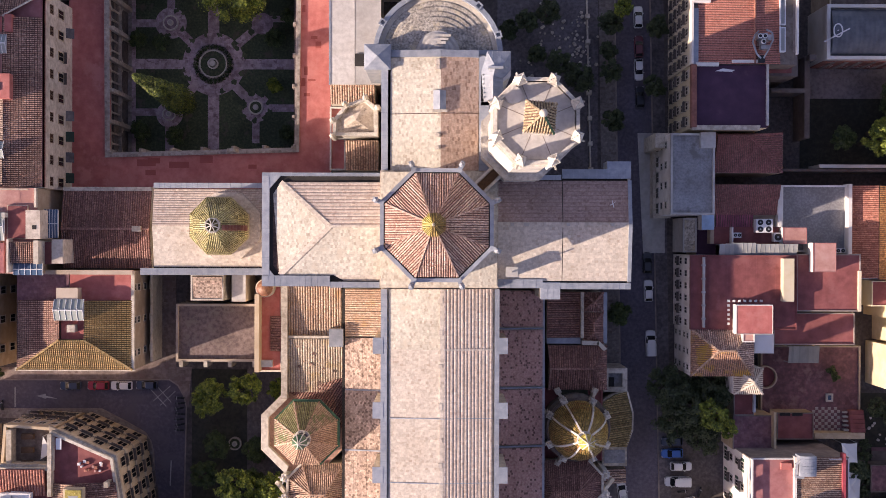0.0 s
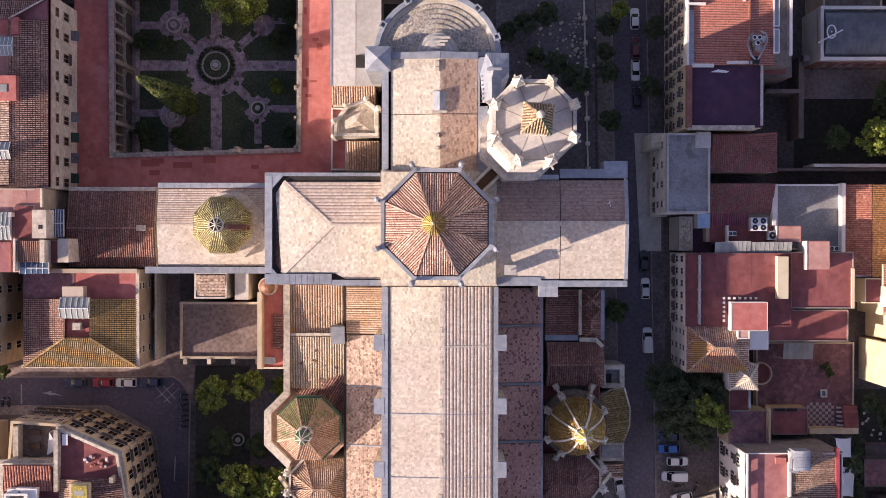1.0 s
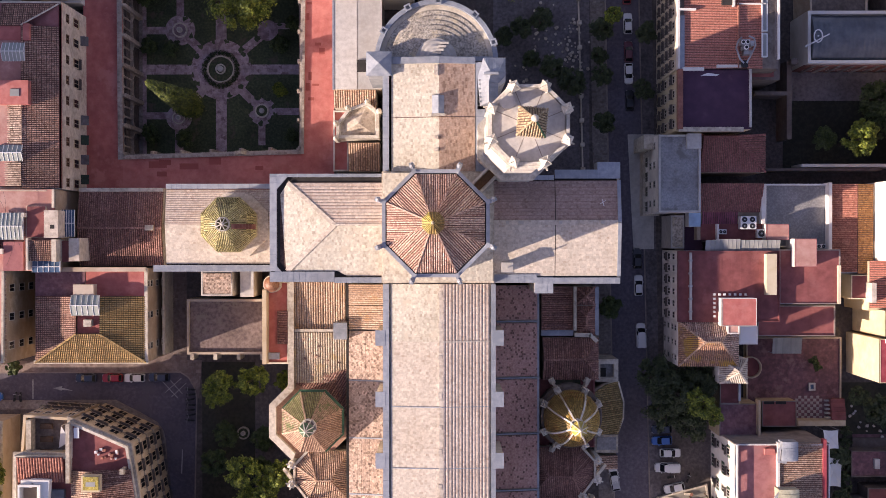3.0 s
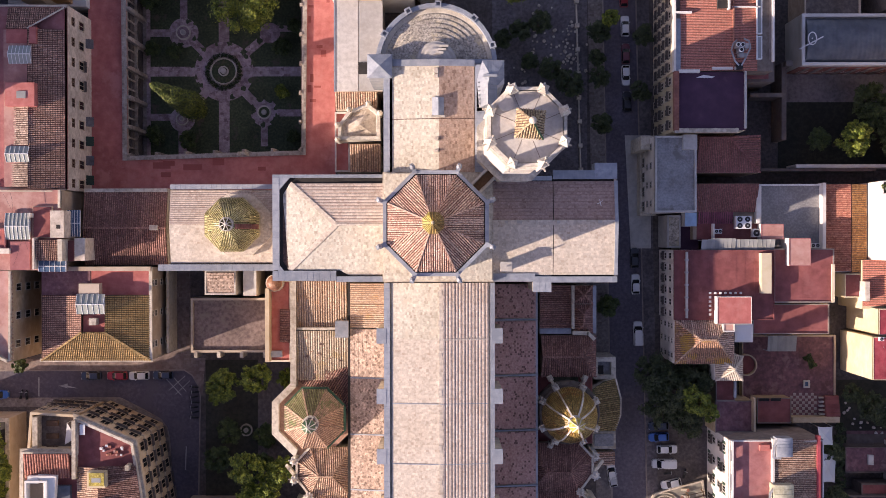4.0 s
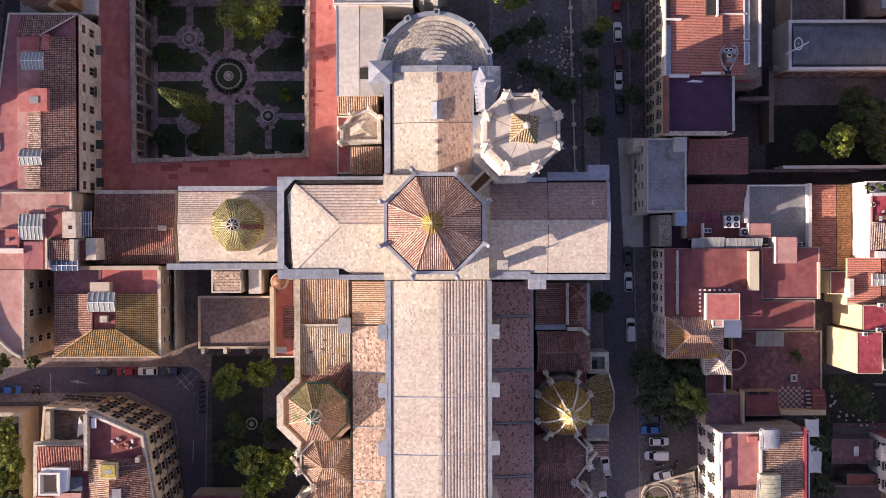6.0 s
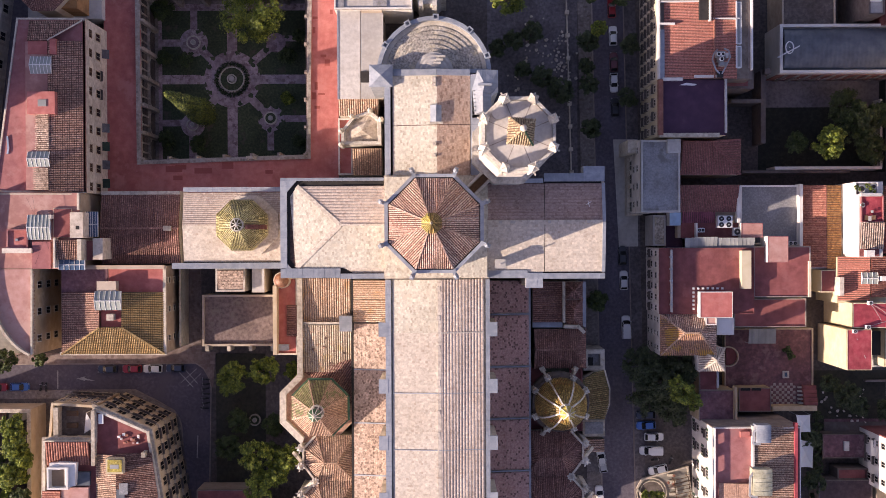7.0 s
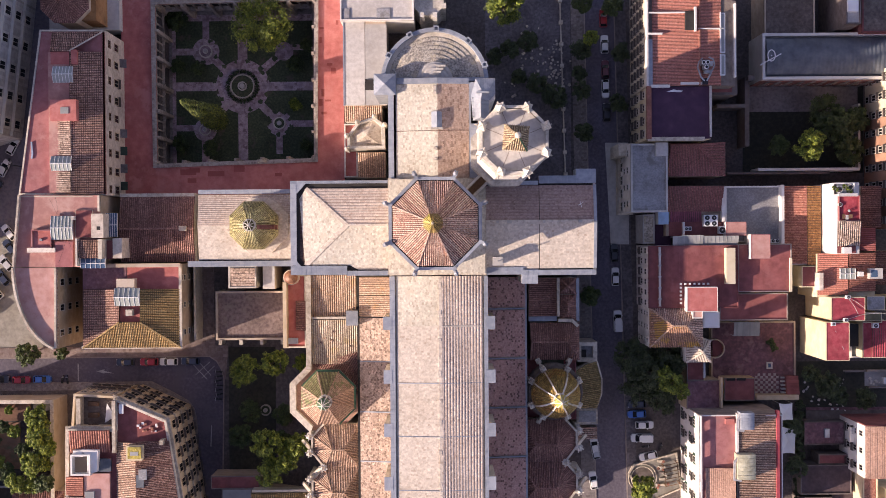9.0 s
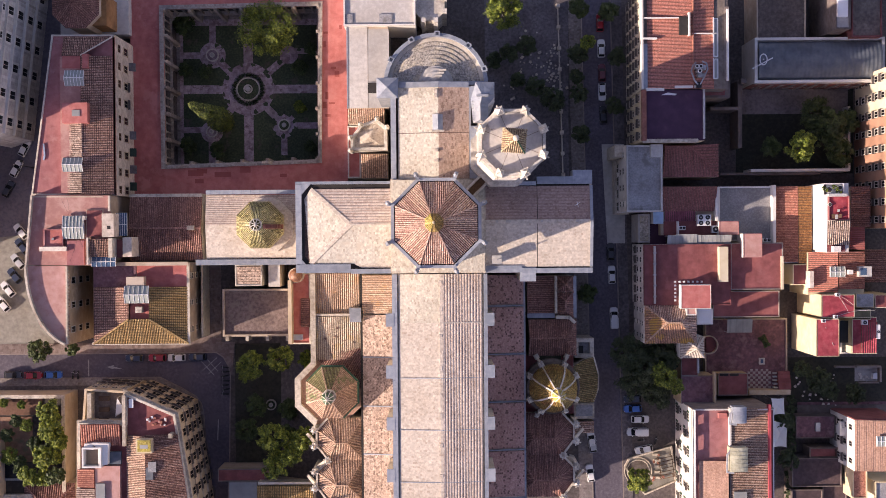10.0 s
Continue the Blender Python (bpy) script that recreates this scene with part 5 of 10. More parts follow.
# west wing with the golden dome
wing = thing("west_chapel", "chapel wing with ribbed pale roof and a golden glazed dome", "chapel")
gx0, gx1, gy0, gy1 = -50.81, -31.22, -4.47, 9.28
walls(wing, rect(gx0, gx1 + 3, gy0, gy1), 18.6, STONE)
gm = 2.74
flat_tiled(wing, gx0, gx1 + 2, gm, gy1, 20.3, 19, COURSE_TILE, "y", "across", 0.42, 0.05, LOW_ROLL, COURSE_GAP)
flat_tiled(wing, gx0, gx1 + 2, gy0, gm, 19, 20.3, CREAM_TILE, "y", "across", 1.2, 0.004, LAP)
lead_strip(wing, *(-50.75, -31.51, 9.41, 10.30), 18.4, 19.6)
lead_strip(wing, *(-53.11, -31.28, -5.87, -4.68), 18.4, 19.5)
part("valley", box(bmesh.new(), gx0, gx1 + 2, gy0 - 0.3, gy0 + 0.05, 18.4, 19.0), DARK, wing)
GC = (-38.53, 2.72)
part("plinth", prism(bmesh.new(), ring_points(*(-37.56, 2.75), 6.2, 8, 22.5), 18, 20.6), CREAM_TILE, wing, "pale stone plinth round the dome")
part("drum", prism(bmesh.new(), ring_points(*GC, 5.2, 8, 22.5), 18, 23.0), STONE, wing)
segment_dome(wing, *GC, 5.35, 23.0, 28.2, GOLD_TILE, 8, 22.5, 0.3, 0.14, 4, 0.24, GREEN_GROOVE)
lan = part("lantern", rim(bmesh.new(), ring_points(*GC, 1.35, 8, 22.5), 0.22, 28.0, 29.0), WHITE_STONE, wing, "pale octagonal glazed lantern")
part("lantern_glass", prism(bmesh.new(), ring_points(*GC, 1.15, 8, 22.5), 28.0, 28.8), GREEN_GROOVE, lan)
for x, y in ring_points(*GC, 1.3, 8, 22.5):
    part("lantern_rib", beam(bmesh.new(), (x, y, 29.0), (*GC, 29.5), 0.16, 0.12), WHITE_STONE, lan)
bm = bmesh.new()
for i in range(8):
    u = i / 8
    xx = GC[0] + 1.5 + u * 3.7
    zz = 23.0 + 5.4 * math.sqrt(max(0, 1 - ((xx - GC[0]) / 5.3) ** 2))
    box(bm, xx, xx + 0.47, GC[1] - 0.85, GC[1] + 0.05, zz - 0.6, zz + 0.28)
part("dome_steps", bm, surface("brick red steps", [(0.26, 0.09, 0.06), (0.36, 0.15, 0.10)], 2.0, 0.3), wing, "brick red steps up the dome")
hall = thing("hall", "long hall with a dark brown double pitched tile roof", "building")
hx0, hx1, hy0, hy1 = -69.85, -53.62, -4.96, 9.29
walls(hall, rect(hx0, hx1, hy0, hy1), 9.6, STONE)
hm = 2.30
flat_tiled(hall, hx0, hx1, hm, hy1, 11.6, 10, DARK_TILE, "y", "slope", 0.42, 0.16)
flat_tiled(hall, hx0, hx1, hy0, hm, 10, 11.6, DARK_TILE, "y", "slope", 0.42, 0.16)
part("ridge_tiles", box(bmesh.new(), hx0, hx1, hm - 0.2, hm + 0.2, 11.5, 11.9), DARK_TILE, hall)
part("eaves_wall", box(bmesh.new(), hx0, hx1, hy1, hy1 + 0.7, 2, 10.2), STONE, hall, "pale stone eaves wall")
part("gable_step", box(bmesh.new(), hx1 - 3, hx1 - 1.4, hm - 0.5, hm + 0.5, 11.4, 12.3), STONE, hall)

# eastern chapels
e1 = (18.88, 25.01, -17.18, -8.91)
c = chapel("low chapel with a dark red tile roof by the street", rect(*e1), 13.5)
flat_tiled(c, *e1, 14.6, 13.8, DARK_TILE, "x", "slope", 0.42, 0.16)
part("party_wall", box(bmesh.new(), e1[1] - 0.1, e1[1] + 0.45, e1[2], e1[3], 12, 15.0), STONE, c)
part("eaves_band", box(bmesh.new(), e1[0], e1[1], e1[2] - 1.1, e1[2] - 0.05, 10, 13.6), LEAD, c)
e2 = (25.65, 29.24, -18.28, -9.04)
c = chapel("low sacristy with a dark red hipped roof by the street", rect(*e2), 12.5)
hip_roof(c, e2[0], e2[1], e2[2] + 5.8, e2[3], 12.7, 14.0, DARK_TILE, None, 0.42, 0.15)
hip_roof(c, e2[0], e2[1], e2[2], e2[2] + 5.6, 12.7, 14.0, DARK_TILE, None, 0.42, 0.15)
lead_strip(c, e2[1], e2[1] + 0.7, e2[2], e2[3], 12.2, 12.8)
e3 = (19.32, 29.74, -26.58, -18.61)
c = chapel("chapel with a dark tile roof beside the golden dome", rect(*e3), 13.5)
hip_roof(c, *e3, 13.7, 15.6, DARK_TILE, ((e3[0] + 0.2, (e3[2] + e3[3]) / 2), (e3[1] - 2.6, (e3[2] + e3[3]) / 2)), 0.42, 0.16)
part("parapet", beam(bmesh.new(), (*(25.17, -18.05), 13.6), (*(28.22, -18.14), 13.6), 0.7, 1.6), STONE, c)
part("parapet", beam(bmesh.new(), (*(28.02, -17.94), 13.6), (*(29.45, -19.36), 13.6), 0.7, 1.6), STONE, c)
for k in range(2):
    yt = -39.26 - k * 9.3
    side_bay("side chapel with a dark many sided tile roof and stone buttresses", 16.96, 28.98, yt, yt - 9.25, DARK_TILE)
rotunda = thing("rotunda_chapel", "round chapel with a ribbed golden dome and stone scrolls", "chapel")
RC = (24.18, -33.26)
yard = rect(17.34, 29.18, -39.65, -26.57)
walls(rotunda, yard, 12.1, STONE)
deck(rotunda, yard, 12.1, MAROON, 0.5, MAROON, 0.25)
part("lower_drum", prism(bmesh.new(), ring_points(*RC, 6.1, 32), 12, 15.2), BROWN_DECK, rotunda)
part("drum", prism(bmesh.new(), ring_points(*RC, 5.4, 32), 12, 17.0), STONE, rotunda)
part("cornice", rim(bmesh.new(), ring_points(*RC, 5.65, 32), 0.8, 16.7, 17.2), BROWN_DECK, rotunda)
prof = segment_dome(rotunda, *RC, 5.2, 17.1, 26.6, OLIVE_TILE, 24, 0, 0.34, 0.1, 6, 0.22, GREEN_GROOVE)
for angle in (27, 63, 117, 153, 207, 243, 297, 333):
    dx, dy = math.cos(radians(angle)), math.sin(radians(angle))
    bm = bmesh.new()
    for (r0, za), (r1, zb) in zip(prof, prof[1:]):
        beam(bm, (RC[0] + dx * r0, RC[1] + dy * r0, za + 0.12), (RC[0] + dx * r1, RC[1] + dy * r1, zb + 0.12), 0.3, 0.36)
    part("rib", bm, WHITE_STONE, rotunda, "pale stone dome rib")
    bm = bmesh.new()
    qx, qy = RC[0] + dx * 5.6, RC[1] + dy * 5.6
    prism(bm, ring_points(qx, qy, 0.75, 4, angle + 45), 14, 18.0)
    prism(bm, ring_points(qx, qy, 0.9, 4, angle + 45), 17.6, 17.85)
    prism(bm, ring_points(qx, qy, 0.62, 4, angle + 20), 18.0, 18.5, ring_points(qx, qy, 0.3, 4, angle + 20))
    for k in range(4):
        ox, oy = ring_points(qx, qy, 0.52, 4, angle + 45)[k]
        cone(bm, ring_points(ox, oy, 0.2, 6), 18.0, (ox, oy, 18.7))
    part("pedestal", bm, WHITE_STONE, rotunda, "carved stone pedestal at the foot of a rib")
    bm = bmesh.new()
    if 100 < angle < 260 or angle == 63:
        beam(bm, (qx, qy, 15.6), (RC[0] + dx * 7.2, RC[1] + dy * 7.2, 13.6), 0.5, 1.8)
        prism(bm, ring_points(RC[0] + dx * 7.3, RC[1] + dy * 7.3, 0.75, 4, angle + 45), 12, 14.6)
        prism(bm, ring_points(RC[0] + dx * 7.3, RC[1] + dy * 7.3, 0.5, 4, angle + 45), 14.6, 15.0)
        part("scroll_buttress", bm, STONE, rotunda, "stone scroll buttress with a block end")
    else:
        bm.free()
lan = part("lantern", prism(bmesh.new(), ring_points(*RC, 1.0, 8, 12), 26.20, 29.60), WHITE_STONE, rotunda, "small stone lantern")
part("lantern_ring", rim(bmesh.new(), ring_points(*RC, 1.35, 16), 0.3, 26.20, 27.00), WHITE_STONE, lan)
for x, y in ring_points(*RC, 1.2, 8, 12):
    part("lantern_post", beam(bmesh.new(), (x, y, 26.60), (x, y, 29.70), 0.24, 0.24), WHITE_STONE, lan)
part("lantern_roof", cone(bmesh.new(), ring_points(*RC, 1.5, 8, 12), 29.60, (*RC, 31.80)), YELLOW_TILE, lan, "yellow glazed lantern roof")
for x, y in ring_points(*RC, 1.5, 8, 12):
    part("lantern_rib", beam(bmesh.new(), (x, y, 29.65), (*RC, 31.85), 0.16, 0.12), WHITE_STONE, lan)
part("lean_to", box(bmesh.new(), 21.28, 26.41, -27.63, -26.09, 12, 13.2), surface("mossy slab", [(0.05, 0.055, 0.03), (0.09, 0.09, 0.05)], 2.0, 0.3), rotunda, "dark mossy lean-to roof")
side = [(29.03, -29.30), (31.70, -27.85), (33.97, -27.33), (35.02, -31.25), (34.93, -34.35), (33.80, -37.45), (29.06, -37.15)]
c = chapel("curved sacristy with a mossy tile roof beside the rotunda", side, 10.6)
tiled("roof_slope", [(*side[0], 12.6), *[(*p, 10.9) for p in side[1:6]], (*side[6], 12.6)], OLIVE_BROWN_TILE, c, "slope", 0.4, 0.17)
part("eaves_band", beam(bmesh.new(), (*side[2], 10.8), (*side[3], 10.8), 0.3, 0.4), STONE, c)
part("eaves_band", beam(bmesh.new(), (*side[3], 10.8), (*side[4], 10.8), 0.3, 0.4), STONE, c)
part("eaves_band", beam(bmesh.new(), (*side[4], 10.8), (*side[5], 10.8), 0.3, 0.4), STONE, c)
bx = rect(29.86, 34.25, -27.64, -23.24)
c = chapel("square stone stair block with an open top by the street", bx, 8)
part("parapet", rim(bmesh.new(), bx, 0.9, 7.5, 9.2), STONE, c)
part("floor", prism(bmesh.new(), inset(bx, 0.85), 7.5, 8.1), GREY_ROOF, c)
# No hole is cut: a black slab gives the shade of the opening.
part("stair_opening", box(bmesh.new(), 30.40, 31.97, -27.33, -25.01, 8.0, 8.2), DARK, c, "dark stair opening")
part("wall", box(bmesh.new(), 29.85, 34.48, -41.67, -38.19, -0.3, 7.6), STONE, c)
part("deck", box(bmesh.new(), 30.27, 34.05, -41.04, -38.61, 7.6, 7.8), GREY_ROOF, c)
h = chapel("low lean-to with a red tile roof by the parked cars", rect(30.15, 34.61, -45.26, -42.50), 5.6)
flat_tiled(h, *(30.15, 34.61, -45.26, -42.50), 6.6, 5.8, DOME_TILE, "x")

# ---- cloister ----
CLOISTER_STONE = surface("grey weathered limestone", [(0.29, 0.24, 0.205), (0.41, 0.35, 0.30), (0.51, 0.45, 0.39)], 1.4, 0.15, stain_dark=0.62)
cloister = thing("cloister", "cloister with a red painted roof terrace round a sunken garden", "cloister")
OUTER = [(-65.0, 16.1), (-27.65, 17.23), (-27.2, 54.75), (-65.2, 54.1)]
COURT_EDGE = [tuple(v) for v in inset(OUTER, 0.9)]
QSW, QSE, QNE, QNW = COURT_EDGE
qx0, qx1, qy0, qy1 = QSW[0], QSE[0], QSW[1], QNE[1]
TY0 = 9.94
for poly in ([(QSW[0], TY0), (QSE[0], TY0), QSE, QSW], [QNW, QNE, (QNE[0], 95.0), (QNW[0], 95.0)],
             [(-72.02, TY0), (QSW[0], TY0), QSW, QNW, (QNW[0], 95.0), (-72.02, 95.0)], [(QSE[0], TY0), (-21.65, TY0), (-21.65, 95.0), (QNE[0], 95.0), QNE, QSE]):
    part("terrace", prism(bmesh.new(), poly, -0.2, 0.5), RED_FLOOR, cloister)
part("parapet", rim(bmesh.new(), inset(OUTER, 0.08), 0.85, 0.4, 0.75), CLOISTER_STONE, cloister, "pale stone parapet with a grey coping")
part("coping", rim(bmesh.new(), OUTER, 0.4, 0.75, 0.9), CLOISTER_STONE, cloister)
# two storeys of arches: three small ones to a bay above, one wide one below
BAYS = 6
for p, q in ((QSW, QNW), (QNE, QSE), (QSE, QSW), (QNW, QNE)):
    arch_row(cloister, p, q, -6.4, 0.1, 3 * BAYS, CLOISTER_STONE, 0.45, 1.0, 0.43)
    arch_row(cloister, p, q, GARDEN_Z - 0.2, -6.6, BAYS, CLOISTER_STONE, 0.8, 1.0, 0.40)
    d = (Vector(q) - Vector(p)) / BAYS
    nn = Vector((d.y, -d.x)).normalized()
    part("floor_band", beam(bmesh.new(), (*(Vector(p) + nn * -0.2), -6.5), (*(Vector(q) + nn * -0.2), -6.5), 1.0, 0.3), CLOISTER_STONE, cloister)
    for i in range(BAYS + 1):
        c2 = Vector(p) + d * i + nn * 0.3
        bm = prism(bmesh.new(), rect(c2.x - 0.4, c2.x + 0.4, c2.y - 0.4, c2.y + 0.4), GARDEN_Z - 0.2, 0.3)
        prism(bm, rect(c2.x - 0.36, c2.x + 0.36, c2.y - 0.36, c2.y + 0.36), 0.3, 1.15, rect(c2.x - 0.2, c2.x + 0.2, c2.y - 0.2, c2.y + 0.2))
        part("pier", bm, CLOISTER_STONE, cloister)
    # coping tiles
    count = int((Vector(q) - Vector(p)).length / 0.62)
    for i in range(count):
        c = Vector(p).lerp(Vector(q), (i + 0.5) / count) - nn * 0.62
        part("coping_tile", box(bmesh.new(), c.x - 0.24, c.x + 0.24, c.y - 0.24, c.y + 0.24, 0.88, 1.0), CLOISTER_STONE, cloister)
# dark back walls of the covered walk
for px in ((qx0 - 4.2, qx0 - 4.0, qy0 - 4, qy1 + 4), (qx1 + 4.0, qx1 + 4.2, qy0 - 4, qy1 + 4), (qx0 - 4, qx1 + 4, qy0 - 4.2, qy0 - 4.0), (qx0 - 4, qx1 + 4, qy1 + 4.0, qy1 + 4.2)):
    part("back_wall", box(bmesh.new(), *px, GARDEN_Z - 0.2, -0.2), CLOISTER_STONE, cloister)
part("walk_floor", rim(bmesh.new(), rect(qx0 - 4.2, qx1 + 4.2, qy0 - 4.2, qy1 + 4.2), 4.6, GARDEN_Z - 0.3, GARDEN_Z + 0.1), PAVEMENT, cloister)
random.seed(12)
for k, (x, y, w, h) in enumerate(((-58.91, 14.48, 3.6, 1.3), (-56.85, 15.03, 2.4, 1.0), (-52.71, 14.16, 3.8, 1.2), (-57.28, 12.74, 2.0, 1.0), (-46.72, 15.14, 2.4, 1.4), (-37.46, 14.05, 1.6, 0.8))):
    part("repair_patch", box(bmesh.new(), x, x + w, y, y + h, 0.4, 0.504 + 0.004 * k), RED_PATCH, cloister, "darker red repair patch")
for k in range(9):
    x, y = qx1 + random.uniform(1.2, 5.2), random.uniform(18, 50)
    part("repair_patch", box(bmesh.new(), x, x + random.uniform(0.5, 1.6), y, y + random.uniform(0.4, 1.8), 0.4, 0.506 + 0.002 * k), RED_PATCH, cloister, "darker red repair patch")
bell = thing("bell_arch", "small stone bell arch on the cloister parapet", "bell arch")
bm = bmesh.new()
bxc, byc = (-40.18, 17.35)
for s in (-0.9, 0.7):
    box(bm, bxc + s, bxc + s + 0.25, byc - 0.3, byc + 0.3, 0.6, 3.2)
for k in range(8):
    a0, a1 = math.pi * k / 8, math.pi * (k + 1) / 8
    beam(bm, (bxc + 0.03 - 0.85 * math.cos(a0), byc, 3.2 + 0.85 * math.sin(a0)), (bxc + 0.03 - 0.85 * math.cos(a1), byc, 3.2 + 0.85 * math.sin(a1)), 0.6, 0.25)
part("arch", bm, STONE, bell)

# the garden: lawns with paths between them, fountains
GZ = GARDEN_Z
FC = (-46.95, 36.30)
gx0, gx1, gy0, gy1 = GARDEN
garden_paths = thing("garden_path", "purple grey garden paths with a round place in the middle", "path", kind="structure")
NW_PLACE, SE_PLACE, SW_PLACE, NE_PLACE = (-55.65, 44.65), (-38.25, 27.45), (-55.95, 26.0), (-37.0, 44.6)
part("path", prism(bmesh.new(), ring_points(*FC, 6.4, 40), GZ - 0.1, GZ + 0.075), PATH, garden_paths)
for px in ((gx0, gx1, FC[1] - 1.05, FC[1] + 1.05), (FC[0] - 1.15, FC[0] + 1.15, gy0, gy1), (gx0 - 1.5, gx0 + 1.6, gy0, gy1), (gx0, gx1, 51.9, gy1),
           (gx0, NW_PLACE[0], 43.8, 45.4), (NW_PLACE[0] - 0.8, NW_PLACE[0] + 0.8, NW_PLACE[1], gy1), (gx0, SW_PLACE[0], 25.7, 27.2),
           (SW_PLACE[0] - 0.9, SW_PLACE[0] + 0.9, gy0, SW_PLACE[1]), (SE_PLACE[0], gx1, 26.6, 28.1), (SE_PLACE[0] - 0.8, SE_PLACE[0] + 0.7, gy0 + 2.5, SE_PLACE[1]), (NE_PLACE[0], gx1, 44.9, 46.2)):
    pz = 0.02 + 0.004 * len(garden_paths.children)
    part("path", box(bmesh.new(), *px, GZ - 0.1, GZ + pz), PATH, garden_paths)
bm = bmesh.new()
for q in (NW_PLACE, SE_PLACE, SW_PLACE, NE_PLACE):
    beam(bm, (*FC, GZ), (*q, GZ), 1.8, 0.16)
part("path", bm, PATH, garden_paths)
for q, r in ((NW_PLACE, 3.2), (SE_PLACE, 3.0), (SW_PLACE, 2.7), (NE_PLACE, 2.2)):
    part("path", prism(bmesh.new(), ring_points(*q, r, 28), GZ - 0.1, GZ + 0.09), PATH, garden_paths)
# grass that has crept over the edges of the paths
random.seed(61)
for k in range(46):
    a, q = random.uniform(0, math.tau), random.choice((FC, FC, NW_PLACE, SE_PLACE, SE_PLACE, NE_PLACE))
    d = random.uniform(5.6, 6.7) if q is FC else random.uniform(2.5, 3.3)
    x, y, n = q[0] + d * math.cos(a), q[1] + d * math.sin(a), random.randint(6, 9)
    pts = [(x + random.uniform(0.2, 0.9) * math.cos(math.tau * i / n), y + random.uniform(0.2, 0.9) * math.sin(math.tau * i / n)) for i in range(n)]
    part("grass_patch", prism(bmesh.new(), pts, GZ, GZ + 0.1 + 0.001 * k), LAWN, garden_paths)
lawn = thing("lawn", "shaded lawn beds between the garden paths", "lawn", kind="structure")
for px in ((gx0 + 1.2, FC[0] - 0.95, FC[1] + 0.9, gy1 - 1.5), (FC[0] + 0.95, gx1, FC[1] + 0.9, gy1 - 1.5), (gx0 + 1.2, FC[0] - 0.95, gy0, FC[1] - 0.9), (FC[0] + 0.95, gx1, gy0, FC[1] - 0.9)):
    part("bed", box(bmesh.new(), *px, GZ - 0.1, GZ + 0.012), LAWN, lawn)


def fountain(x, y, z, r, label, planted=True):
    f = thing("fountain", label, "fountain")
    part("basin", rim(bmesh.new(), ring_points(x, y, r, 24), 0.3, z, z + 0.6), STONE, f)
    part("bed", prism(bmesh.new(), ring_points(x, y, r - 0.3, 24), z, z + 0.4), LAWN if planted else PATH, f)
    part("kerb_stones", rim(bmesh.new(), ring_points(x, y, r + 0.02, 8, 22.5), 0.12, z + 0.5, z + 0.66), WHITE_STONE, f)
    part("pool", rim(bmesh.new(), ring_points(x, y, r * 0.38, 20), 0.25, z + 0.3, z + 1.0), WHITE_STONE, f)
    part("bowl", prism(bmesh.new(), ring_points(x, y, r * 0.22, 16), z + 0.3, z + 1.3), CONCRETE, f)


fountain(*FC, GZ, 2.9, "round planted garden fountain with a white stone bowl")
fountain(*NW_PLACE, GZ, 1.6, "small round white fountain in the garden", False)
fountain(*SE_PLACE, GZ, 1.5, "small round planted pool in the garden")
fountain(*SW_PLACE, GZ, 1.4, "small round fountain beside the cypress", False)

# ---- buildings west of the church ----
annex = house("pale annex with flat concrete roof beside the cloister", rect(-20.33, -11.46, 28.40, 51.80), 14, PLASTER)
block("roof_deck", annex, (-20.33, -15.95, 28.39, 51.80), 13.8, 14.1, FLAGS, "pale concrete roof slab")
block("roof_deck", annex, (-15.84, -11.25, 28.40, 45.71), 13.8, 14.05, CONCRETE)
block("parapet", annex, (-20.59, -20.29, 28.33, 51.69), 13.8, 14.2, LEAD)
block("hatch", annex, (-15.89, -14.06, 31.68, 33.92), 14, 14.4, DARK)
north = house("white annex with flat roof and dark roof lights", rect(-21.06, -5.31, 46.31, 59.42), 15, WHITE_WALL)
deck(north, rect(-21.06, -5.31, 46.31, 59.42), 15, FLAGS, 0.5, WHITE_WALL)
for px in ((-21.08, -19.10, 46.70, 48.92), (-13.27, -10.42, 46.88, 48.86)):
    block("roof_light", north, px, 15, 15.3, GREY_ROOF)
turret = house("white stone stair turret with carved buttresses", ring_points(*(-2.23, 50.89), 3.6, 8, 22.5), 14, WHITE_STONE, "turret", "stair_turret")
for x, y in ring_points(*(-2.23, 50.89), 3.6, 8, 22.5):
    part("buttress", box(bmesh.new(), x - 0.5, x + 0.5, y - 0.5, y + 0.5, -0.2, 15), WHITE_STONE, turret)

ruin = thing("octagon_chapel", "small octagonal stone chapel with a weathered lichened roof", "chapel")
UC = (-15.47, 21.75)
U = [(-19.68, 18.93), (-19.68, 21.74), (-17.48, 24.56), (-13.87, 25.77), (-11.66, 23.97), (-11.64, 18.95)]
walls(ruin, U, 15.5, WHITE_STONE)
part("roof", cone(bmesh.new(), inset(U, 0.5), 15.4, (*UC, 16.6)), STAINED_SLAB, ruin, "stained stone slab roof")
part("parapet", rim(bmesh.new(), U, 0.6, 15, 16.4), WHITE_STONE, ruin)
for q in U[:5]:
    part("pinnacle", cone(prism(bmesh.new(), ring_points(*q, 0.55, 6), 12, 16.6), ring_points(*q, 0.6, 6), 16.6, (*q, 18.2)), WHITE_STONE, ruin)
for px, z, mat in (((-20.50, -12.37, 25.18, 28.68), 12, BROWN_TILE), ((-17.61, -11.66, 12.98, 18.30), 13, BROWN_TILE)):
    h = chapel("small brown tiled roof beside the octagonal chapel", rect(*px), z - 0.2)
    flat_tiled(h, *px, z, z + 1.2, mat, "y", "slope", 0.45, 0.14)
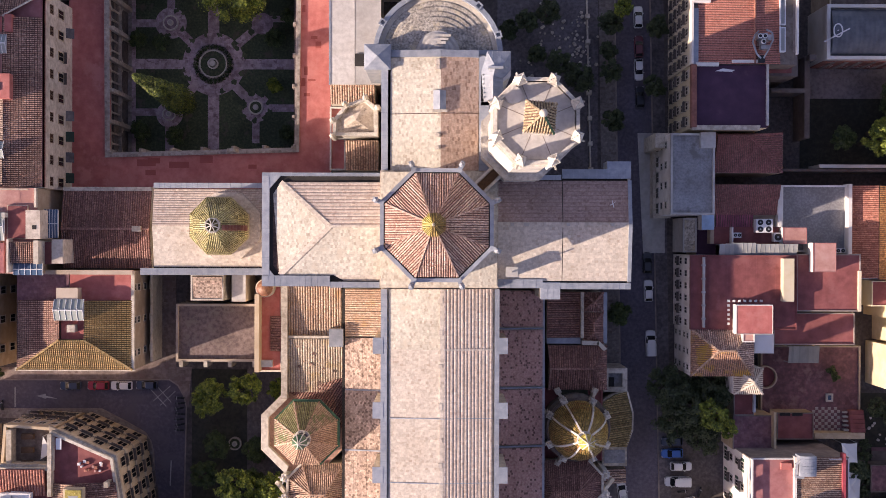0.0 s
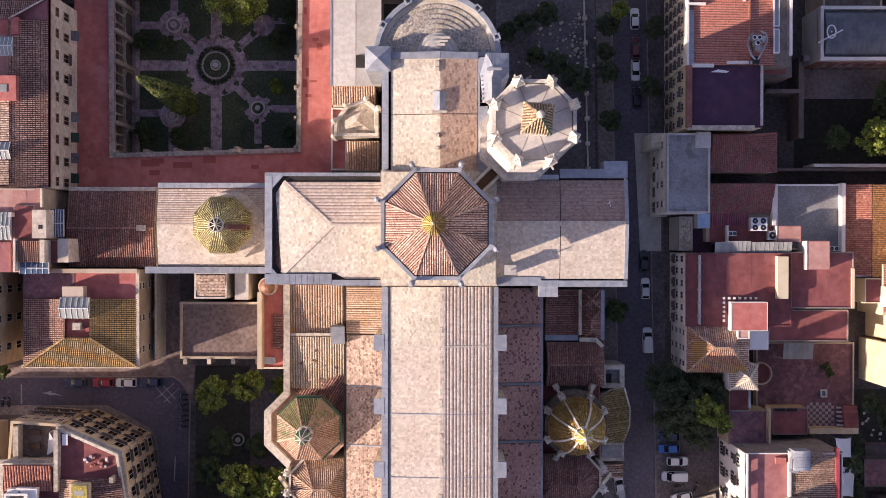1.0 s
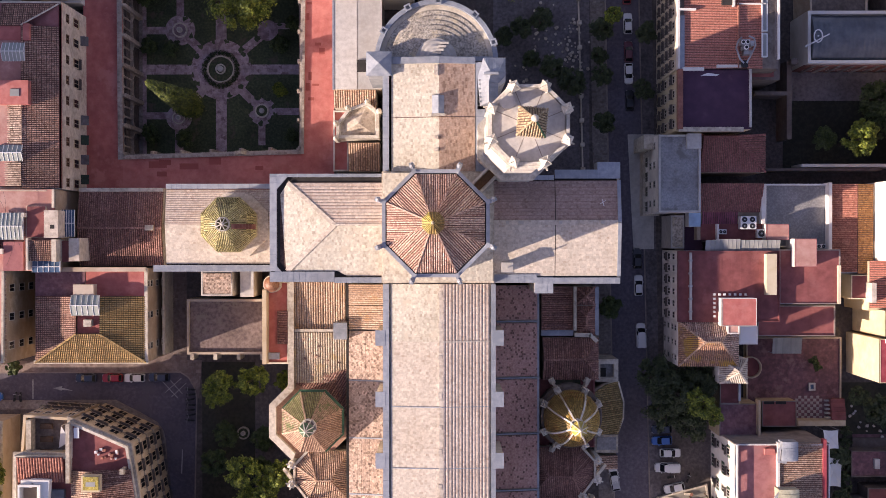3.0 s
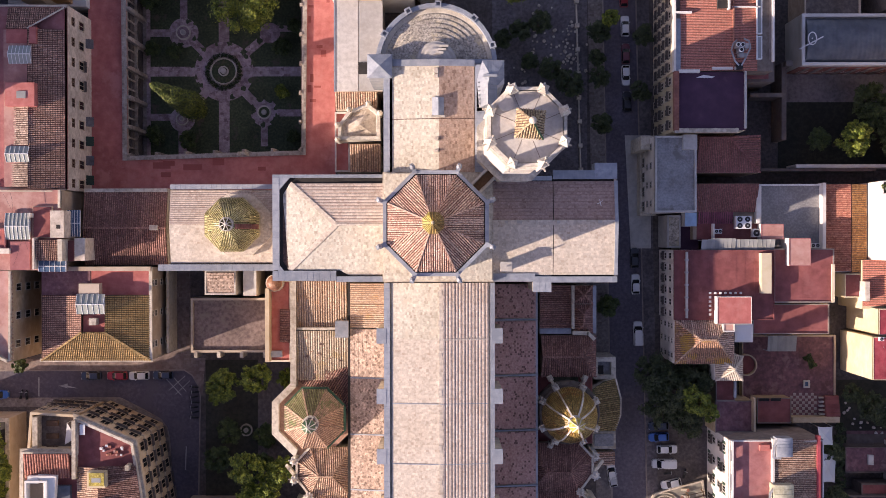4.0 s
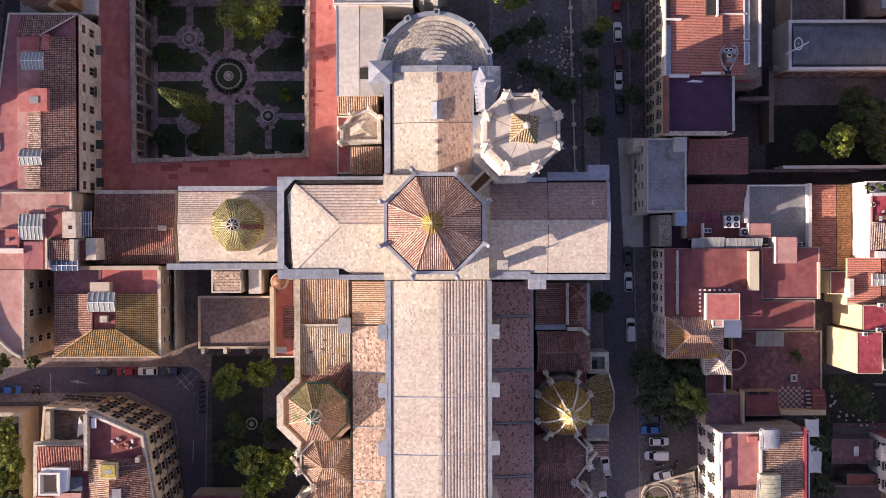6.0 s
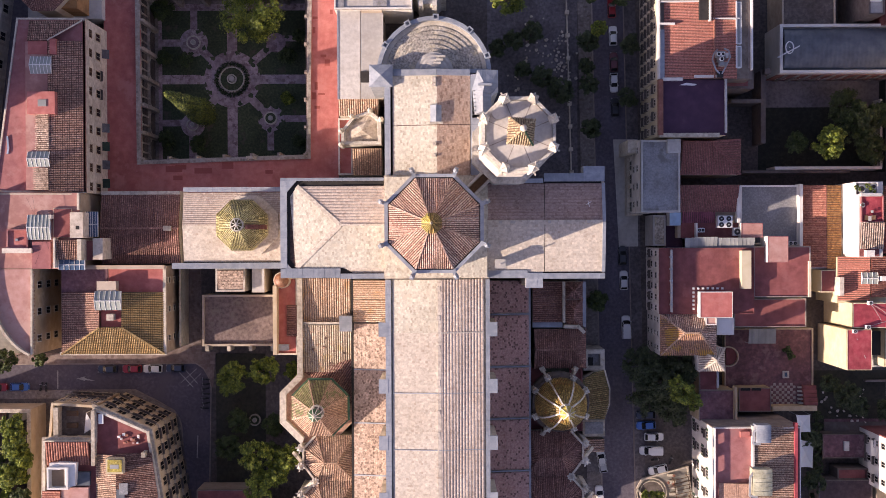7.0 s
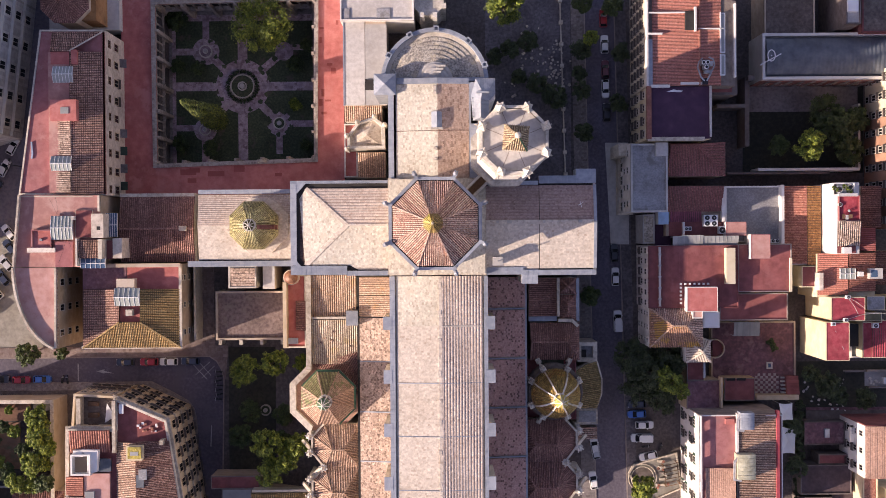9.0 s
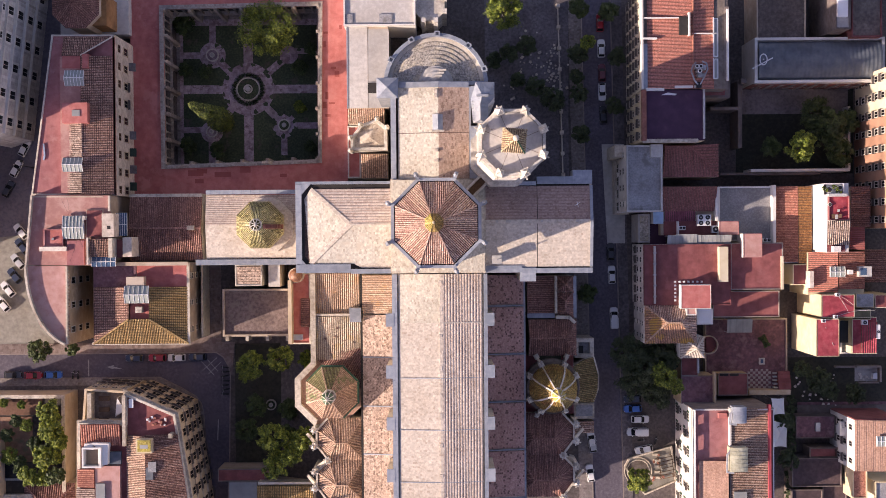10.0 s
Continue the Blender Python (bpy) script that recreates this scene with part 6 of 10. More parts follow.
low = house("low red roofed passage beside the chapel", rect(-20.99, -18.05, 13.29, 25.04), 8, WHITE_STONE)
deck(low, rect(-20.99, -18.05, 13.29, 25.04), 8, RED_FLOOR, 0.6, WHITE_STONE)

# long house along the cloister terrace
LZ = 15.0
L1 = [(-85.15, 44.86), (-71.38, 44.76), (-71.39, 9.54), (-90.04, 9.68)]
lh = house("long plaster house with brown tile slope and red roof decks", L1, LZ, ROUGH_PLASTER)
deck(lh, L1, LZ, ROSE_FLOOR, 0.35, STONE, 0.35)
lx0, lx1, ly0, ly1 = -78.39, -71.82, 9.67, 40.00
hx = -82.51
lyt = 44.22
flat_tiled(lh, lx0, lx1, ly0, ly1, LZ + 1.9, LZ + 0.4, DASH_TILE, "x", "slope", 0.36, 0.10)
tiled("roof_slope", [(hx, lyt, LZ + 0.4), (lx1, lyt, LZ + 0.4), (lx0, ly1, LZ + 1.9), (hx, ly1, LZ + 1.9)], DASH_TILE, lh, "slope", 0.36, 0.10)
part("hip_tiles", beam(bmesh.new(), (lx1, lyt, LZ + 0.5), (lx0, ly1, LZ + 2.0), 0.25, 0.2), CREAM_TILE, lh)
block("gutter", lh, (lx1 - 0.1, lx1 + 0.45, ly0, lyt), LZ, LZ + 0.35, MAROON, "dark red eaves gutter")
block("ridge_wall", lh, (-82.98, -78.27, 10.09, 39.79), LZ, LZ + 1.6, PINK_FLOOR)
block("stair_house", lh, (-82.10, -76.58, 25.18, 29.59), LZ, LZ + 3.2, RED_FLOOR, "red roofed stair house")
block("hatch", lh, (-79.91, -78.20, 26.62, 27.97), LZ + 3.2, LZ + 3.35, CLOUDED, "pale ribbed roof hatch")
block("roof_deck", lh, (-82.40, -78.08, 37.24, 40.21), LZ, LZ + 1.7, RED_FLOOR, "dark red lower deck")
block("stair_house", lh, (-77.79, -76.56, 37.15, 40.23), LZ, LZ + 2.4, RED_FLOOR)
skylight(lh, (-81.81, -77.63, 33.34, 36.77), LZ + 1.7, 1.0, 6)
skylight(lh, (-82.40, -78.09, 14.68, 17.75), LZ + 1.7, 1.0, 5)
flat_tiled(lh, *(-81.32, -78.23, 17.94, 25.34), LZ + 1.5, LZ + 2.0, SPECKLED_TILE, "x", "slope", 0.4, 0.1)
flat_tiled(lh, *(-81.80, -78.34, 10.04, 14.49), LZ + 1.5, LZ + 2.0, SPECKLED_TILE, "x", "slope", 0.4, 0.1)
pipe = thing("roof_pipe", "pale blue pipe lying on the pink roof deck", "pipe")
part("pipe", beam(beam(bmesh.new(), (-87.2, 21.0, LZ + 0.2), (-87.0, 18.4, LZ + 0.2), 0.34, 0.28), (-87.0, 18.4, LZ + 0.2), (-87.2, 17.4, LZ + 0.2), 0.34, 0.28), surface("pale blue plastic", [(0.30, 0.38, 0.50), (0.40, 0.48, 0.60)], 1.0, 0.3, rough=0.5), pipe)
# small paired windows above, tall framed ones below, with awnings over the terrace
AWNINGS = [surface("dark green awning cloth", [(0.015, 0.04, 0.03), (0.03, 0.06, 0.045)], 2.0, 0.3), surface("grey awning cloth", [(0.10, 0.09, 0.10), (0.15, 0.14, 0.15)], 2.0, 0.3)]
p, q = Vector(L1[2]), Vector(L1[1])
d = (q - p).normalized()
yaw = math.degrees(math.atan2(d.y, d.x))
out = Vector((d.y, -d.x))
for i in range(9):
    c = p + (q - p) * ((i + 0.35) / 9)
    for k in (-0.42, 0.42):
        e = c + d * k
        window(lh, e.x, e.y, 11.4, yaw, 0.5, 1.1, False, WOOD)
    window(lh, c.x, c.y, 5.6, yaw, 1.5, 2.7, i in (5, 6), OCHRE_PLASTER)
    if i in (0, 1, 2, 3, 7):
        m = AWNINGS[i % 2]
        a0, a1 = c + d * 0.1, c + d * 2.0
        lo0, lo1 = a0 + out * 1.3, a1 + out * 1.3
        mesh_object("awning", [(*a0, 4.2), (*a1, 4.2), (*lo1, 3.3), (*lo0, 3.3), (*a0, 4.12), (*a1, 4.12), (*lo1, 3.22), (*lo0, 3.22)], [(0, 1, 2, 3), (7, 6, 5, 4), (0, 4, 5, 1), (1, 5, 6, 2), (2, 6, 7, 3), (3, 7, 4, 0)], m, lh, "dark cloth awning over the terrace")

# house with pink decks and skylights, whose roof runs on into the curved corner house
HZ2 = 16.3


def edge_wall(parent, points, width, z0, z1, mat, name="parapet", label=""):
    """A wall along an open line of points, mitred at its bends."""
    pts = [Vector(q) for q in points]
    left, right = [], []
    for i, q in enumerate(pts):
        a = (q - pts[i - 1]).normalized() if i else (pts[1] - q).normalized()
        b = (pts[i + 1] - q).normalized() if i + 1 < len(pts) else a
        n = Vector((-a.y - b.y, a.x + b.x))
        n *= width / 2 / max(0.3, n.length ** 2 / 2)
        left.append(q + n)
        right.append(q - n)
    bm = bmesh.new()
    rows = [[bm.verts.new((v.x, v.y, z)) for v in line] for line, z in ((left, z0), (left, z1), (right, z1), (right, z0))]
    for i in range(len(pts) - 1):
        for a, b in zip(rows, rows[1:] + rows[:1]):
            bm.faces.new((a[i], b[i], b[i + 1], a[i + 1]))
    for i in (0, -1):
        bm.faces.new([r[i] for r in rows])
    bmesh.ops.recalc_face_normals(bm, faces=bm.faces)
    return part(name, bm, mat, parent, label)


L2 = [(-89.46, 9.61), (-72.3, 9.48), (-72.3, -5.84), (-90.88, -5.70)]
ph = house("house with pink roof decks, skylights and low sheds", L2, HZ2, PLASTER)
deck(ph, L2, HZ2, PINK_FLOOR)
edge_wall(ph, [(-89.26, 9.61), (-90.68, -5.72)], 0.4, HZ2 - 0.3, HZ2 + 1.15, STONE)
edge_wall(ph, [(-89.3, 9.3), (-73.9, 9.2)], 0.3, HZ2 - 0.3, HZ2 + 0.12, PLASTER, "kerb")
edge_wall(ph, [(-72.5, 9.4), (-72.5, 6.0)], 0.4, HZ2 - 0.3, HZ2 + 0.7, STONE)
skylight(ph, (-82.44, -77.90, 0.04, 5.07), HZ2 + 0.8, 0.8, 6)
# a sunken crimson room with raised edges
room = rect(-86.64, -82.45, -1.65, 2.17)
part("roof_deck", prism(bmesh.new(), inset(room, 0.2), HZ2, HZ2 + 0.8), RED_FLOOR, ph, "crimson raised deck")
part("parapet", rim(bmesh.new(), room, 0.25, HZ2, HZ2 + 1.2), ROSE_FLOOR, ph)
block("vent", ph, (-84.9, -84.4, -0.2, 0.3), HZ2 + 0.8, HZ2 + 1.2, METAL)
block("roof_deck", ph, (-81.68, -77.98, -5.76, -0.34), HZ2, HZ2 + 0.9, ROSE_FLOOR, "rose raised deck")
block("parapet", ph, (-87.49, -81.59, -2.63, -1.65), HZ2, HZ2 + 1.5, ROUGH_PLASTER, "pinkish plaster wall on the roof")
block("shed", ph, (-77.53, -73.86, 0.38, 6.38), HZ2 - 1.0, HZ2 + 0.5, PLASTER, "sunken plaster yard")
block("shed_roof", ph, (-77.37, -73.95, 0.49, 6.25), HZ2 + 0.5, HZ2 + 0.62, MAROON)
block("chimney", ph, (-77.9, -77.3, 4.2, 5.0), HZ2, HZ2 + 2.2, WHITE_STONE, "short white chimney")
block("wall", ph, (-73.58, -71.02, 0.36, 5.48), HZ2 - 4, HZ2 + 2.3, ROUGH_PLASTER, "plaster stair house")
block("window", ph, (-72.43, -71.70, 2.06, 2.79), HZ2 + 2.3, HZ2 + 2.34, DARK)
flat_tiled(ph, *(-76.65, -72.34, -3.93, -0.13), HZ2 + 1.4, HZ2 + 1.8, DASH_TILE, "y", "slope", 0.36, 0.12)
block("wall", ph, (-77.0, -76.66, -5.6, 0.3), HZ2, HZ2 + 2.2, ROUGH_PLASTER)
block("wall", ph, (-72.25, -71.39, -4.07, 0.10), HZ2 - 4, HZ2 + 2.2, STONE)
block("shed", ph, (-72.39, -70.15, -4.14, -0.16), 9, 15.2, MAROON)
block("shed", ph, (-69.72, -67.74, -4.00, 0.32), 9, 16.5, ROUGH_PLASTER, "plaster chimney stack")
for px, z in (((-71.76, -69.26, 0.58, 5.70), 14.4), ((-76.41, -71.21, -6.07, -3.97), HZ2 + 0.4)):
    skylight(ph, px, z, 0.3, 5, BLUE_GLASS, "glass_roof")
for a, b in (((-82.2, 8.6), (-77.6, -2.0)), ((-81.0, 9.0), (-80.6, 5.2)), ((-78.2, 2.6), (-80.4, -4.8))):
    wire = thing("cable", "thin dark cable slung across the pink roof", "cable", group="roof cables")
    bm = bmesh.new()
    for k in range(6):
        u, v = k / 6, (k + 1) / 6
        beam(bm, (a[0] + (b[0] - a[0]) * u, a[1] + (b[1] - a[1]) * u, HZ2 + 2.6 - 2.4 * u * (1 - u)), (a[0] + (b[0] - a[0]) * v, a[1] + (b[1] - a[1]) * v, HZ2 + 2.6 - 2.4 * v * (1 - v)), 0.03, 0.03)
    part("wire", bm, IRON, wire)
# curved corner house
curve = [(-81.88, -5.85), (-82.09, -23.31), (-85.52, -21.55), (-87.96, -19.06), (-89.65, -15.58), (-90.72, -11.25), (-91.02, -5.85)]
ch = house("corner house with a curved pink roof and pale parapet", curve, HZ2, OCHRE_PLASTER)
deck(ch, curve, HZ2, PINK_FLOOR)
# the curve of the street front, drawn finer than the walls
arc = [(-82.29, -23.1)]
for k in range(1, 13):
    u = k / 12
    b0, b1, b2, b3 = (1 - u) ** 3, 3 * u * (1 - u) ** 2, 3 * u * u * (1 - u), u ** 3
    arc.append((-82.29 * b0 - 87.0 * b1 - 90.6 * b2 - 90.82 * b3, -23.1 * b0 - 21.0 * b1 - 15.0 * b2 - 5.85 * b3))
edge_wall(ch, arc, 0.45, HZ2 - 0.5, HZ2 + 1.15, STONE)
edge_wall(ch, [(-82.1, -23.0), (-81.95, -5.85)], 0.4, HZ2 - 0.3, HZ2 + 0.55, STONE)
for k in range(22):
    block("roof_tile", ch, (-82.1, -81.55, -22.7 + k * 0.76, -22.25 + k * 0.76), HZ2 - 0.35, HZ2 - 0.1, BROWN_TILE)
facade(ch, (-82.08, -22.81), (-81.89, -6.38), [1.6, 6.4, 11.4], 3, 1.3, 2.3, (), STONE)

# square house with light well
q0, q1, q2, q3 = -77.61, -56.48, -23.49, -5.44
sq = house("square house with an ochre hipped roof, skylight and light well", rect(q0, q1, q2, q3), 11.8, PLASTER)
# One red deck in two colours: the purple western half stands for shade.
block("roof_deck", sq, (-77.61, -68.13, -10.82, -5.87), 11.7, 12.0, TERRACE_TILE, "dull purple roof deck")
block("roof_deck", sq, (-67.93, -56.49, -10.79, -5.84), 11.7, 12.0, RED_FLOOR, "red roof deck")
block("parapet", sq, (-77.82, -56.39, -6.06, -5.24), 11.5, 12.6, PLASTER)
block("eaves_board", sq, (-78.02, -56.16, -23.70, -23.08), 11.5, 12.0, STONE)
block("eaves_board", sq, (-56.79, -56.17, -23.15, -5.41), 11.5, 12.1, STONE)
w0, w1, w2, w3 = -69.29, -64.80, -17.85, -14.58
yt = -10.76
tiled("roof_slope", [(q0, q2, 12), (q1, q2, 12), (w1, w2, 14), (w0, w2, 14)], OCHRE_DASH, sq, "slope", 0.36, 0.10)
tiled("roof_slope", [(q1, q2, 12), (q1, yt, 12), (w1, yt, 14), (w1, w2, 14)], OCHRE_DASH, sq, "slope", 0.36, 0.10)
# The western slope has darker tiles in place of the neighbour's shadow on it.
tiled("roof_slope", [(q0, q2, 12), (w0, w2, 14), (w0, yt, 14), (q0, yt, 12)], DASH_TILE, sq, "slope", 0.36, 0.12)
bm = bmesh.new()
beam(bm, (q0, q2, 12.2), (w0, w2, 14.15), 0.35, 0.25)
beam(bm, (q1, q2, 12.2), (w1, w2, 14.15), 0.35, 0.25)
part("ridge_tiles", bm, OCHRE_TILE, sq)
block("light_well", sq, (w0, w1, w2, yt), 12.2, 13.0, RED_FLOOR, "red floored light well")
block("chimney", sq, (-67.66, -66.23, -16.42, -15.09), 13, 14.6, STONE)
skylight(sq, (-69.96, -64.69, -14.31, -10.45), 14.2, 1.0, 5)
block("shed", sq, (-69.70, -65.83, -10.50, -8.46), 12, 14.2, PLASTER)
facade(sq, (q1, q2), (q1, q3), [-1.0, 3.2, 7.4, 10.0], 3, 1.1, 1.5, (), STONE)
part("yard_wall", box(bmesh.new(), -55.39, -54.96, -5.19, -22.77, -4, 4), STONE, sq)

# low building with a grey roof terrace, and the red court beside it
low = house("low stone building with a grey roof terrace and battlements", rect(-50.28, -34.27, -22.65, -11.76), 4.3, STONE)
deck(low, rect(-50.28, -34.27, -22.65, -11.76), 4.3, DIRTY_DECK, 0.8, PLASTER, 0.45)
for i in range(4):
    x, y = (-49.6, -22.98)
    part("corbel", box(bmesh.new(), x + i * 4.6, x + i * 4.6 + 0.7, y - 0.7, y + 0.4, 0.6, 5.3), STONE, low)
h = house("small flat roofed house with a grey panelled top", rect(-46.55, -40.49, -10.89, -5.98), 9, WHITE_STONE)
deck(h, rect(-46.55, -40.49, -10.89, -5.98), 9, GREY_ROOF, 0.3, WHITE_STONE)
flat_tiled(h, *(-46.17, -40.74, -10.46, -6.49), 9.1, 9.5, SPECKLED_TILE, "y", "across", 0.6, 0.08, STEP)
h = house("narrow plaster stair wing beside the transept", rect(-39.21, -36.59, -11.14, -5.67), 8, PLASTER)
deck(h, rect(-39.21, -36.59, -11.14, -5.67), 8, CONCRETE)
red = house("red roof court below the transept", rect(-34.47, -29.74, -24.16, -8.08), 8, STONE)
deck(red, rect(-34.47, -29.74, -24.16, -8.08), 8, RED_FLOOR, 0.5, STONE, 0.3)
block("wall", red, (-34.4, -33.6, -23.9, -9.6), 8, 11.3, OCHRE_PLASTER, "tall ochre wall beside the red court")
flat_tiled(red, *(-31.90, -29.80, -20.28, -13.79), 8.5, 9.5, DARK_TILE, "x", "slope", 0.45, 0.15)
block("roof_box", red, (-33.77, -31.47, -23.21, -21.96), 8, 9, METAL)
cup = thing("cupola", "small copper brown stone cupola", "cupola")
bm = bmesh.new()
cc = (-32.68, -8.54)
for k in range(5):
    r0, r1 = 1.55 * math.cos(k * 0.3), 1.55 * math.cos((k + 1) * 0.3) if k < 4 else 0.25
    prism(bm, ring_points(*cc, r0, 16), 10.5 + 1.5 * math.sin(k * 0.3), 10.5 + 1.5 * math.sin((k + 1) * 0.3), ring_points(*cc, r1, 16))
part("shell", bm, surface("copper brown stone", [(0.22, 0.09, 0.05), (0.38, 0.18, 0.10), (0.48, 0.27, 0.16)], 1.5, 0.5, rough=0.5), cup)
part("base", prism(bmesh.new(), ring_points(*cc, 1.7, 16), 7.9, 10.6), STONE, cup)

# corner palace across the street
PZ = 18.5
PALACE_TILE = surface("red brown mottled roof tiles", [(0.17, 0.075, 0.055), (0.33, 0.175, 0.13), (0.50, 0.32, 0.25)], 4.0, 0.14, per_piece=0.16, stain_dark=0.7, brick=(0.36, 0.42), dark_at=0.72, dark_tile=0.55, cells=3.0)
PAL = [(-68.87, -33.44), (-57.99, -38.19), (-55.45, -53.85), (-53.73, -66.20), (-79.31, -66.01), (-79.02, -39.88), (-68.94, -39.96)]
pal = house("corner palace with ochre facades, iron balconies and a maroon roof terrace", PAL, PZ, OCHRE_PLASTER, "palace", "palace")
part("cornice", rim(bmesh.new(), inset(PAL, -0.5), 0.9, PZ - 0.6, PZ + 0.1), STONE, pal)
deck(pal, PAL, PZ, MAROON, 0.9, STONE, 0.5)
SILLS = [-2.6, 2.4, 7.4, 12.6]
facade(pal, PAL[2], PAL[1], SILLS, 5, 1.6, 2.6, (0, 1, 2, 3), OCHRE_PLASTER)
facade(pal, PAL[1], PAL[0], SILLS, 4, 1.6, 2.6, (1, 2, 3), OCHRE_PLASTER)
facade(pal, PAL[3], PAL[2], SILLS, 3, 1.6, 2.6, (0, 1, 2, 3), OCHRE_PLASTER)
for z in (1.6, 6.6, 11.8):
    edge_wall(pal, [PAL[3], PAL[2], PAL[1], PAL[0]], 0.5, z, z + 0.35, STONE, "string_course")
tx0, tx1, ty0, ty1 = -68.63, -55.69, -58.36, -42.69
# Western slope in paler tiles, which carry its sunlight as colour.
flat_tiled(pal, tx0, -64.21, ty0, ty1, PZ + 0.4, PZ + 2.0, BROWN_TILE, "x", "slope", 0.38, 0.13)
tiled("roof_slope", [(-55.3, -57.0, PZ + 0.95), (-57.45, -42.4, PZ + 0.95), (-64.21, -42.4, PZ + 2.0), (-64.21, -58.6, PZ + 2.0)], PALACE_TILE, pal, "slope", 0.36, 0.12, groove=MAROON_GROOVE)
tiled("roof_slope", [(-54.4, -65.6, PZ + 0.95), (-55.2, -57.3, PZ + 0.95), (-62.6, -58.8, PZ + 1.5), (-62.6, -65.6, PZ + 1.5)], TAN_TILE, pal, "slope", 0.36, 0.1)
block("roof_light", pal, (-64.1, -62.5, -52.0, -49.4), PZ + 1.5, PZ + 2.15, BARREL, "dark roof light")
block("stair_house", pal, (-65.82, -62.43, -46.08, -43.04), PZ, PZ + 3.4, CREAM_WALL, "cream stair house")
block("stair_roof", pal, (-65.40, -62.61, -45.68, -43.25), PZ + 3.4, PZ + 3.6, YELLOW_TILE)
block("roof_light", pal, (-64.9, -63.2, -45.0, -44.2), PZ + 3.6, PZ + 3.64, CLOUDED)
flat_tiled(pal, *(-78.27, -69.69, -44.75, -40.08), PZ + 0.9, PZ + 1.8, ORANGE_TILE, "y", "slope", 0.5, 0.16)
part("stair_house", rim(bmesh.new(), rect(-77.55, -73.42, -49.24, -44.85), 0.35, PZ, PZ + 3.0), WHITE_WALL, pal, "white open topped stair house")
block("stair_floor", pal, (-77.80, -74.12, -49.30, -45.38), PZ, PZ + 1.0, PLASTER)
block("wall", pal, (-77.20, -75.2, -45.44, -44.10), PZ, PZ + 2.4, WHITE_WALL)
part("lean_to", prism(bmesh.new(), [(-75.6, -43.95), (-71.9, -44.1), (-72.2, -48.6), (-74.2, -48.9), (-74.2, -45.3)], PZ + 1.0, PZ + 2.5), WHITE_WALL, pal, "white lean-to roof")
block("roof_deck", pal, (-72.69, -69.75, -48.87, -46.17), PZ, PZ + 0.9, BARREL, "dark grey tank")
block("roof_deck", pal, (-75.33, -69.93, -58.53, -49.19), PZ, PZ + 1.2, PINK_FLOOR, "pink upper deck")
flat_tiled(pal, *(-79.23, -75.43, -53.82, -49.89), PZ + 0.9, PZ + 1.4, ORANGE_TILE, "x", "slope", 0.42, 0.12)
flat_tiled(pal, *(-79.53, -75.36, -58.50, -54.07), PZ + 0.9, PZ + 1.3, SPECKLED_TILE, "x", "slope", 0.42, 0.12)
block("roof_light", pal, (-75.04, -73.08, -58.28, -52.89), PZ + 1.2, PZ + 1.7, CLOUDED, "pale ribbed roof light")
block("awning", pal, (-67.88, -66.90, -36.62, -34.66), PZ + 1.0, PZ + 1.1, WHITE_PAINT)
random.seed(5)
for i in range(14):
    x, y = (-63.89, -39.17)
    x, y = x + random.uniform(-0.5, 4.5), y - random.uniform(-0.8, 1.6)
    block("garden_chair", pal, (x, x + random.uniform(0.3, 0.5), y, y + random.uniform(0.3, 0.5)), PZ, PZ + random.uniform(0.4, 0.8), random.choice((WHITE_PAINT, PINK_FLOOR, ORANGE_TILE)))
W2 = [(-79.16, -33.12), (-70.16, -33.69), (-70.24, -40.71), (-79.75, -40.64)]
pal2 = house("terrace wing of the palace with arched openings", W2, 13, OCHRE_PLASTER, "palace wing", "palace_wing")
deck(pal2, W2, 13, BROWN_DECK, 1.2, OCHRE_PLASTER, 0.5)
block("gallery", pal2, (-78.31, -77.32, -40.07, -33.97), 13, 15.4, STONE)
for y in (-34.90, -37.34, -39.78):
    x = -76.18
    block("bench", pal2, (x, x + 2.2, y - 1.0, y), 13, 13.8, WOOD, "brown timber bench")
facade(pal2, W2[1], W2[0], [-2.6, 1.6, 5.6, 9.4], 4, 1.2, 2.1, (1, 2), STONE)
block("skylight_box", pal, (-63.57, -61.87, -50.39, -48.19), PZ + 1.2, PZ + 2.2, GREY_ROOF, "dark roof hatch")
block("parapet_wall", pal, (-69.24, -68.51, -44.84, -33.84), PZ, PZ + 1.6, STONE)
block("chimney", pal, (-59.02, -58.29, -43.02, -42.05), PZ, PZ + 2.6, STONE)
sail = thing("shade_sail", "white triangular shade sail over the terrace", "sail")
a, b, c = (-71.59, -35.01), (-72.01, -39.11), (-69.88, -37.89)
part("cloth", prism(bmesh.new(), [a, b, c], 15.5, 15.56), WHITE_PAINT, sail)
for q in (a, b, c):
    part("pole", box(bmesh.new(), q[0] - 0.05, q[0] + 0.05, q[1] - 0.05, q[1] + 0.05, 13, 15.6), METAL, sail)

# raised garden beside the palace
gar = thing("walled_garden", "raised walled garden with brown beds and shrubs", "garden", kind="structure")
G = rect(-109.25, -86.46, -59.07, -35.71)
part("terrace", prism(bmesh.new(), inset(G, 0.5), -4, 4.6), EARTH, gar)
part("wall", rim(bmesh.new(), G, 0.6, -4, 5.8), PLASTER, gar, "plaster garden wall with a pale coping")
part("coping", rim(bmesh.new(), inset(G, -0.1), 0.8, 5.8, 6.0), STONE, gar)
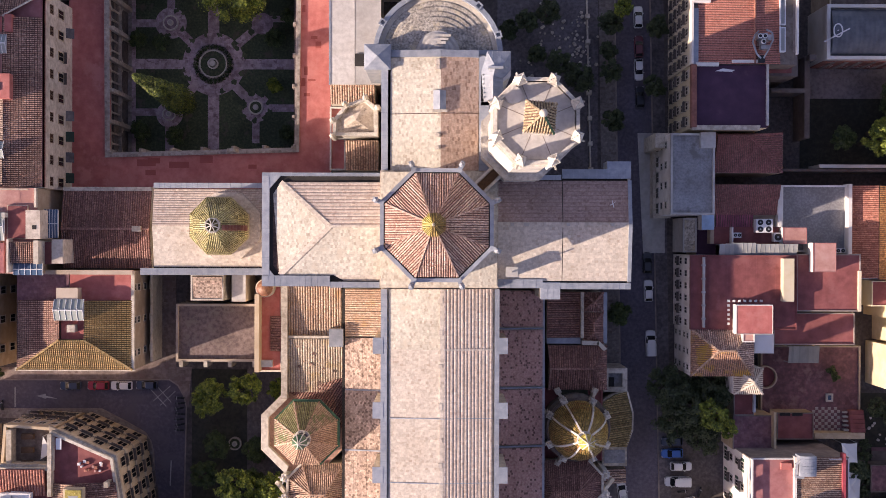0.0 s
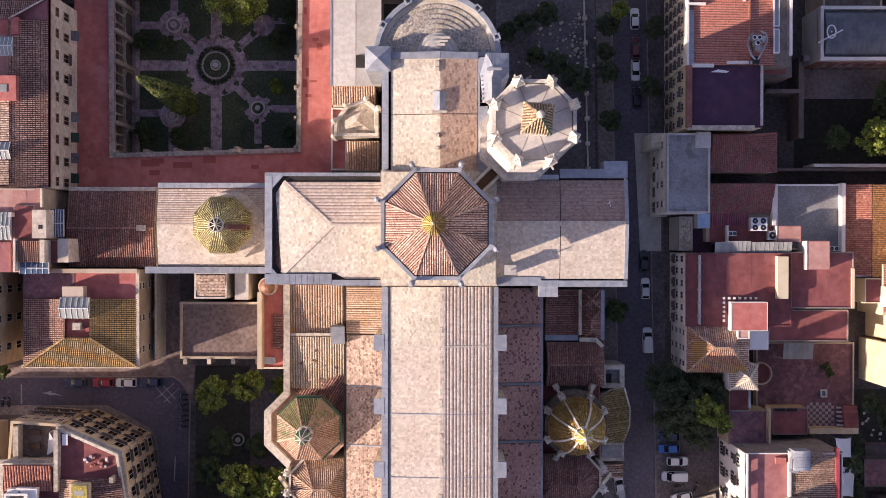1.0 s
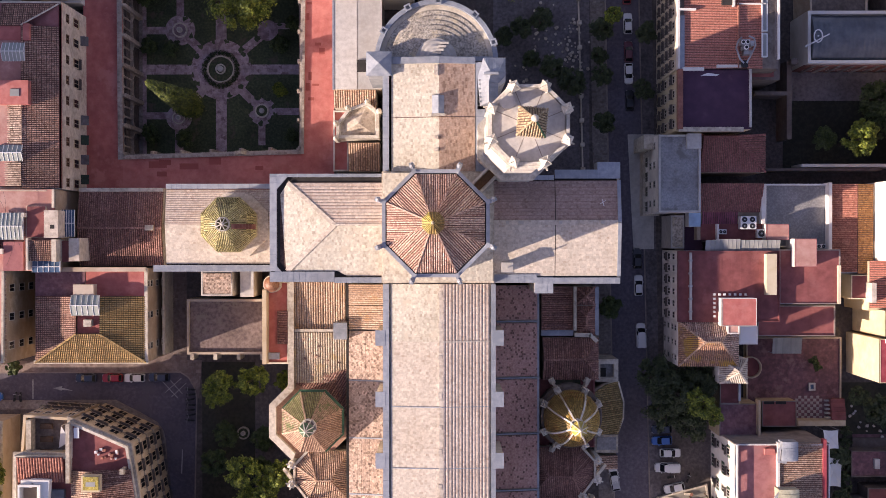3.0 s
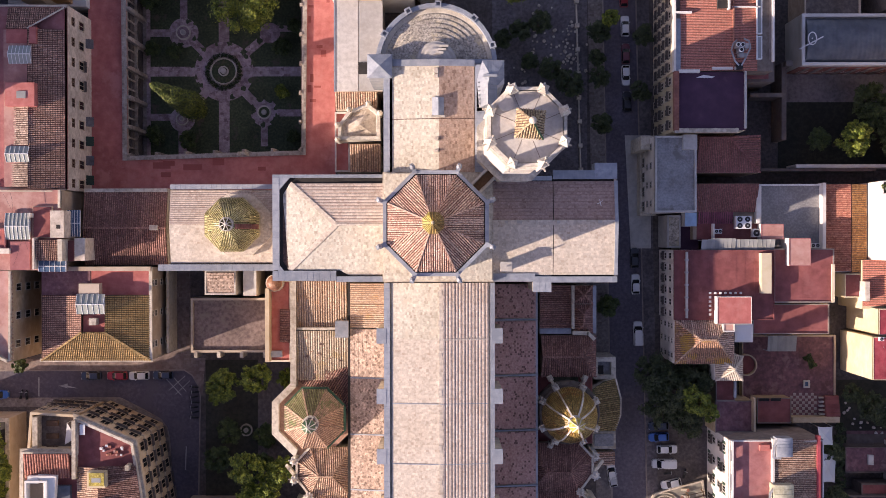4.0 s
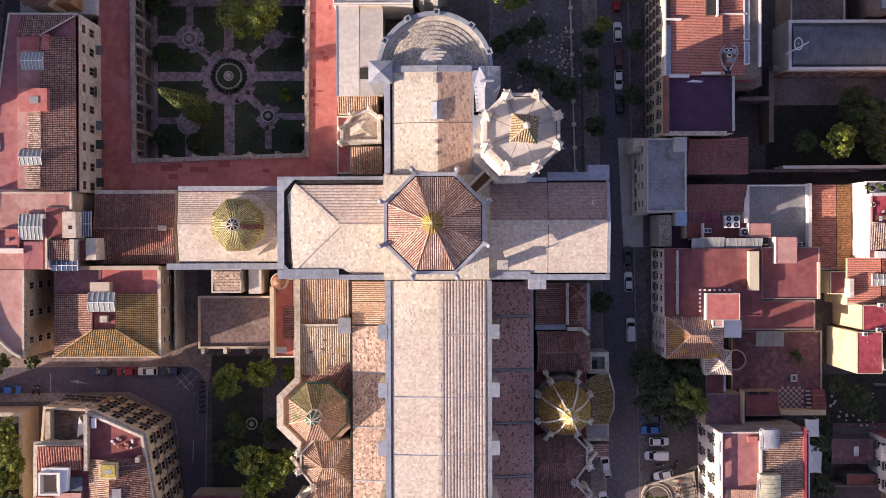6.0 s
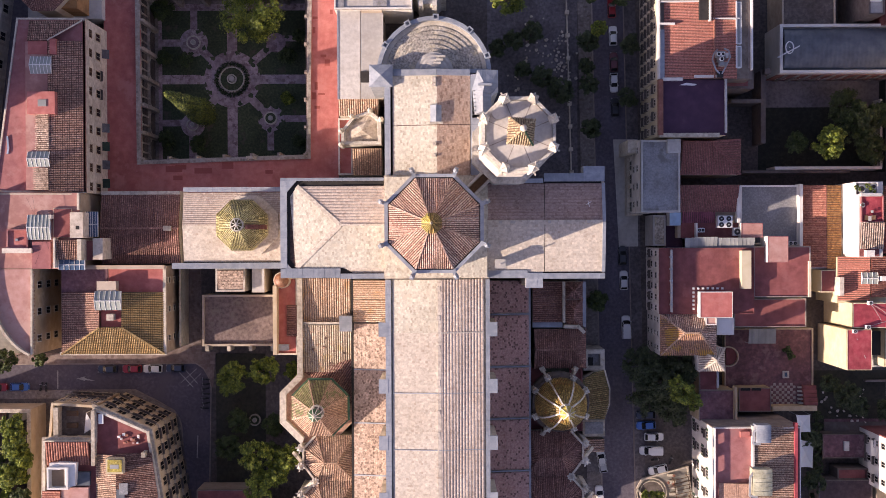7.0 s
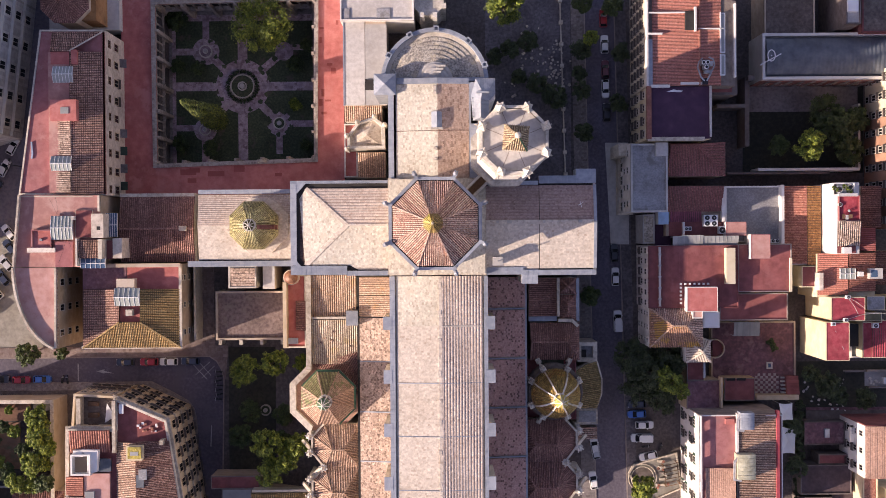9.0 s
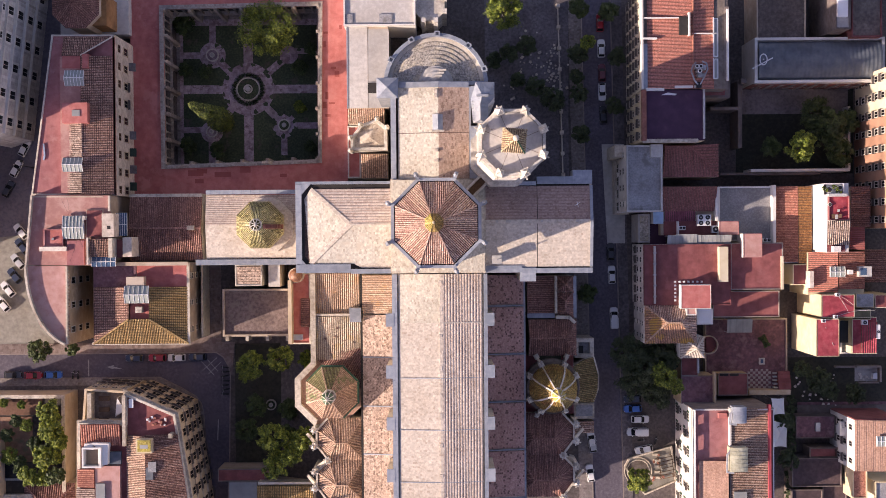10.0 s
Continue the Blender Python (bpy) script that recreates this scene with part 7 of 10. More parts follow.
block("paving", gar, (-109.61, -94.28, -51.17, -40.75), 4.5, 4.72, surface("orange brown soil", [(0.17, 0.085, 0.05), (0.26, 0.135, 0.08), (0.34, 0.20, 0.125)], 1.2, 0.3, stain_dark=0.65, patch=((0.13, 0.12, 0.06), 0.4, 0.56)), "orange brown garden soil")
block("bed", gar, (-109.52, -91.99, -40.37, -36.60), 4.5, 4.8, surface("brown earth bed", [(0.13, 0.06, 0.035), (0.20, 0.10, 0.06)], 2.0, 0.3))
block("pool", gar, (-109.53, -97.08, -54.98, -51.34), 4.5, 5.0, GLASS, "dark garden pool")
part("pool_rim", rim(bmesh.new(), rect(-109.79, -96.56, -55.37, -50.82), 0.5, 4.5, 5.1), GREY_ROOF, gar)
h = house("house with a red tile roof beside the palace", rect(-96.1, -84.4, -69.7, -56.05), 5.0, PLASTER)
hip_roof(h, *(-96.1, -84.4, -69.7, -56.05), 5.2, 7.4, DARK_TILE)

for px, z, mat in (((-51.87, -40.93, -56.14, -53.27), 4, MAROON), ((-49.61, -42.84, -70.26, -56.28), 3.4, CLOUDED)):
    h = house("low garden house with a flat roof", rect(*px), z, PLASTER)
    deck(h, rect(*px), z, mat, 0.3, GREY_PLASTER, 0.2)
h = house("low house with an ochre tile roof behind the garden", rect(-42.54, -29.69, -70.06, -56.65), 5, PLASTER)
flat_tiled(h, *(-42.54, -29.69, -70.06, -56.65), 5.2, 6.6, OCHRE_DASH, "y", "slope", 0.4, 0.13)
part("coping", box(bmesh.new(), *(-42.20, -29.18, -56.29, -55.78), 4, 6.9), STONE, h)

# seminary with a long windowed facade across the square
fz = 24.0
far = house("tall plaster seminary with rows of framed windows", [(-91.42, 64.46), (-96.18, 23.21), (-101.54, 21.64), (-105.0, 32.5), (-150.0, 32.5), (-150.0, 64.46)], fz, SEMINARY_WALL, "seminary", "seminary")
facade(far, (-96.18, 23.21), (-91.42, 64.46), [-1.0, 4.8, 10.6, 16.2], 7, 1.7, 2.9, (), FLAGS, e=0.5)
facade(far, (-96.18, 23.21), (-91.42, 64.46), [21.0], 7, 1.3, 1.3, (), FLAGS, e=0.35)
for z in (3.6, 9.4, 15.2, 20.2, 23.4):
    part("string_course", beam(bmesh.new(), (-96.0, 23.4, z), (-91.36, 64.4, z), 0.9, 0.4), FLAGS, far, "pale stone string course")
deck(far, [(-91.42, 64.46), (-96.18, 23.21), (-101.54, 21.64), (-105.0, 32.5), (-150.0, 32.5), (-150.0, 64.46)], fz, MAROON, 0.8, PLASTER)
# Unseen row, added west of view to cast its shadow on the square.
WEST_ROW = rect(-140, -112, -3.5, 32)
west = house("plain terraced houses across the square", WEST_ROW, 20, PLASTER)
deck(west, WEST_ROW, 20, MAROON, 0.5, PLASTER)
facade(west, (-112, -3.5), (-112, 32), [-2.0, 2.4, 6.8, 11.2, 15.6], 9, 1.2, 2.0, (1, 2), STONE)
# A second unseen block, put here to keep sun off the garden's corner.
west = house("low plain houses beside the walled garden", [(-130, -46.00), (-100.6, -46.00), (-100.6, -72.33), (-130, -72.33)], 8.6, PLASTER)
deck(west, [(-130, -46.00), (-100.6, -46.00), (-100.6, -72.33), (-130, -72.33)], 8.6, MAROON, 0.4, PLASTER)
tur = thing("octagon_pavilion", "octagonal brown tiled pavilion with an ochre lean-to", "pavilion")
oc = (-80.28, 51.67)
walls(tur, ring_points(*oc, 5.2, 8, 22.5), 13.8, PLASTER)
ring = ring_points(*oc, 5.6, 8, 22.5)
for i in range(8):
    tiled("roof_slope", [(*ring[i], 13.8), (*ring[(i + 1) % 8], 13.8), (*oc, 16.5)], DARK_TILE, tur, "slope", 0.45, 0.14)
block("lean_to", tur, (-77.60, -74.33, 47.59, 54.35), -4, 11, surface("ochre wall", [(0.35, 0.17, 0.06), (0.46, 0.24, 0.10)], 1.0, 0.2), "ochre walled lean-to")
block("court_wall", tur, (-87.35, -71.66, 47.06, 62.57), -4, 3, CONCRETE)

# ---- east town ----
# apartment house with orange roof
r0, r1, r2, r3 = 43.83, 62.02, 31.31, 53.42
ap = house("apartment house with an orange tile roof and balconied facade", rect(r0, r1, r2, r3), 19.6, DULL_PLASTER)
rm = 54.34
flat_tiled(ap, r0 + 0.8, rm, r2, r3, 19.8, 20.6, ORANGE_DASH, "x", "slope", 0.3, 0.045)
flat_tiled(ap, rm, 58.98, r2, r3, 20.6, 20.0, ORANGE_DASH, "x", "slope", 0.3, 0.045)
block("ridge_wall", ap, (rm - 0.12, rm + 0.12, r2, r3), 20.2, 21.0, ORANGE_TILE)
block("parapet", ap, (r0 - 0.5, r0 - 0.15, r2, r3), 19, 20.7, WHITE_WALL, "white parapet")
block("gutter", ap, (r0 - 0.15, r0 + 0.8, r2, 41.06), 19.5, 20.2, LEAD)
block("roof_deck", ap, (59.0, 61.5, r2 + 0.1, r3 - 0.1), 19.5, 19.72, BROWN_DECK, "brown floored narrow terrace")
for ya, yb in ((33.4, 37.7), (38.1, 46.4)):
    rl = block("roof_light", ap, (58.75, 59.75, ya, yb), 19.7, 20.6, WHITE_PAINT, "white framed roof light")
    part("pane", box(bmesh.new(), 58.95, 59.55, ya + 0.2, yb - 0.2, 20.6, 20.64), CLOUDED, rl)
    part("edge", box(bmesh.new(), 58.6, 58.8, ya - 0.1, yb + 0.1, 20.6, 20.9), WHITE_PAINT, rl)
block("parapet", ap, (61.7, 62.04, 33.01, 48.36), 19, 20.6, WHITE_WALL)
block("terrace_edge", ap, (61.3, 62.27, 33.45, 49.01), 19.3, 19.74, GREY_PLASTER)
block("party_wall", ap, (43.65, 46.61, 41.95, 42.3), 19.8, 20.8, WHITE_WALL)
# A solid black block stands for the shade inside the shaft.
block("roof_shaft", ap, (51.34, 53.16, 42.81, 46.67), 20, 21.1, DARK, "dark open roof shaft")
block("shaft_wall", ap, (53.2, 53.55, 42.52, 47.5), 20, 21.6, WHITE_WALL)
block("party_wall", ap, (43.84, 51.72, 46.4, 46.65), 19.8, 20.7, WHITE_WALL)
block("party_wall", ap, (54.12, 59.33, 43.0, 43.2), 19.8, 20.9, WHITE_WALL)
facade(ap, (r0 - 0.5, r3), (r0 - 0.5, r2), [0.8, 4.6, 8.4, 12.2, 15.8], 9, 1.1, 2.0, (1, 2, 3, 4), STONE)
block("side_wall", ap, (r0 - 0.5, r0, r2, r3), -0.3, 19, CREAM_WALL)

pu0, pu1, pu2, pu3 = 43.51, 56.96, 20.23, 31.30
pu = house("apartment house with a dark purple flat roof", rect(pu0, pu1, pu2, pu3 - 0.1), 19.6, CREAM_WALL)
deck(pu, rect(pu0, pu1, pu2, pu3 - 0.1), 19.7, PURPLE, 0.0)
block("parapet", pu, (pu0 - 0.1, pu0 + 0.8, pu2, pu3 - 0.1), 19, 20.5, surface("brick red coping", [(0.28, 0.10, 0.07), (0.36, 0.15, 0.11)], 2.0, 0.3), "brick red parapet")
block("parapet", pu, (56.57, 56.97, 20.61, 31.27), 19, 20.3, CONCRETE)
block("parapet", pu, (44.21, 48.16, 30.94, 31.53), 19.5, 20.5, WHITE_WALL)
block("parapet", pu, (50.42, 56.05, 31.46, 31.95), 19.5, 20.9, WHITE_WALL)
block("parapet", pu, (43.63, 55.50, 19.83, 20.62), 19, 20.2, STONE)
sheet = thing("plastic_sheet", "white plastic sheet lying on the purple roof", "sheet")
part("sheet", prism(bmesh.new(), [(47.64, 30.11), (49.02, 30.60), (51.10, 30.31), (50.61, 30.02)], 19.76, 19.8), WHITE_PAINT, sheet)
facade(pu, (pu0 - 0.1, pu3 - 0.1), (pu0 - 0.1, pu2), [0.8, 4.6, 8.4, 12.2, 15.8], 4, 1.2, 1.9, (1, 2, 4), STONE)

# ventilation tower on the roof
vt = thing("ventilation_unit", "galvanised ventilation unit with bent ducts on the roof", "ventilation")
vx, vy = (55.35, 34.81)
VS = 0.78
part("mount", box(bmesh.new(), vx - 0.5, vx + 0.6, vy - 3.4, vy - 2.2, 20.2, 21.5), IRON, vt, "dark plinth under the ducts")
for dx0, dx1, dy0, dy1, z0, z1 in ((-1.3, 0.9, 0.6, 1.9, 20.4, 22.6), (-0.7, 0.7, -0.5, 0.6, 20.4, 22.2), (-0.4, 1.5, -1.5, -0.6, 20.4, 22.0), (0.9, 1.6, 0.3, 1.5, 20.4, 22.9)):
    part("casing", box(bmesh.new(), vx + dx0 * VS, vx + dx1 * VS, vy + dy0 * VS, vy + dy1 * VS, z0, z1), METAL, vt)
for fx_, fy_ in ((-0.75, 1.25), (0.3, 1.25), (0.0, 0.05)):
    f = part("fan_ring", rim(bmesh.new(), ring_points(vx + fx_ * VS, vy + fy_ * VS, 0.4, 14), 0.1, 22.2, 22.75), WHITE_PAINT, vt)
    part("fan", prism(bmesh.new(), ring_points(vx + fx_ * VS, vy + fy_ * VS, 0.31, 14), 22.2, 22.66), IRON, f)
for a, b in (((-1.9, 1.2, 22.4), (-2.3, 0.0, 22.2)), ((-2.3, 0.0, 22.2), (-1.2, -1.9, 21.6)), ((-1.2, -1.9, 21.6), (-0.2, -2.7, 21.4)), ((1.8, 1.6, 22.6), (2.2, 0.4, 22.3)), ((2.2, 0.4, 22.3), (1.2, -1.5, 21.7)), ((1.2, -1.5, 21.7), (0.4, -2.7, 21.4)), ((-1.9, 1.2, 22.4), (-1.0, 1.9, 22.4)), ((1.8, 1.6, 22.6), (0.6, 2.1, 22.4))):
    part("duct", beam(bmesh.new(), (vx + a[0] * VS, vy + a[1], a[2]), (vx + b[0] * VS, vy + b[1], b[2]), 0.26, 0.28), METAL, vt)

# courtyard walls behind
cw = thing("courtyard_wall", "tan courtyard walls between the houses", "wall", kind="structure")
for px, z in (((67.51, 68.46, 19.62, 34.90), 7), ((61.28, 67.61, 28.15, 28.89), 7), ((63.76, 86.57, 13.48, 14.01), 6), ((67.76, 69.02, 33.94, 34.99), 9)):
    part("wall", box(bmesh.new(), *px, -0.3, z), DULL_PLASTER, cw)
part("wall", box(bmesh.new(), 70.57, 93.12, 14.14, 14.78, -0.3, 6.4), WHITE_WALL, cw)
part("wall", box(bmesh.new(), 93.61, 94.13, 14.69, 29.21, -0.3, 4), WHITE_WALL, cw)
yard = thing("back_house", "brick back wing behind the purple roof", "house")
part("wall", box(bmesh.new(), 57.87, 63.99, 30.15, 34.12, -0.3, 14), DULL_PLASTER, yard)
part("roof_deck", box(bmesh.new(), 57.67, 62.76, 30.66, 33.71, 14, 14.3), MAROON, yard)

# hall with barrel roof
b0, b1, b2, b3 = 70.30, 99.31, 33.75, 43.82
bh = house("hall with a grey green barrel roof and white parapet", rect(b0, b1, b2, b3), 9.5, WHITE_WALL)
part("parapet", rim(bmesh.new(), rect(b0, b1, b2, b3), 0.6, 9, 11), WHITE_WALL, bh)
part("facade_band", box(bmesh.new(), b0, b1, b2 - 0.12, b2, 0.6, 8.6), surface("red brick band", [(0.24, 0.08, 0.055), (0.34, 0.13, 0.09)], 3.0, 0.3), bh)
verts, faces = [], []
n = 18
bmid, bw = (b2 + b3) / 2, (b3 - b2) / 2 - 0.8
cols = 60
for i in range(cols + 1):
    x = b0 + 0.8 + (b1 - b0 - 1.6) * i / cols
    lift = 0.06 if i % 2 else 0.0
    for k in range(n + 1):
        a = math.pi * k / n
        verts.append((x, bmid - bw * math.cos(a), 9.8 + 2.2 * math.sin(a) + lift))
for i in range(cols):
    for k in range(n):
        q = i * (n + 1) + k
        faces.append((q, q + n + 1, q + n + 2, q + 1))
for i in (0, cols):
    faces.append(tuple(range(i * (n + 1), (i + 1) * (n + 1))))
mesh_object("barrel_roof", verts, faces, BARREL, bh)
facade(bh, (b0 + 1, b2), (b1 - 1, b2), [2.4], 9, 1.6, 1.8, (), WHITE_STONE)
for i in range(11):
    x = b0 + 2 + i * (b1 - b0 - 4) / 10
    part("pilaster", box(bmesh.new(), x - 0.35, x + 0.35, b2 - 0.3, b2 - 0.13, -0.2, 8.6), GREY_PLASTER, bh)
dish = thing("roof_fan", "white ring and arm of an aerial on the barrel roof", "aerial")
dx, dy = (71.88, 38.77)
part("ring", rim(bmesh.new(), ring_points(dx, dy, 0.9, 20, 0, 1.3), 0.2, 12.1, 12.3), WHITE_PAINT, dish)
part("arm", beam(bmesh.new(), (dx - 2.4, dy - 2, 11.8), (dx + 2.0, dy + 0.3, 12.5), 0.25, 0.25), WHITE_PAINT, dish)
part("mast", box(bmesh.new(), dx - 0.1, dx + 0.1, dy - 0.1, dy + 0.1, 11.3, 12.4), WHITE_PAINT, dish)
for label, px, z, wall, mat in (
    ("flat grey roofed workshop beside the barrel hall", (70.88, 81.89, 43.56, 57.45), 10, PLASTER, BROWN_DECK),
    ("house with a grey roof and raised light well", (91.04, 97.79, 43.40, 56.62), 13, MAROON, BROWN_DECK),
    ("white walled house beside the dark court", (86.13, 89.33, 44.46, 58.20), 17, DULL_PLASTER, CONCRETE),
):
    h = house(label, rect(*px), z, wall)
    deck(h, rect(*px), z, mat, 0.5, wall)
block("light_well", h, (86.27, 88.47, 46.96, 53.07), 17, 18.2, WHITE_PAINT)

# gallery house with grey roof on the street
g0, g1, g2, g3 = 40.52, 48.35, 5.06, 19.52
gh = house("stone house with a grey gravel roof and arched gallery", rect(g0, g1, g2, g3), 16.4, PALE_PLASTER)
deck(gh, rect(g0, g1, g2, g3), 16.4, GREY_ROOF, 0.7, CONCRETE, 0.35)
block("stair_house", gh, (45.70, 48.31, 16.87, 19.68), 16, 17.8, CONCRETE)
facade(gh, (g0, g3), (g0, g2), [8.2, 12.2], 4, 1.1, 1.6, (), WHITE_STONE)
facade(gh, (g0, g3), (g0, g2), [3.6], 5, 1.8, 2.8, (), WHITE_STONE)
part("gallery", box(bmesh.new(), 39.97, 43.29, 4.73, 19.50, -0.2, 3.6), STONE, gh)
part("stair_tower", box(bmesh.new(), 38.73, 41.82, 17.32, 20.00, -0.2, 12), STONE, gh)
rb = (49.27, 61.41, 12.71, 19.84)
h = house("house with a red brown hipped roof", rect(*rb), 13.6, PLASTER)
hip_roof(h, *rb, 13.6, 15.0, MAROON_TILE, ((rb[0] + 0.3, (rb[2] + rb[3]) / 2 + 3), (rb[0] + 6, (rb[2] + rb[3]) / 2 + 3)), 0.34, 0.08)

# row south of the alley
ro = (49.00, 61.04, 5.16, 10.57)
h = house("house with a ribbed red brown roof and terrace machines", rect(49.02, 61.06, -0.14, 10.57), 11.2, PLASTER)
flat_tiled(h, *ro, 12.0, 14.2, MAROON_TILE, "y", "slope", 0.34, 0.09)
flat_tiled(h, *(49.88, 56.65, 2.93, 5.39), 11.4, 12.0, VIOLET, "y", "slope", 0.42, 0.1)
block("roof_deck", h, (49.67, 61.86, -0.14, 2.96), 11.0, 11.4, MAROON)
block("wall", h, (60.84, 61.46, 2.94, 10.48), 10, 13.2, WHITE_WALL, "white party wall")
block("wall", h, (52.46, 52.76, 0.05, 2.92), 11, 13, WHITE_WALL)


def fan_unit(x0, x1, y0, y1, z, z1, nx, ny, label):
    u = thing("air_conditioner", label, "air conditioner", group="roof air conditioners")
    part("casing", box(bmesh.new(), x0, x1, y0, y1, z, z1), WHITE_PAINT, u)
    for i in range(nx):
        for j in range(ny):
            cx, cy = x0 + (x1 - x0) * (i + 0.5) / nx, y0 + (y1 - y0) * (j + 0.5) / ny
            r = 0.42 * min((x1 - x0) / nx, (y1 - y0) / ny)
            f = part("fan_grille", prism(bmesh.new(), ring_points(cx, cy, r, 16), z1, z1 + 0.04), IRON, u, "round black fan grille")
            part("hub", prism(bmesh.new(), ring_points(cx, cy, r * 0.3, 10), z1 + 0.04, z1 + 0.08), METAL, f)


fan_unit(*(56.86, 59.83, 1.92, 4.38), 11.4, 13.2, 2, 2, "large white air conditioner with four round fans")
fan_unit(*(52.87, 54.31, 0.98, 1.91), 11.4, 12.6, 2, 1, "small white air conditioner with two round fans")
fan_unit(*(60.16, 61.71, 0.28, 1.93), 11.4, 12.8, 1, 1, "white boxy air conditioner on the terrace")
box_h = house("little house with a bright blue flat roof", rect(47.24, 49.51, 2.41, 5.09), 12, CONCRETE)
deck(box_h, rect(47.24, 49.51, 2.41, 5.09), 12, surface("sky blue roof sheet", [(0.30, 0.46, 0.62), (0.36, 0.52, 0.68)], 0.5, 0.2, rough=0.5))
box_h = house("narrow lean-to with a weathered grey roof", rect(44.40, 47.01, -1.75, 4.63), 9, CONCRETE)
deck(box_h, rect(44.40, 47.01, -1.75, 4.63), 9, STONE_OLD, 0.2, CONCRETE)
box_h = house("flat dark roofed link between the houses", rect(47.01, 50.67, -2.26, 5.06), 8.5, PLASTER)
deck(box_h, rect(47.01, 50.67, -2.26, 5.06), 8.5, PURPLE)

# translucent awning
aw = thing("awning", "long ribbed translucent awning on a metal frame", "awning")
for i, px in enumerate(((49.84, 51.77, -2.60, -0.15), (51.72, 56.40, -2.59, 0.06), (56.45, 63.99, -2.37, -0.13))):
    tiled("sheet", [(px[0], px[2], 14.2 - 0.1 * i), (px[1], px[2], 14.2 - 0.1 * i), (px[1], px[3], 14.9 - 0.1 * i), (px[0], px[3], 14.9 - 0.1 * i)], CLOUDED, aw, "slope", 0.8, 0.06, SEAM, 0.06)
    for x in (px[0] + 0.2, px[1] - 0.2):
        for y in (px[2] + 0.2, px[3] - 0.2):
            part("post", box(bmesh.new(), x - 0.06, x + 0.06, y - 0.06, y + 0.06, 11, 14.2), METAL, aw)

# grey terrace
te = rect(61.87, 74.24, -1.55, 10.61)
h = house("house with a grey roof terrace and white parapet", te, 10.8, WHITE_WALL)
deck(h, te, 10.8, GREY_GRAVEL, 0.9, WHITE_WALL, 0.3)
fan_unit(*(71.65, 73.40, -1.74, -0.92), 10.9, 12.2, 2, 1, "white double air conditioner on the grey terrace")
for px, z in (((61.48, 65.77, -0.12, 2.84), 14), ((66.14, 70.18, -5.15, 0.10), 16.5)):
    h = house("pink roofed stair house with white wall", rect(*px), z, WHITE_WALL)
    deck(h, rect(*px), z, PINK_FLOOR, 0.1, ROSE_FLOOR, 0.12)
h = house("house with two narrow orange tile roofs", rect(74.53, 82.71, -6.56, 10.55), 11.6, WHITE_WALL)
oy = 74.53, 79.19, -6.30, 10.57
flat_tiled(h, *(74.53, 79.19, -6.30, 10.57), 11.6, 12.8, ORANGE_TILE, "x", "slope", 0.36, 0.09)
flat_tiled(h, *(79.31, 82.58, -6.58, 10.54), 12.8, 11.8, AMBER_TILE, "x", "slope", 0.36, 0.09)
block("party_wall", h, (73.67, 74.30, -1.99, 10.80), 10, 13, WHITE_WALL)
tall = house("tall white walled house with red roof terrace", rect(82.88, 87.61, -4.08, 10.83), 20.6, WHITE_WALL)
deck(tall, rect(81.93, 86.42, 8.18, 10.72), 20.4, BROWN_DECK, 0.9, WHITE_WALL, 0.2)
deck(tall, rect(83.13, 87.62, 2.83, 8.05), 20.8, CRIMSON, 0.4, ROSE_FLOOR, 0.2)
flat_tiled(tall, *(82.99, 87.72, -2.50, 2.71), 20.8, 21.6, SPECKLED_TILE, "y", "slope", 0.42, 0.16)
block("lintel", tall, (82.79, 86.78, 7.89, 8.50), 20, 22.2, CONCRETE, "grey beam over the terrace door")
block("stair_house", tall, (82.98, 86.86, -3.96, -2.38), 19, 20.7, MAROON)
block("chimney", tall, (83.84, 85.41, -3.94, -2.73), 20, 22.2, WHITE_WALL)
for x, y, rr in ((*(83.21, 9.37), 0.75), (*(85.63, 9.84), 0.5), (*(83.46, 6.22), 0.45)):
    urn = thing("planter", "round white planter on the roof terrace", "planter", group="roof terrace planters")
    part("pot", prism(bmesh.new(), ring_points(x, y, rr * 0.7, 14), 20.4, 21.2, ring_points(x, y, rr, 14)), WHITE_PAINT, urn)
    part("soil", prism(bmesh.new(), ring_points(x, y, rr * 0.8, 14), 21.1, 21.23), EARTH, urn)
for i, px in enumerate(((83.71, 84.32, 3.20, 4.17), (84.44, 85.04, 3.07, 4.04), (85.17, 85.89, 3.31, 4.16), (84.93, 85.41, 4.64, 5.13))):
    ch = thing("garden_table", "small weathered terrace table", "table", group="roof terrace tables")
    part("top", box(bmesh.new(), *px, 21.45, 21.5), CONCRETE if i % 2 else WOOD, ch)
    for x in (px[0] + 0.08, px[1] - 0.08):
        for y in (px[2] + 0.08, px[3] - 0.08):
            part("leg", box(bmesh.new(), x - 0.03, x + 0.03, y - 0.03, y + 0.03, 20.86, 21.45), IRON, ch)
for px, z, mat in (((91.28, 95.31, 1.39, 10.44), 12, DARK_TILE), ((90.64, 93.65, -3.63, 1.39), 13, MAROON), ((95.02, 99.59, -11.07, -3.70), 10, DARK_TILE)):
    h = house("low back house with a dark roof", rect(*px), z - 0.3, PLASTER)
    flat_tiled(h, *px, z, z + 0.8, mat, "x", "slope", 0.42, 0.12)
h = house("house with two bright orange tile roofs", rect(81.26, 93.75, -13.58, -4.20), 13, CREAM_WALL)
flat_tiled(h, *(81.39, 87.51, -13.05, -4.06), 13.2, 14.4, ORANGE_DASH, "x", "slope", 0.42, 0.09)
flat_tiled(h, *(87.76, 93.75, -12.35, -3.98), 14.4, 13.4, ORANGE_TILE, "x", "slope", 0.42, 0.09)
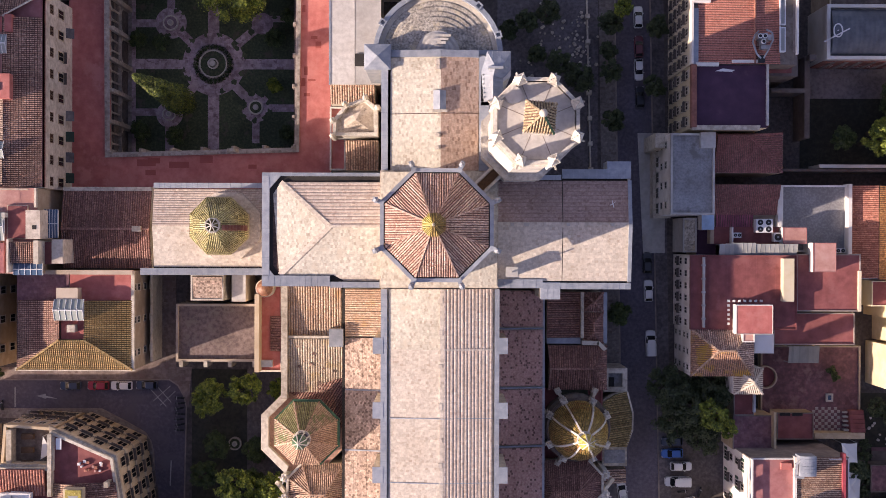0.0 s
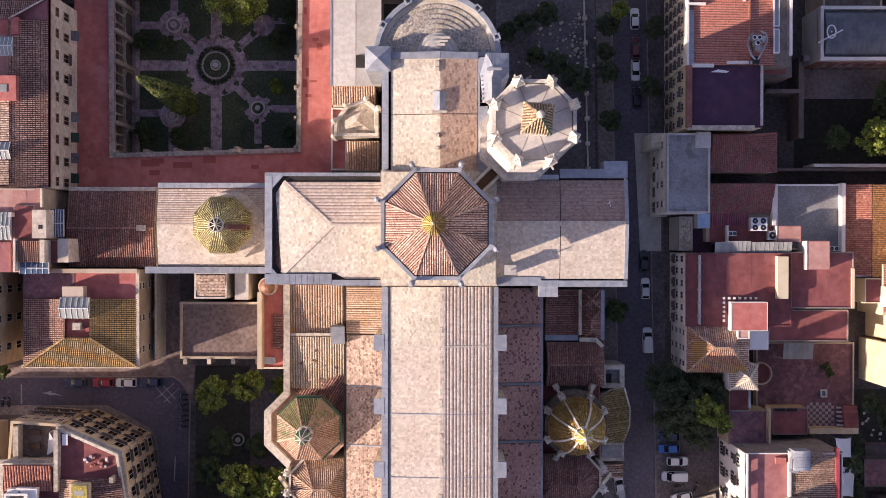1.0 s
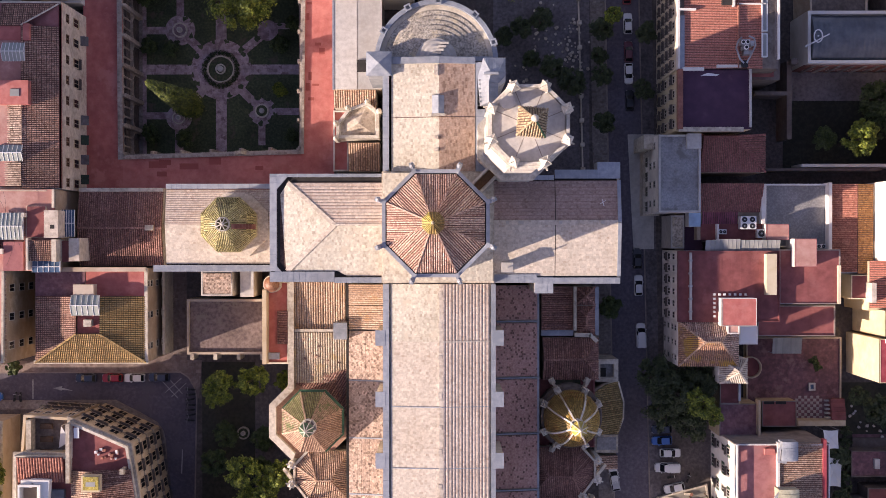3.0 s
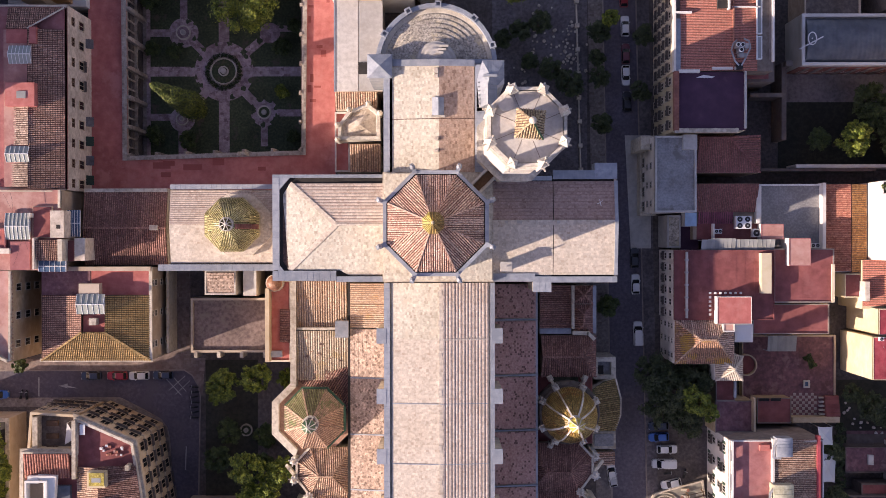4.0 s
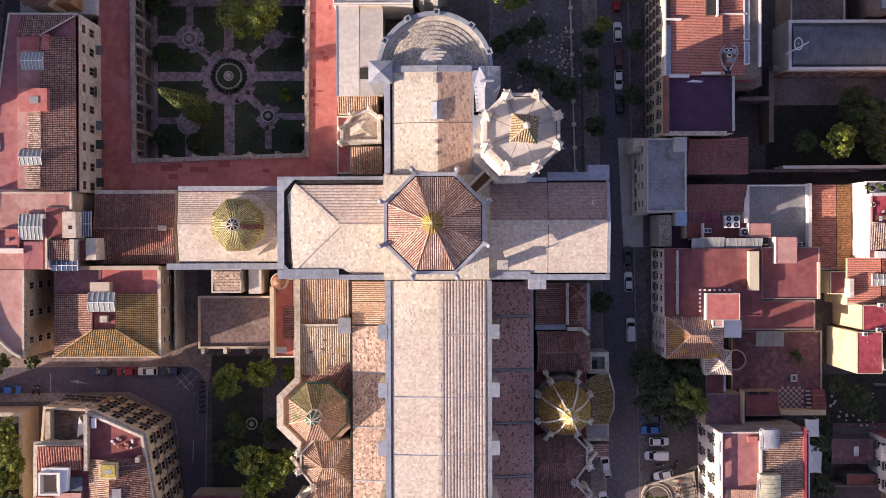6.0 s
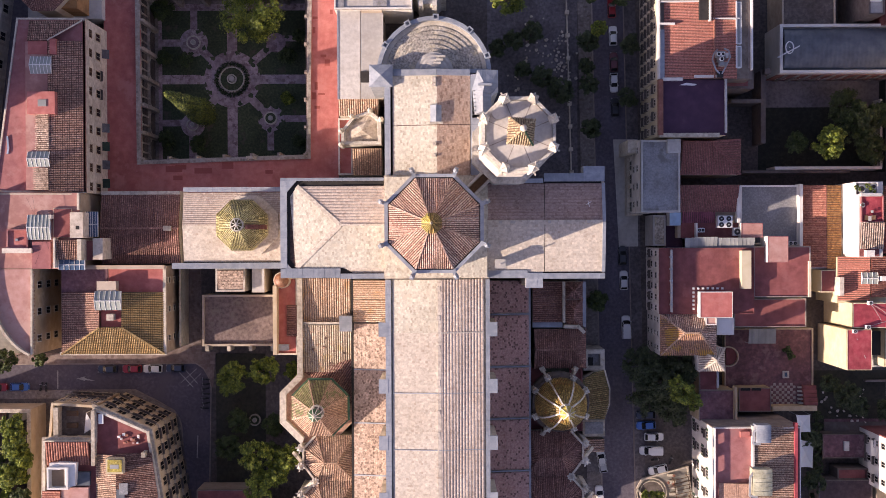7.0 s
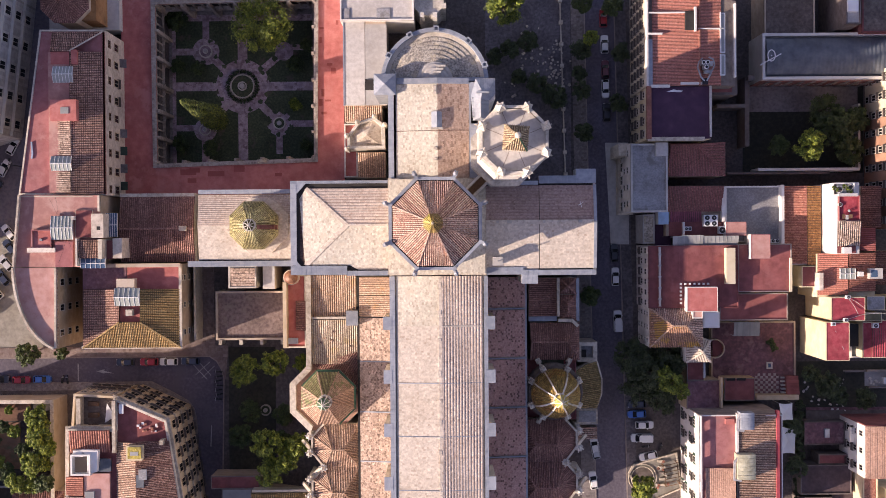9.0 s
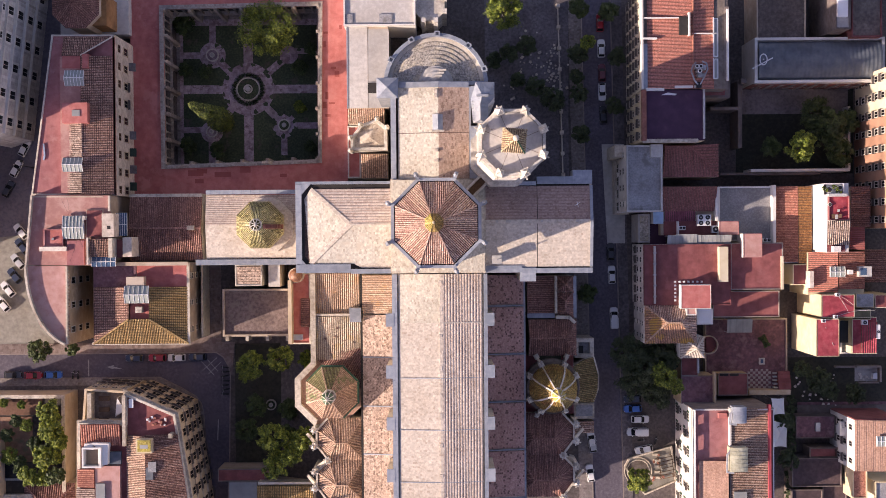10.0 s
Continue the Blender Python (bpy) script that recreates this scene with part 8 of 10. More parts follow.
skylight(h, (85.66, 88.89, -9.66, -7.30), 14.6, 0.5, 3)
block("chimney", h, (89.28, 90.27, -9.02, -8.03), 13, 16, WHITE_WALL)
block("dormer", h, (91.88, 94.74, -9.58, -7.34), 12, 15, CONCRETE)
block("pane", h, (92.22, 93.58, -9.20, -7.71), 15, 15.05, BLUE_GLASS, "blue roof light")
block("chimney", h, (81.05, 81.92, -11.98, -8.25), 12, 15.2, ROUGH_PLASTER, "plaster chimney stack")
h = house("low house with a pale red roof", rect(78.20, 81.84, -11.44, -6.80), 12, CREAM_WALL)
deck(h, rect(78.20, 81.84, -11.44, -6.80), 12, MAROON, 0.3, CREAM_WALL, 0.2)
for px, z, mat in (((82.97, 90.12, -18.35, -13.41), 17, CRIMSON), ((81.67, 86.59, -26.81, -18.66), 17.5, CRIMSON), ((91.08, 96.60, -26.74, -18.70), 13, CRIMSON), ((91.61, 95.48, -16.37, -13.37), 14, GREY_ROOF), ((91.09, 95.24, -19.20, -16.93), 13, surface("olive roof felt", [(0.22, 0.20, 0.11), (0.30, 0.27, 0.16)], 1.0, 0.2)), ((95.73, 100.98, -16.53, -13.66), 14, MAROON)):
    h = house("narrow cream walled town house with a red roof", rect(*px), z, CREAM_WALL)
    deck(h, rect(*px), z, mat, 0.12, CREAM_WALL, 0.12)
block("roof_ribs", h, (96.66, 98.15, -15.89, -13.89), 14, 14.3, MAROON)
h = house("white walled lean-to with dark glazing", rect(89.74, 92.55, -27.14, -19.74), 9, WHITE_WALL)
deck(h, rect(89.74, 92.55, -27.14, -19.74), 9, BARREL, 0.5, WHITE_WALL)

flat_tiled(h, *(93.01, 96.52, -26.60, -19.69), 13.3, 13.6, CRIMSON, "y", "slope", 0.5, 0.1)
for k, px in enumerate(((85.83, 86.69, -13.72, -12.98), (85.32, 86.18, -18.52, -17.78), (82.62, 83.48, -19.36, -18.62), (96.22, 96.97, -23.40, -20.27), (92.97, 94.22, -20.25, -19.25))):
    fan_unit(*px, (17.0, 17.0, 17.0, 12.9, 12.9)[k], (18.0, 18.0, 18.2, 14.0, 14.0)[k], 1, 1, "small white air conditioner on a roof edge")
part("canopy", box(bmesh.new(), *(89.16, 91.82, -24.52, -19.58), 10.6, 10.7), IRON, h, "black canopy")
# slack cables over the crimson roofs
for p, q in (((85.58, -13.47), (89.66, -15.62)), ((86.32, -13.60), (88.42, -16.84)), ((83.59, -20.47), (85.30, -24.42)), ((85.57, -18.27), (94.35, -16.81))):
    cable = thing("cable", "thin pale cable slung across the roofs", "cable", group="roof cables")
    z0 = 17.7
    bm = bmesh.new()
    last = None
    for k in range(9):
        u = k / 8
        v = Vector((p[0] + (q[0] - p[0]) * u, p[1] + (q[1] - p[1]) * u + 0.5 * math.sin(math.pi * u), z0 - 0.5 * math.sin(math.pi * u)))
        if last:
            beam(bm, last, v, 0.07, 0.07)
        last = v
    part("wire", bm, CONCRETE, cable)

# large burgundy roofs
bu = rect(44.57, 63.86, -15.58, -2.17)
h = house("large house with a burgundy roof terrace and plaster facade", bu, 14.4, PALE_PLASTER)
deck(h, bu, 14.4, MAROON, 0.3, MAROON, 0.2)
block("pipe", h, (46.76, 47.16, -15.18, -2.50), 14.5, 15.2, CONCRETE, "long white roof pipe")
block("parapet", h, (60.91, 62.83, -10.43, -2.75), 14.4, 16.2, CREAM_WALL, "tall cream ridge wall")
facade(h, (bu[0][0], bu[3][1]), (bu[0][0], bu[0][1]), [1.6, 5.8, 10.2], 6, 1.1, 2.2, (1,), PALE_PLASTER)
for i in range(9):
    x = bu[0][0] + 3.2 + i * 1.75
    if x < bu[1][0] - 3:
        block("seam", h, (x, x + 0.05, bu[0][1] + 0.4, bu[2][1] - 0.4), 14.4, 14.475, MAROON)
for k in range(5):
    block("pipe_bracket", h, (46.63, 47.24, -4.02 - k * 2.4 - 0.15, -4.02 - k * 2.4 + 0.15), 14.4, 15.3, METAL)
for i in range(7):
    x, y = (51.48, -10.41)
    block("vent_block", h, (x + i * 0.98 - 0.2, x + i * 0.98 + 0.2, y - 0.2, y + 0.2), 14.4, 14.9, WHITE_PAINT, "small white vent block")
    if i and i < 6:
        block("vent_block", h, (x - 0.2, x + 0.2, y - i * 0.82 - 0.2, y - i * 0.82 + 0.2), 14.4, 14.9, WHITE_PAINT)
bu2 = rect(63.86, 75.43, -12.29, -1.93)
h = house("house with a wide burgundy roof and pale parapet", bu2, 14.0, CREAM_WALL)
deck(h, bu2, 14.0, MAROON, 0.3, GREY_PLASTER, 0.22)
block("coping", h, (74.93, 75.44, -12.27, -4.96), 14, 14.6, CREAM_WALL, "cream coping")
rd = rect(52.29, 58.82, -16.23, -11.00)
h = house("red roofed attic with a white wall", rd, 17, WHITE_WALL)
deck(h, rd, 17, RED_FLOOR, 0.12, WHITE_WALL, 0.12)
rd = rect(53.68, 55.90, -17.73, -15.30)
h = house("small red roofed stair house", rd, 15.8, WHITE_WALL)
deck(h, rd, 15.8, PINK_FLOOR, 0.2, WHITE_WALL, 0.2)
bu3 = rect(60.52, 75.37, -18.56, -12.69)
h = house("lower house with a burgundy roof terrace", bu3, 11.4, CREAM_WALL)
deck(h, bu3, 11.4, MAROON, 0.4, GREY_PLASTER, 0.2)
h = house("white rendered stair block", rect(56.75, 60.24, -20.04, -16.55), 12.6, WHITE_WALL)
deck(h, rect(56.75, 60.24, -20.04, -16.55), 12.6, WHITE_PAINT, 0.2, WHITE_WALL)
hp = (44.84, 56.27, -24.05, -15.47)
h = house("house with a hipped lichened tile roof", rect(*hp), 13.8, PALE_PLASTER)
hip_roof(h, *hp, 14, 16.5, BROWN_TILE, ((49.32, -19.31), (52.34, -19.30)), 0.38, 0.13, mats=(LICHEN_TILE, DOME_TILE, DOME_TILE, LICHEN_TILE))
facade(h, (hp[0], hp[3]), (hp[0], hp[2]), [1.0, 4.6, 8.2, 11.0], 3, 0.9, 1.5, (), WHITE_STONE)

# low terrace court
TERR = rect(60.96, 80.01, -36.70, -19.59)
tc = house("maroon tiled roof terrace with railings and pots", TERR, 1.6, CREAM_WALL, "terrace", "roof_terrace")
deck(tc, TERR, 1.6, TERRACE_TILE, 0.6, PLASTER, 0.3)
tiles_w = surface("pale terrace tile", [(0.34, 0.30, 0.28), (0.42, 0.38, 0.36)], 2.0, 0.3)
x0, x1, y0, y1 = 70.95, 76.14, -36.04, -31.49
tile_me = mesh_of(box(bmesh.new(), -0.29, 0.29, -0.29, 0.29, 0, 0.03), tiles_w)
for i in range(9):
    for j in range(8):
        if (i + j) % 2 == 0:
            piece("tile", tile_me, tc, pose(x0 + 0.6 * i + 0.3, y0 + 0.58 * j + 0.3, 1.66))
can = thing("canopy", "blue grey corrugated canopy over the terrace", "canopy")
cp = (65.41, 71.17, -22.63, -19.42)
tiled("sheet", [(cp[0], cp[2], 4.6), (cp[1], cp[2], 4.6), (cp[1], cp[3], 5.2), (cp[0], cp[3], 5.2)], CLOUDED, can, "slope", 0.5, 0.06, SEAM, 0.05)
for x in (cp[0] + 0.1, cp[1] - 0.1):
    for y in (cp[2] + 0.1, cp[3] - 0.1):
        part("post", box(bmesh.new(), x - 0.05, x + 0.05, y - 0.05, y + 0.05, 1.6, 4.6), METAL, can)
oven = thing("round_planter", "round brick planter with a pale rim", "planter")
oc = (61.64, -25.56)
part("wall", rim(bmesh.new(), ring_points(*oc, 2.2, 24), 0.25, 1.6, 3.2), PLASTER, oven)
part("floor", prism(bmesh.new(), ring_points(*oc, 1.9, 24), 1.6, 2.2), MAROON, oven)
ws = thing("well_cover", "pale square skylight curb on the terrace", "skylight")
wp = rect(73.52, 74.82, -30.30, -28.78)
part("curb", rim(bmesh.new(), wp, 0.3, 1.6, 2.2), CONCRETE, ws)
part("pane", prism(bmesh.new(), inset(wp, 0.25), 1.6, 1.9), BLUE_GLASS, ws)
tq = (52.88, 58.22, -27.44, -22.72)
h = house("small square turret with a pale pyramid tile roof", rect(*tq), 12.8, WHITE_WALL, "turret", "roof_turret")
hip_roof(h, *tq, 13, 15, CREAM_TILE, (((tq[0] + tq[1]) / 2 + 0.6, (tq[2] + tq[3]) / 2), ((tq[0] + tq[1]) / 2 + 0.6, (tq[2] + tq[3]) / 2)), 0.36, 0.10)
for px, z, label, mat in (((53.95, 57.72, -31.86, -27.78), 9, "flat maroon roofed back house", MAROON), ((53.97, 61.51, -38.25, -31.96), 8.6, "back house with a dark grey purple roof", TERRACE_TILE), ((62.82, 69.62, -36.76, -31.77), 6.4, "low maroon roofed shed with ochre wall", MAROON)):
    h = house(label, rect(*px), z, OCHRE_PLASTER)
    deck(h, rect(*px), z, mat, 0.25, GREY_PLASTER, 0.15)
# Black blocks in place of slots with shade in them.
for px in ((63.27, 65.17, -32.32, -31.79), (65.60, 67.50, -32.31, -31.78)):
    block("roof_vent", h, px, 6.3, 6.75, DARK, "dark slot in the shed roof")
block("party_wall", h, (61.09, 61.51, -37.82, -31.11), 8, 10.4, OCHRE_PLASTER, "ochre party wall")
block("pipe", h, (57.44, 57.86, -31.24, -27.80), 8.5, 9.8, METAL, "bent grey pipe")
sw = thing("garden_wall", "long ochre garden wall behind the terrace", "wall", kind="structure")
part("wall", box(bmesh.new(), 70.51, 80.0, -36.98, -35.91, -0.3, 4.6), OCHRE_PLASTER, sw)
st = thing("steps", "red steps down from the terrace", "steps")
x0, x1, y0, y1 = 77.58, 80.36, -35.90, -31.82
for i in range(5):
    part("step", box(bmesh.new(), x0, x1, y0 + i * (y1 - y0) / 5, y0 + (i + 1) * (y1 - y0) / 5, -0.2, 4.0 - i * 0.25), MAROON, st)
    part("tread", box(bmesh.new(), x0 - 0.9, x0, y0 + (i + 0.2) * (y1 - y0) / 5, y0 + (i + 0.6) * (y1 - y0) / 5, -0.2, 3.0 - i * 0.2), CONCRETE, st, "pale worn tread")

# neglected yard with rubble and a roofless shed
rubble = thing("rubble", "pale stones and rubble in the shaded yard", "rubble", kind="stuff")
random.seed(33)
for cx, cy, n in ((83.4, -35.2, 5), (85.6, -37.8, 6), (91.0, -34.4, 9), (91.3, -38.3, 12), (88.8, -39.4, 6), (98.5, -33.5, 8)):
    for k in range(n):
        x, y, r = cx + random.gauss(0, 0.7), cy + random.gauss(0, 0.8), random.uniform(0.15, 0.5)
        pts = [(x + r * random.uniform(0.6, 1.2) * math.cos(math.tau * i / 7), y + r * random.uniform(0.6, 1.2) * math.sin(math.tau * i / 7)) for i in range(7)]
        part("stone", prism(bmesh.new(), pts, -0.3, random.uniform(0.15, 0.6), [(x + (a - x) * 0.7, y + (b - y) * 0.7) for a, b in pts]), PALE_PLASTER, rubble)
ruin = thing("ruined_shed", "roofless shed with broken pale walls", "shed")
for x0, x1, y0, y1, z in ((91.5, 96.2, -31.3, -30.9, 1.4), (96.2, 101.9, -31.2, -30.8, 2.0), (101.7, 102.1, -34.6, -31.2, 1.7), (97.0, 101.7, -35.0, -34.6, 1.2)):
    part("wall", box(bmesh.new(), x0, x1, y0, y1, -0.3, z), GREY_PLASTER, ruin)
part("floor", box(bmesh.new(), 96.4, 101.7, -34.6, -31.2, -0.3, 0.08), CONCRETE, ruin, "cracked pale floor")
part("tank", box(bmesh.new(), 100.3, 101.3, -34.0, -32.6, 0, 1.2), WHITE_PAINT, ruin, "white water tank")
tagged(part("yard_strip", box(bmesh.new(), 83.0, 112.0, -41.0, -39.4, -0.2, 0.12), TERRACE_TILE), "brown earth strip behind the yard", "ground", kind="structure")

# white apartment house at the corner
wa = rect(54.39, 72.22, -62.03, -38.16)
h = house("white apartment house with maroon roof terrace and brown tiles", wa, 17.4, WHITE_WALL)
deck(h, wa, 17.4, surface("wine red painted deck", [(0.27, 0.10, 0.10), (0.35, 0.135, 0.13), (0.42, 0.175, 0.165)], 0.7, 0.15, stain_dark=0.72, patch=((0.33, 0.15, 0.145), 0.3, 0.55)), 0.5, WHITE_WALL, 0.2)
part("gable_wall", box(bmesh.new(), wa[0][0] + 0.02, wa[1][0] - 0.02, wa[2][1], wa[2][1] + 0.2, -0.3, 17.75), GREY_PLASTER, h, "bare grey brown end wall")
facade(h, (wa[0][0], wa[3][1]), (wa[0][0], wa[0][1]), [1.0, 5.0, 9.0, 13.0], 6, 1.1, 2.0, (1, 3), WHITE_STONE, 0.55)
tx = (62.79, 70.88, -66.95, -37.93)
flat_tiled(h, *tx, 18.2, 17.8, BROWN_TILE, "x", "slope", 0.36, 0.12, groove=MAROON_GROOVE)
block("spine_wall", h, (62.35, 62.75, -46.6, -37.74), 17, 18.55, WHITE_WALL)
block("spine_wall", h, (62.4, 62.7, -66.63, -46.6), 17, 18.3, DULL_PLASTER)
# parapet with long openings above a low kerb
for z0, z1 in ((17.4, 17.75), (18.3, 18.65)):
    block("parapet", h, (54.72, 55.0, -62.0, -38.2), z0, z1, WHITE_WALL)
for y0, y1 in ((-39.9, -38.2), (-44.4, -42.0), (-50.6, -47.6), (-54.4, -52.3), (-62.0, -58.0)):
    block("parapet", h, (54.73, 54.99, y0, y1), 17.7, 18.4, WHITE_WALL)
block("roof_light", h, (63.25, 66.1, -59.2, -56.1), 17.9, 18.6, CLOUDED, "pale roof light")
block("parapet", h, (70.89, 71.50, -66.98, -37.22), 17, 18.3, CRIMSON, "red painted parapet")
flat_tiled(h, *(55.84, 62.11, -67.11, -49.33), 17.9, 18.6, TAN_TILE, "x", "across", 0.42, 0.05, STEP)
block("table", h, (60.05, 61.89, -40.07, -38.96), 17.5, 18.3, RED_FLOOR)


def duct_casing(px, z0, z1, mat, label):
    """A metal casing with a bowed lid, seams across it and a bent flue beside it."""
    d = thing("roof_duct", label, "duct")
    x0, x1, y0, y1 = px
    bm = bmesh.new()
    n = 8
    lid = [(x0 + (x1 - x0) * k / n, z1 + 0.55 * math.sin(math.pi * (0.15 + 0.7 * k / n))) for k in range(n + 1)]
    ends = [[bm.verts.new((x, y, z)) for x, z in [(x0, z0)] + lid + [(x1, z0)]] for y in (y0, y1)]
    bm.faces.new(ends[0])
    bm.faces.new(ends[1][::-1])
    for i in range(len(ends[0])):
        j = (i + 1) % len(ends[0])
        bm.faces.new((ends[0][j], ends[0][i], ends[1][i], ends[1][j]))
    part("casing", bm, mat, d)
    for k in range(1, 6):
        y = y0 + (y1 - y0) * k / 6
        bm = bmesh.new()
        for (xa, za), (xb, zb) in zip(lid, lid[1:]):
            beam(bm, (xa, y, za + 0.02), (xb, y, zb + 0.02), 0.07, 0.08)
        part("seam", bm, mat, d)
    bm = bmesh.new()
    beam(bm, (x0 + 0.3, y1 - 0.4, z1), (x0 - 0.5, y1 - 1.6, z1 - 0.2), 0.4, 0.4)
    beam(bm, (x0 - 0.5, y1 - 1.4, z1 - 0.2), (x0 - 0.5, y0 - 0.2, z1 - 0.6), 0.4, 0.4)
    beam(bm, (x0 - 0.6, y0 - 0.2, z1 - 0.6), (x0 + 1.0, y0 - 0.4, z1 - 0.6), 0.4, 0.4)
    part("flue", bm, METAL, d, "bent galvanised flue")


duct_casing((62.70, 65.62, -40.85, -37.31), 17.5, 20.0, LEAD, "galvanised metal casing with a bent flue on the roof")
duct_casing((62.05, 65.83, -51.35, -46.09), 17.5, 20.0, surface("yellowed ribbed plastic", [(0.36, 0.35, 0.25), (0.47, 0.46, 0.34), (0.56, 0.55, 0.43)], 1.5, 0.2, stain_dark=0.7, bump=0.1), "yellowed ribbed casing with a flue on the roof")
for corners in ([(75.4, -37.7), (78.4, -37.7), (78.5, -41.4), (75.8, -41.6)], [(76.0, -42.9), (79.2, -43.4), (78.9, -49.0), (76.0, -49.0)]):
    sail = thing("shade_sail", "white sail awning stretched over a patio", "awning")
    cx, cy = sum(c[0] for c in corners) / 4, sum(c[1] for c in corners) / 4
    edge = []
    for (xa, ya), (xb, yb) in zip(corners, corners[1:] + corners[:1]):
        for k in range(6):
            u = k / 6
            sag = 0.28 * u * (1 - u)
            x, y = xa + (xb - xa) * u, ya + (yb - ya) * u
            edge.append((x + (cx - x) * sag, y + (cy - y) * sag))
    bm = bmesh.new()
    top = [bm.verts.new((x, y, 5.0)) for x, y in edge]
    low = [bm.verts.new((x, y, 4.96)) for x, y in edge]
    mid = bm.verts.new((cx, cy, 4.55)), bm.verts.new((cx, cy, 4.51))
    for k in range(len(edge)):
        q = (k + 1) % len(edge)
        bm.faces.new((top[k], top[q], mid[0]))
        bm.faces.new((low[q], low[k], mid[1]))
        bm.faces.new((top[q], top[k], low[k], low[q]))
    part("cloth", bm, WHITE_PAINT, sail)
    for x, y in corners:
        part("pole", box(bmesh.new(), x - 0.05, x + 0.05, y - 0.05, y + 0.05, -0.1, 5.1), METAL, sail)
h = house("white town house with a pinkish tile roof", rect(90.53, 101.33, -52.29, -41.10), 15.8, WHITE_WALL)
flat_tiled(h, *(90.53, 101.33, -52.29, -41.10), 16.0, 16.8, TAN_TILE, "x", "across", 0.5, 0.06, STEP)
part("party_wall", box(bmesh.new(), 90.6, 101.33, -41.1, -40.85, -0.3, 15.95), MAROON, h, "dull red end wall")
block("balcony", h, (89.5, 90.53, -45.6, -42.4), 8.6, 9.8, WHITE_WALL, "solid white balcony")
facade(h, (90.55, -41.06), (90.51, -52.25), [1.0, 5.0, 9.0, 12.6], 3, 1.1, 1.9, (1, 2), WHITE_STONE)
skylight(h, (94.95, 97.67, -46.68, -44.45), 17.0, 0.4, 3)
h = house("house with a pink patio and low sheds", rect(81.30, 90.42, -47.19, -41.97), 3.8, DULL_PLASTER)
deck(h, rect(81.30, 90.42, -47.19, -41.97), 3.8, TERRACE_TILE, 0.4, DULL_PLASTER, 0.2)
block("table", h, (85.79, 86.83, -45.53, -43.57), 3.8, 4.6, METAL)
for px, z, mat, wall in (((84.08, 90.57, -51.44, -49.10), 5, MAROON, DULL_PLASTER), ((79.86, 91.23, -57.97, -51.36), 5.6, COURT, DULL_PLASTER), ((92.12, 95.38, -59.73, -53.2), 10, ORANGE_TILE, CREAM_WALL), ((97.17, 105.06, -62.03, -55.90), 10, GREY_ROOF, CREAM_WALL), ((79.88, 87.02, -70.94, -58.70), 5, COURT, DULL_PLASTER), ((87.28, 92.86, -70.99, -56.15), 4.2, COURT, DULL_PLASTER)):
    h = house("small back house with a flat roof", rect(*px), z, wall)
    deck(h, rect(*px), z, mat, 0.4, wall, 0.25)

# tall block closing the street in the east
fx = 96.64
fy0, fy1 = 1.06, 35.96
fe = house("tall cream and orange apartment block with many windows", rect(fx, fx + 40, fy0, fy1), 24, CREAM_WALL, "apartment block", "apartment_block")
part("lower_facade", box(bmesh.new(), fx - 0.15, fx, fy0, fy1 - 9, -0.2, 23.5), surface("salmon plaster", [(0.42, 0.22, 0.14), (0.50, 0.29, 0.20)], 0.8, 0.2), fe, "salmon coloured facade")
facade(fe, (fx - 0.15, fy1), (fx - 0.15, fy0), [1.0, 4.8, 8.6, 12.4, 16.2, 20.0], 9, 1.2, 1.9, (1, 2, 3, 4), WHITE_STONE)
deck(fe, rect(fx, fx + 40, fy0, fy1), 24, GREY_ROOF, 0.8, CREAM_WALL)


# ---- streets ----
def sheet(name, poly, z, mat, label, category):
    return tagged(part(name, prism(bmesh.new(), poly, z - 0.25, z), mat), label, category, kind="structure")


e0, e1, e2, e3 = (32.80, 59.91), (39.55, 59.93), (42.49, -73.25), (35.28, -73.27)
sheet("road", [e0, e1, e2, e3], 0.03, ASPHALT, "narrow asphalt street beside the cathedral", "road")
sheet("pavement", [e1, (42.17, 59.94), (44.68, -73.25), e2], 0.16, GARDEN_GRAVEL, "stone pavement with a kerb", "pavement")
sheet("pavement", [(37.53, 21.16), (42.76, 21.18), (42.86, -1.95), (38.71, -1.96)], 0.2, CONCRETE, "pale paved forecourt", "pavement")
sheet("pavement", [(29.75, 59.90), e0, e3, (32.10, -73.28)], 0.15, PAVEMENT, "stone pavement along the church", "pavement")
sheet("ground_bed", rect(10.43, 29.84, 12.17, 59.87), 0.05, GARDEN_GRAVEL, "dark garden earth with stone fragments", "garden")
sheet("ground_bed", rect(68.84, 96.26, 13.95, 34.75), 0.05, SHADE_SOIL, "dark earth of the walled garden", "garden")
sheet("paving", rect(69.93, 94.96, 27.91, 35.02), 0.12, GARDEN_GRAVEL, "grey paved yard beside the hall", "pavement")
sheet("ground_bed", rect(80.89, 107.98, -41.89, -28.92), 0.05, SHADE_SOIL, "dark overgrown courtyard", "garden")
sheet("paving", rect(82.85, 107.97, -42.69, -40.04), 0.5, DULL_PLASTER, "ochre path beside the courtyard", "pavement")
WZ = -3.5
sheet("road", [(-131.24, -27.34), (-53.57, -27.12), (-51.12, -29.11), (-50.23, -32.44), (-51.06, -74.71), (-54.83, -74.72), (-56.66, -41.35), (-57.77, -38.02), (-66.88, -32.93), (-131.24, -33.12)], WZ + 0.03, ASPHALT, "asphalt street bending round the palace", "road")
sheet("pavement", [(-131.24, -24.90), (-49.13, -24.66), (-49.79, -32.44), (-50.23, -32.44), (-51.12, -29.11), (-53.57, -27.12), (-131.24, -27.34)], WZ + 0.15, LANE, "reddish paved pavement", "pavement")
